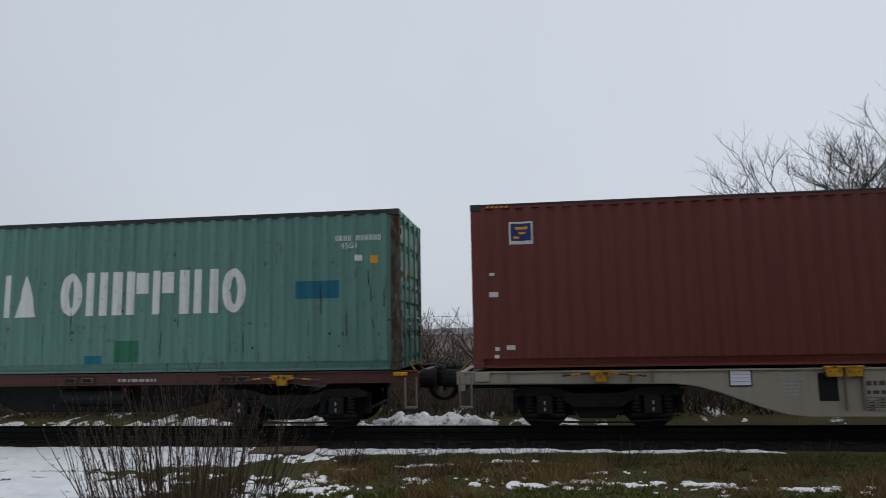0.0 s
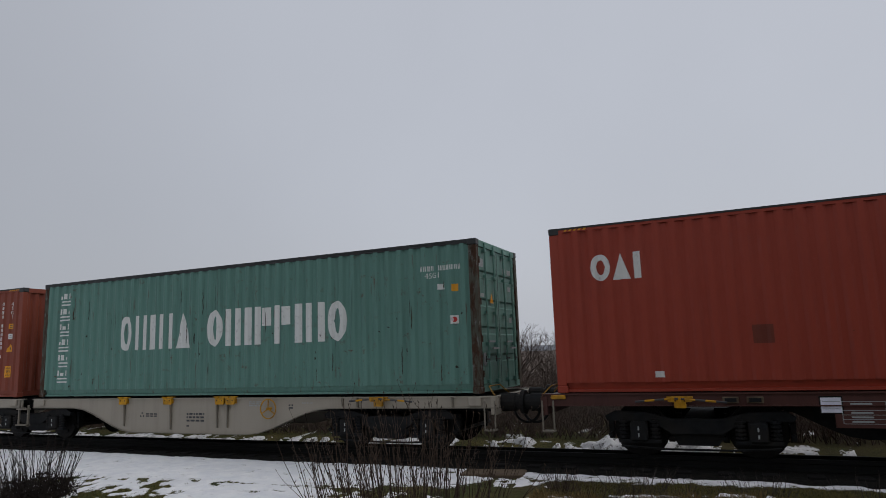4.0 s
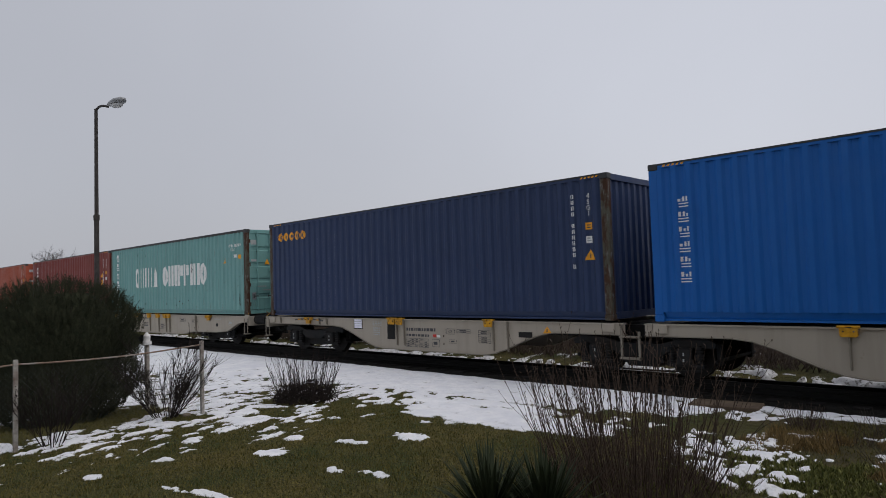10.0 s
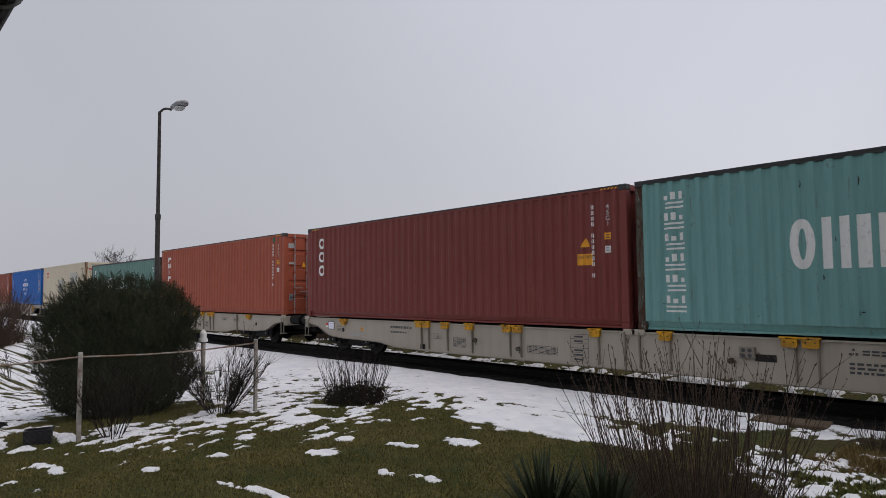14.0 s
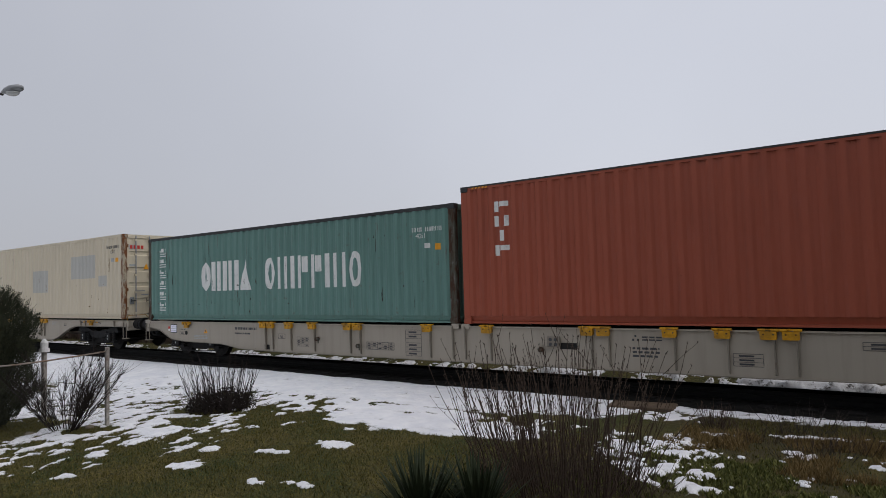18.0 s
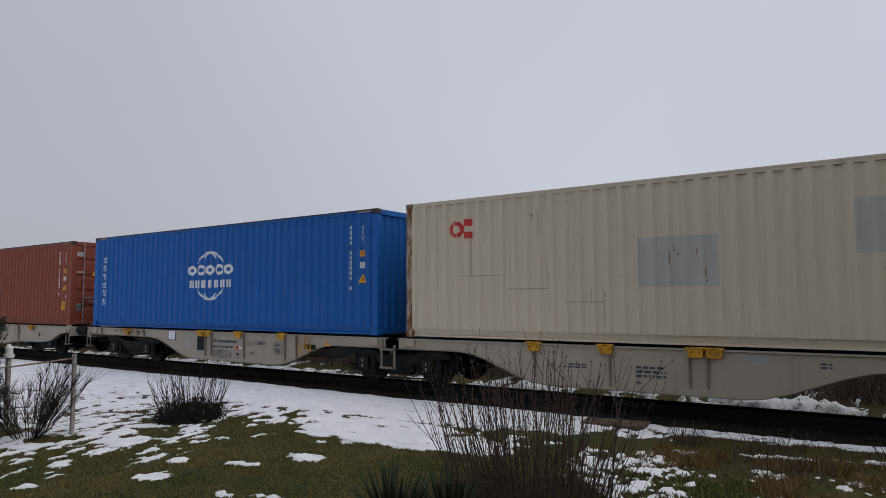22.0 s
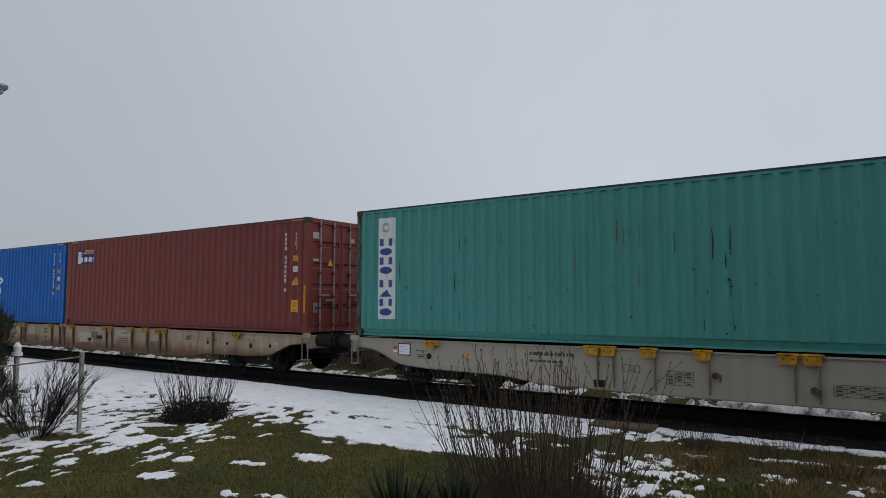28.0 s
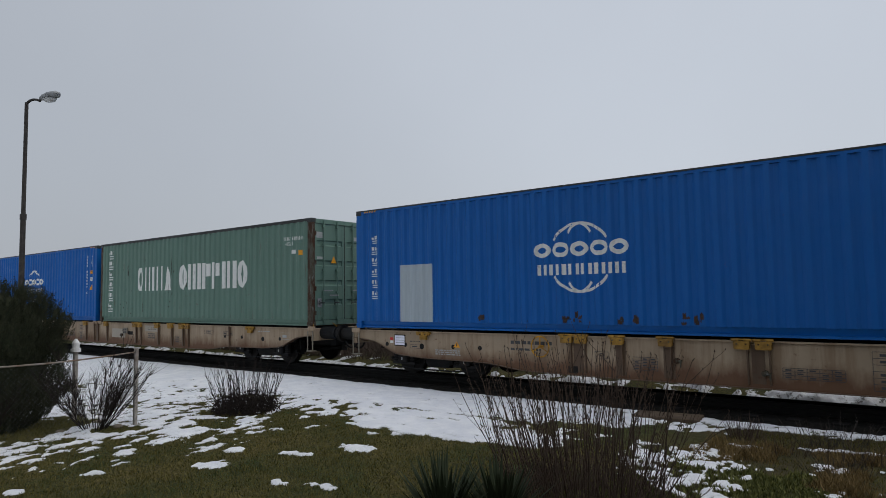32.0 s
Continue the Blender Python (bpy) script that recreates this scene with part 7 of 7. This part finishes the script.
def leased(i, label, paint, doors, post=None, code="45G1", **k):
    ob = put(make_container(label, paint, HIGH, post or paint, doors, 0), i)
    high_marks(ob, HIGH)
    stickers_right(ob, HIGH, code=code, **k)
    return ob


c = put(make_container("dark red-brown corrugated container with a small blue badge", RED_DARK, HIGH, RED_DARK, "right", 0), 0)
high_marks(c, HIGH)
patch(c, -5.42, -5.00, 2.16, 2.56, PRINT_WHITE, "badge_edge")
bm = bmesh.new()
decal_rect(bm, -5.39, -5.03, 2.22, 2.53, 0.006)
part("badge", bm, PRINT_BLUE, c)
bm = bmesh.new()
decal_rect(bm, -5.31, -5.09, 2.42, 2.47, 0.009)
decal_rect(bm, -5.34, -5.24, 2.26, 2.30, 0.009)
decal_rect(bm, -5.25, -5.13, 2.34, 2.38, 0.009)
part("badge_shape", bm, PRINT_AMBER, c)
for x, z, w, hh in ((-5.79, 1.50, 0.09, 0.05), (-5.80, 1.12, 0.16, 0.09), (-5.72, 0.19, 0.08, 0.06), (-5.73, 0.06, 0.08, 0.06), (-5.52, 0.20, 0.15, 0.08)):
    patch(c, x, x + w, z + 0.12, z + hh + 0.12, PRINT_WHITE, "sticker")

c = green(1, "worn sea-green corrugated container with rust runs and touch-up squares", GREEN_A, HIGH, "right")
patch(c, 4.16, 4.98, 1.30, 1.62, PATCH_TEAL)
patch(c, 0.65, 1.14, 0.20, 0.60, PATCH_GREEN)
patch(c, 0.05, 0.40, 0.18, 0.33, PATCH_TEAL)

c = leased(2, "bright orange-red corrugated container with a ribbed front wall", RED_BRIGHT, "left")
glyph(c, -5.39, 0.34, 1.90, 0.46, 0.10, "ring")
glyph(c, -5.02, 0.30, 1.90, 0.46, 0.10, "wedge")
glyph(c, -4.66, 0.12, 1.90, 0.46, 0.10, "bar")
patch(c, -2.93, -2.63, 0.74, 1.03, PATCH_RUST)
patch(c, -0.14, 0.15, 0.52, 0.81, PATCH_RUST)
patch(c, 3.7, 4.6, 0.19, 0.56, PATCH_RUST)
patch(c, -4.45, -4.3, 0.24, 0.34, PRINT_WHITE, "sticker")

c = green(3, "weathered sea-green corrugated container with dark rust runs", GREEN_A, HIGH, "right")
bm = bmesh.new()
decal_rect(bm, 5.52, 5.68, 1.30, 1.46, 0.007)
s_ = part("placard", bm, PRINT_WHITE, c)
bm = bmesh.new()
decal_arc(bm, 5.60, 1.38, 0.025, 0.025, 0, 360, 0.05, 12, 0.010)
part("placard_dot", bm, PRINT_RED, s_)

c = leased(4, "brown-red corrugated container with a white name written downwards", RED_BROWN, "left")
name_column(c, HIGH, 6, -5.31, HIGH - 0.37, 0.34, 0.21, 0.265)
patch(c, -5.85, -5.72, 0.50, 0.68, PRINT_WHITE, "sticker")
patch(c, -5.83, -5.72, 0.68, 0.84, PRINT_GREEN, "sticker")

c = leased(5, "bright blue corrugated container with a white globe emblem", BLUE_A, "right", amber_low=False)
globe_mark(c, HIGH)

c = leased(6, "dark navy corrugated container with a small amber name", BLUE_B, "left", POST_RUST, amber_low=False)
for i in range(5):
    bm = bmesh.new()
    decal_arc(bm, -5.46 + i * 0.295, HIGH - 0.45, 0.10, 0.10, 0, 360, 0.075, 16)
    part("letter_block", bm, PRINT_AMBER, c)

c = green(7, "pale sea-green corrugated container with shuttered doors", GREEN_B, HIGH, "right")
bm = bmesh.new()
decal_tri(bm, 4.62, HIGH - 1.10, 0.22, 0.20)
part("warning_triangle", bm, PRINT_AMBER, c)

c = leased(8, "wine-red corrugated container with a white name written downwards", RED_WINE, "left", amber_low=False, warn=False)
name_column(c, HIGH, 3, -5.40, HIGH - 0.36, 0.28, 0.34, 0.44)
bm = bmesh.new()
decal_tri(bm, 5.09, HIGH - 1.22, 0.24, 0.20)
part("warning_triangle", bm, PRINT_AMBER, c)
bm = bmesh.new()
decal_rect(bm, 4.86, 5.28, HIGH - 1.60, HIGH - 1.36, 0.006)
s_ = part("caution_sticker", bm, PRINT_AMBER, c)
part("caution_word", written("CAUTION", 0.092, 5.07, HIGH - 1.46, upright=False, off=0.012), PRINT_DARK, s_)

c = leased(9, "faded brick-orange corrugated container with a half-worn white name", RED_ORANGE, "right", amber_low=False, warn=False)
name_column(c, HIGH, 4, -5.28, HIGH - 0.38, 0.33, 0.22, 0.30)
patch(c, 5.29, 5.37, HIGH - 0.28, HIGH - 0.12, PATCH_GREEN)

c = green(10, "low sea-green corrugated container with chalky white lettering", GREEN_E, LOW, "left")

c = put(make_container("stained cream corrugated container with grey touch-up squares", CREAM, HIGH, rusty_post("rusty_cream_post", (0.40, 0.35, 0.26), (0.16, 0.065, 0.026)), "right", 0), 11)
bm = bmesh.new()
decal_arc(bm, -4.79, 2.26, 0.13, 0.13, 0, 360, 0.09, 24)
decal_rect(bm, -4.66, -4.58, 2.18, 2.34)
decal_rect(bm, -4.60, -4.40, 2.32, 2.46)
decal_rect(bm, -4.60, -4.40, 2.06, 2.20)
part("painted_emblem", bm, PRINT_RED, c, "red painted emblem")
patch(c, -0.97, 0.38, 1.0, 1.86, PATCH_DOVE)
patch(c, 2.30, 4.05, 1.45, 2.28, PATCH_DOVE)
patch(c, 4.29, 4.95, 1.14, 1.52, PATCH_DOVE)
bm = bmesh.new()
code_row(bm, 4.88, HIGH - 0.46, 12, skip=(4, 11), h=0.10, w=0.055, step=0.075)
tagged(part("number_mark", bm, PRINT_DARK, c), kind="stuff")
part("type_code", written("45G1", 0.15, 5.36, HIGH - 0.63, upright=False), PRINT_DARK, c)
patch(c, 5.26, 5.38, HIGH - 0.92, HIGH - 0.79, PRINT_GREY, "class_plate")
patch(c, 5.55, 5.67, HIGH - 0.93, HIGH - 0.79, PRINT_AMBER, "height_sticker")
rust_runs(c, HIGH, 111, 18, RUN_BROWN)
TAPE = painted("old_tape_mark", (0.36, 0.325, 0.235), 0.4, 0.3)
for x0, x1, z0, z1 in ((-4.69, -3.72, 1.27, 1.29), (-4.45, -4.43, 1.30, 2.05), (-3.61, -2.71, 0.99, 1.01), (-2.72, -2.70, 1.01, 1.3), (-2.36, -1.58, 0.73, 0.75), (-1.60, -1.58, 0.30, 0.95), (-1.85, -1.83, 0.75, 0.95), (-2.9, -2.88, 2.0, 2.5)):
    patch(c, x0, x1, z0, z1, TAPE, "scratch")
for i in range(4):
    bm = bmesh.new()
    y = -0.98 + i * 0.13
    end_y(bm, HX - 0.022, y, y + 0.09, HIGH - 0.50, HIGH - 0.38)
    part("letter_block", bm, PRINT_RED, c)

c = leased(12, "bright blue corrugated container with a ribbed front wall and globe emblem", BLUE_A, "left", amber_low=False)
globe_mark(c, HIGH, 0.0, 1.50)

c = leased(13, "brown-red corrugated container with barred doors and white name", RED_BROWN, "right")
name_column(c, HIGH, 6, -5.31, HIGH - 0.37, 0.34, 0.21, 0.265)
patch(c, 5.66, 5.80, 0.92, 1.04, PRINT_WHITE, "sticker")

c = put(make_container("emerald-green corrugated container with a tall white name panel", GREEN_D, HIGH, rusty_post("rusty_green_post", (0.06, 0.13, 0.10)), "left", 0), 14)
patch(c, -5.46, -4.96, 0.39, 2.68, PRINT_WHITE, "name_panel")
for i in range(8):
    glyph(c, -5.39, 0.36, 2.04 - i * 0.212 - (0.09 if i > 3 else 0.0), 0.165, 0.10, "ring" if i in (1, 3, 7) else "wedge" if i == 5 else "bars", PANEL_BLUE)
bm = bmesh.new()
decal_arc(bm, -5.22, 2.46, 0.09, 0.09, 0, 360, 0.05, 16, 0.008)
part("emblem", bm, PRINT_GREY, c)
bm = bmesh.new()
code_column(bm, 5.28, HIGH - 0.40, 13)
tagged(part("number_column", bm, PRINT_WHITE, c), kind="stuff")
rust_runs(c, HIGH, 114, 34)
rust_runs(c, HIGH, 214, 26, RUN_BROWN)
bm = bmesh.new()
decal_tri(bm, 5.62, 1.05, 0.24, 0.22)
part("warning_triangle", bm, PRINT_AMBER, c)

c = leased(15, "deep red corrugated container with a blue and yellow name badge", RED_WINE, "right")
bm = bmesh.new()
decal_rect(bm, -5.39, -4.25, 2.06, 2.58, 0.005)
s_ = part("name_badge", bm, PRINT_BLUE, c)
for i in range(3):
    bm = bmesh.new()
    decal_rect(bm, -5.05 + i * 0.05, -4.29, 2.42 + i * 0.05, 2.45 + i * 0.05, 0.009)
    part("badge_beam", bm, PRINT_AMBER, s_)
bm = bmesh.new()
decal_rect(bm, -5.33, -5.20, 2.08, 2.50, 0.009)
part("badge_tower", bm, PRINT_WHITE, s_)
for i in range(6):
    bm = bmesh.new()
    decal_rect(bm, -5.12 + i * 0.14, -5.12 + i * 0.14 + 0.10, 2.14, 2.30, 0.009)
    part("letter_block", bm, PRINT_WHITE, s_)
part("edge_marker", made_box(HX - 0.12, HX - 0.05, -HY - 0.008, -HY - 0.003, 0.5, 1.2), YELLOW, c)

c = leased(16, "bright blue corrugated container with a pale bare panel and scuffs", BLUE_A, "right", amber_low=False)
globe_mark(c, HIGH)
patch(c, -4.67, -3.66, 0.17, 1.49, PATCH_WHITE, "bare_panel")
rng = random.Random(61)
for x in (-0.40, -0.12, 0.72, 0.98, 1.9, 2.15, -2.4):
    bm = bmesh.new()
    for k in range(5):
        xa, za = x + rng.uniform(-0.05, 0.10), rng.uniform(0.18, 0.30)
        decal_spans(bm, xa, xa + rng.uniform(0.03, 0.09), lambda q, za=za, d=rng.uniform(0.03, 0.12): [(za + 0.012 * math.sin(q * 190), za + d + 0.016 * math.sin(q * 140 + 1))], 0.003 + 0.0007 * k, 0.012)
    part("rust_patch", bm, RUST_FLAKE, c)

c = green(17, "greyish-green corrugated container with worn white lettering", GREEN_C, HIGH, "right")
c = leased(18, "bright blue corrugated container with a white globe emblem", BLUE_A, "left", amber_low=False)
globe_mark(c, HIGH)


def put_wagon(ob, i):
    TRAIN.append((ob, LEFT_X[i], SIDE_Y + HY, 0.0))


put_wagon(make_articulated("pale grey fish-bellied container wagon on black bogies", 0.86, WAGON_GREY, only_right=True), 0)
put_wagon(make_flat_pair("dark brown articulated flat wagon with yellow levers", gap_of(1)), 2)
for i in (3, 5, 11):
    w = make_articulated("pale grey fish-bellied articulated container wagon", gap_of(i), WAGON_GREY, wheel=i != 11)
    if i == 11:
        hand_wheel(w, 9.97, 0.86)
        lock(w, 7.44)
        rib(w, 7.63, 0.45, 1.12, WAGON_GREY)
    put_wagon(w, i + 1)
for i in (7, 9, 13, 15, 17):
    put_wagon(make_long_wagon("long stained container wagon with ribbed sills" if i > 14 else "long pale grey container wagon with ribbed sills", gap_of(i), WAGON_DIRTY if i > 14 else WAGON_GREY), i + 1)


def rolled(t):
    for (t0, s0), (t1, s1) in zip(ROLLED, ROLLED[1:]):
        if t <= t1:
            return s0 + (s1 - s0) * (t - t0) / (t1 - t0)
    return ROLLED[-1][1]


def motions():
    for ob, x, y, z in TRAIN:
        walk(ob, [(t, pose(x + s, y, z)) for t, s in ROLLED])
    ticks = [i / 10 for i in range(321)]
    way = [math.degrees(rolled(t) / 0.46) for t in ticks]
    for w, x in ROLLING:
        walk(w, [(t, pose(x, 0, AXLE_Z, 0, a, 0)) for t, a in zip(ticks, way)])


motions()
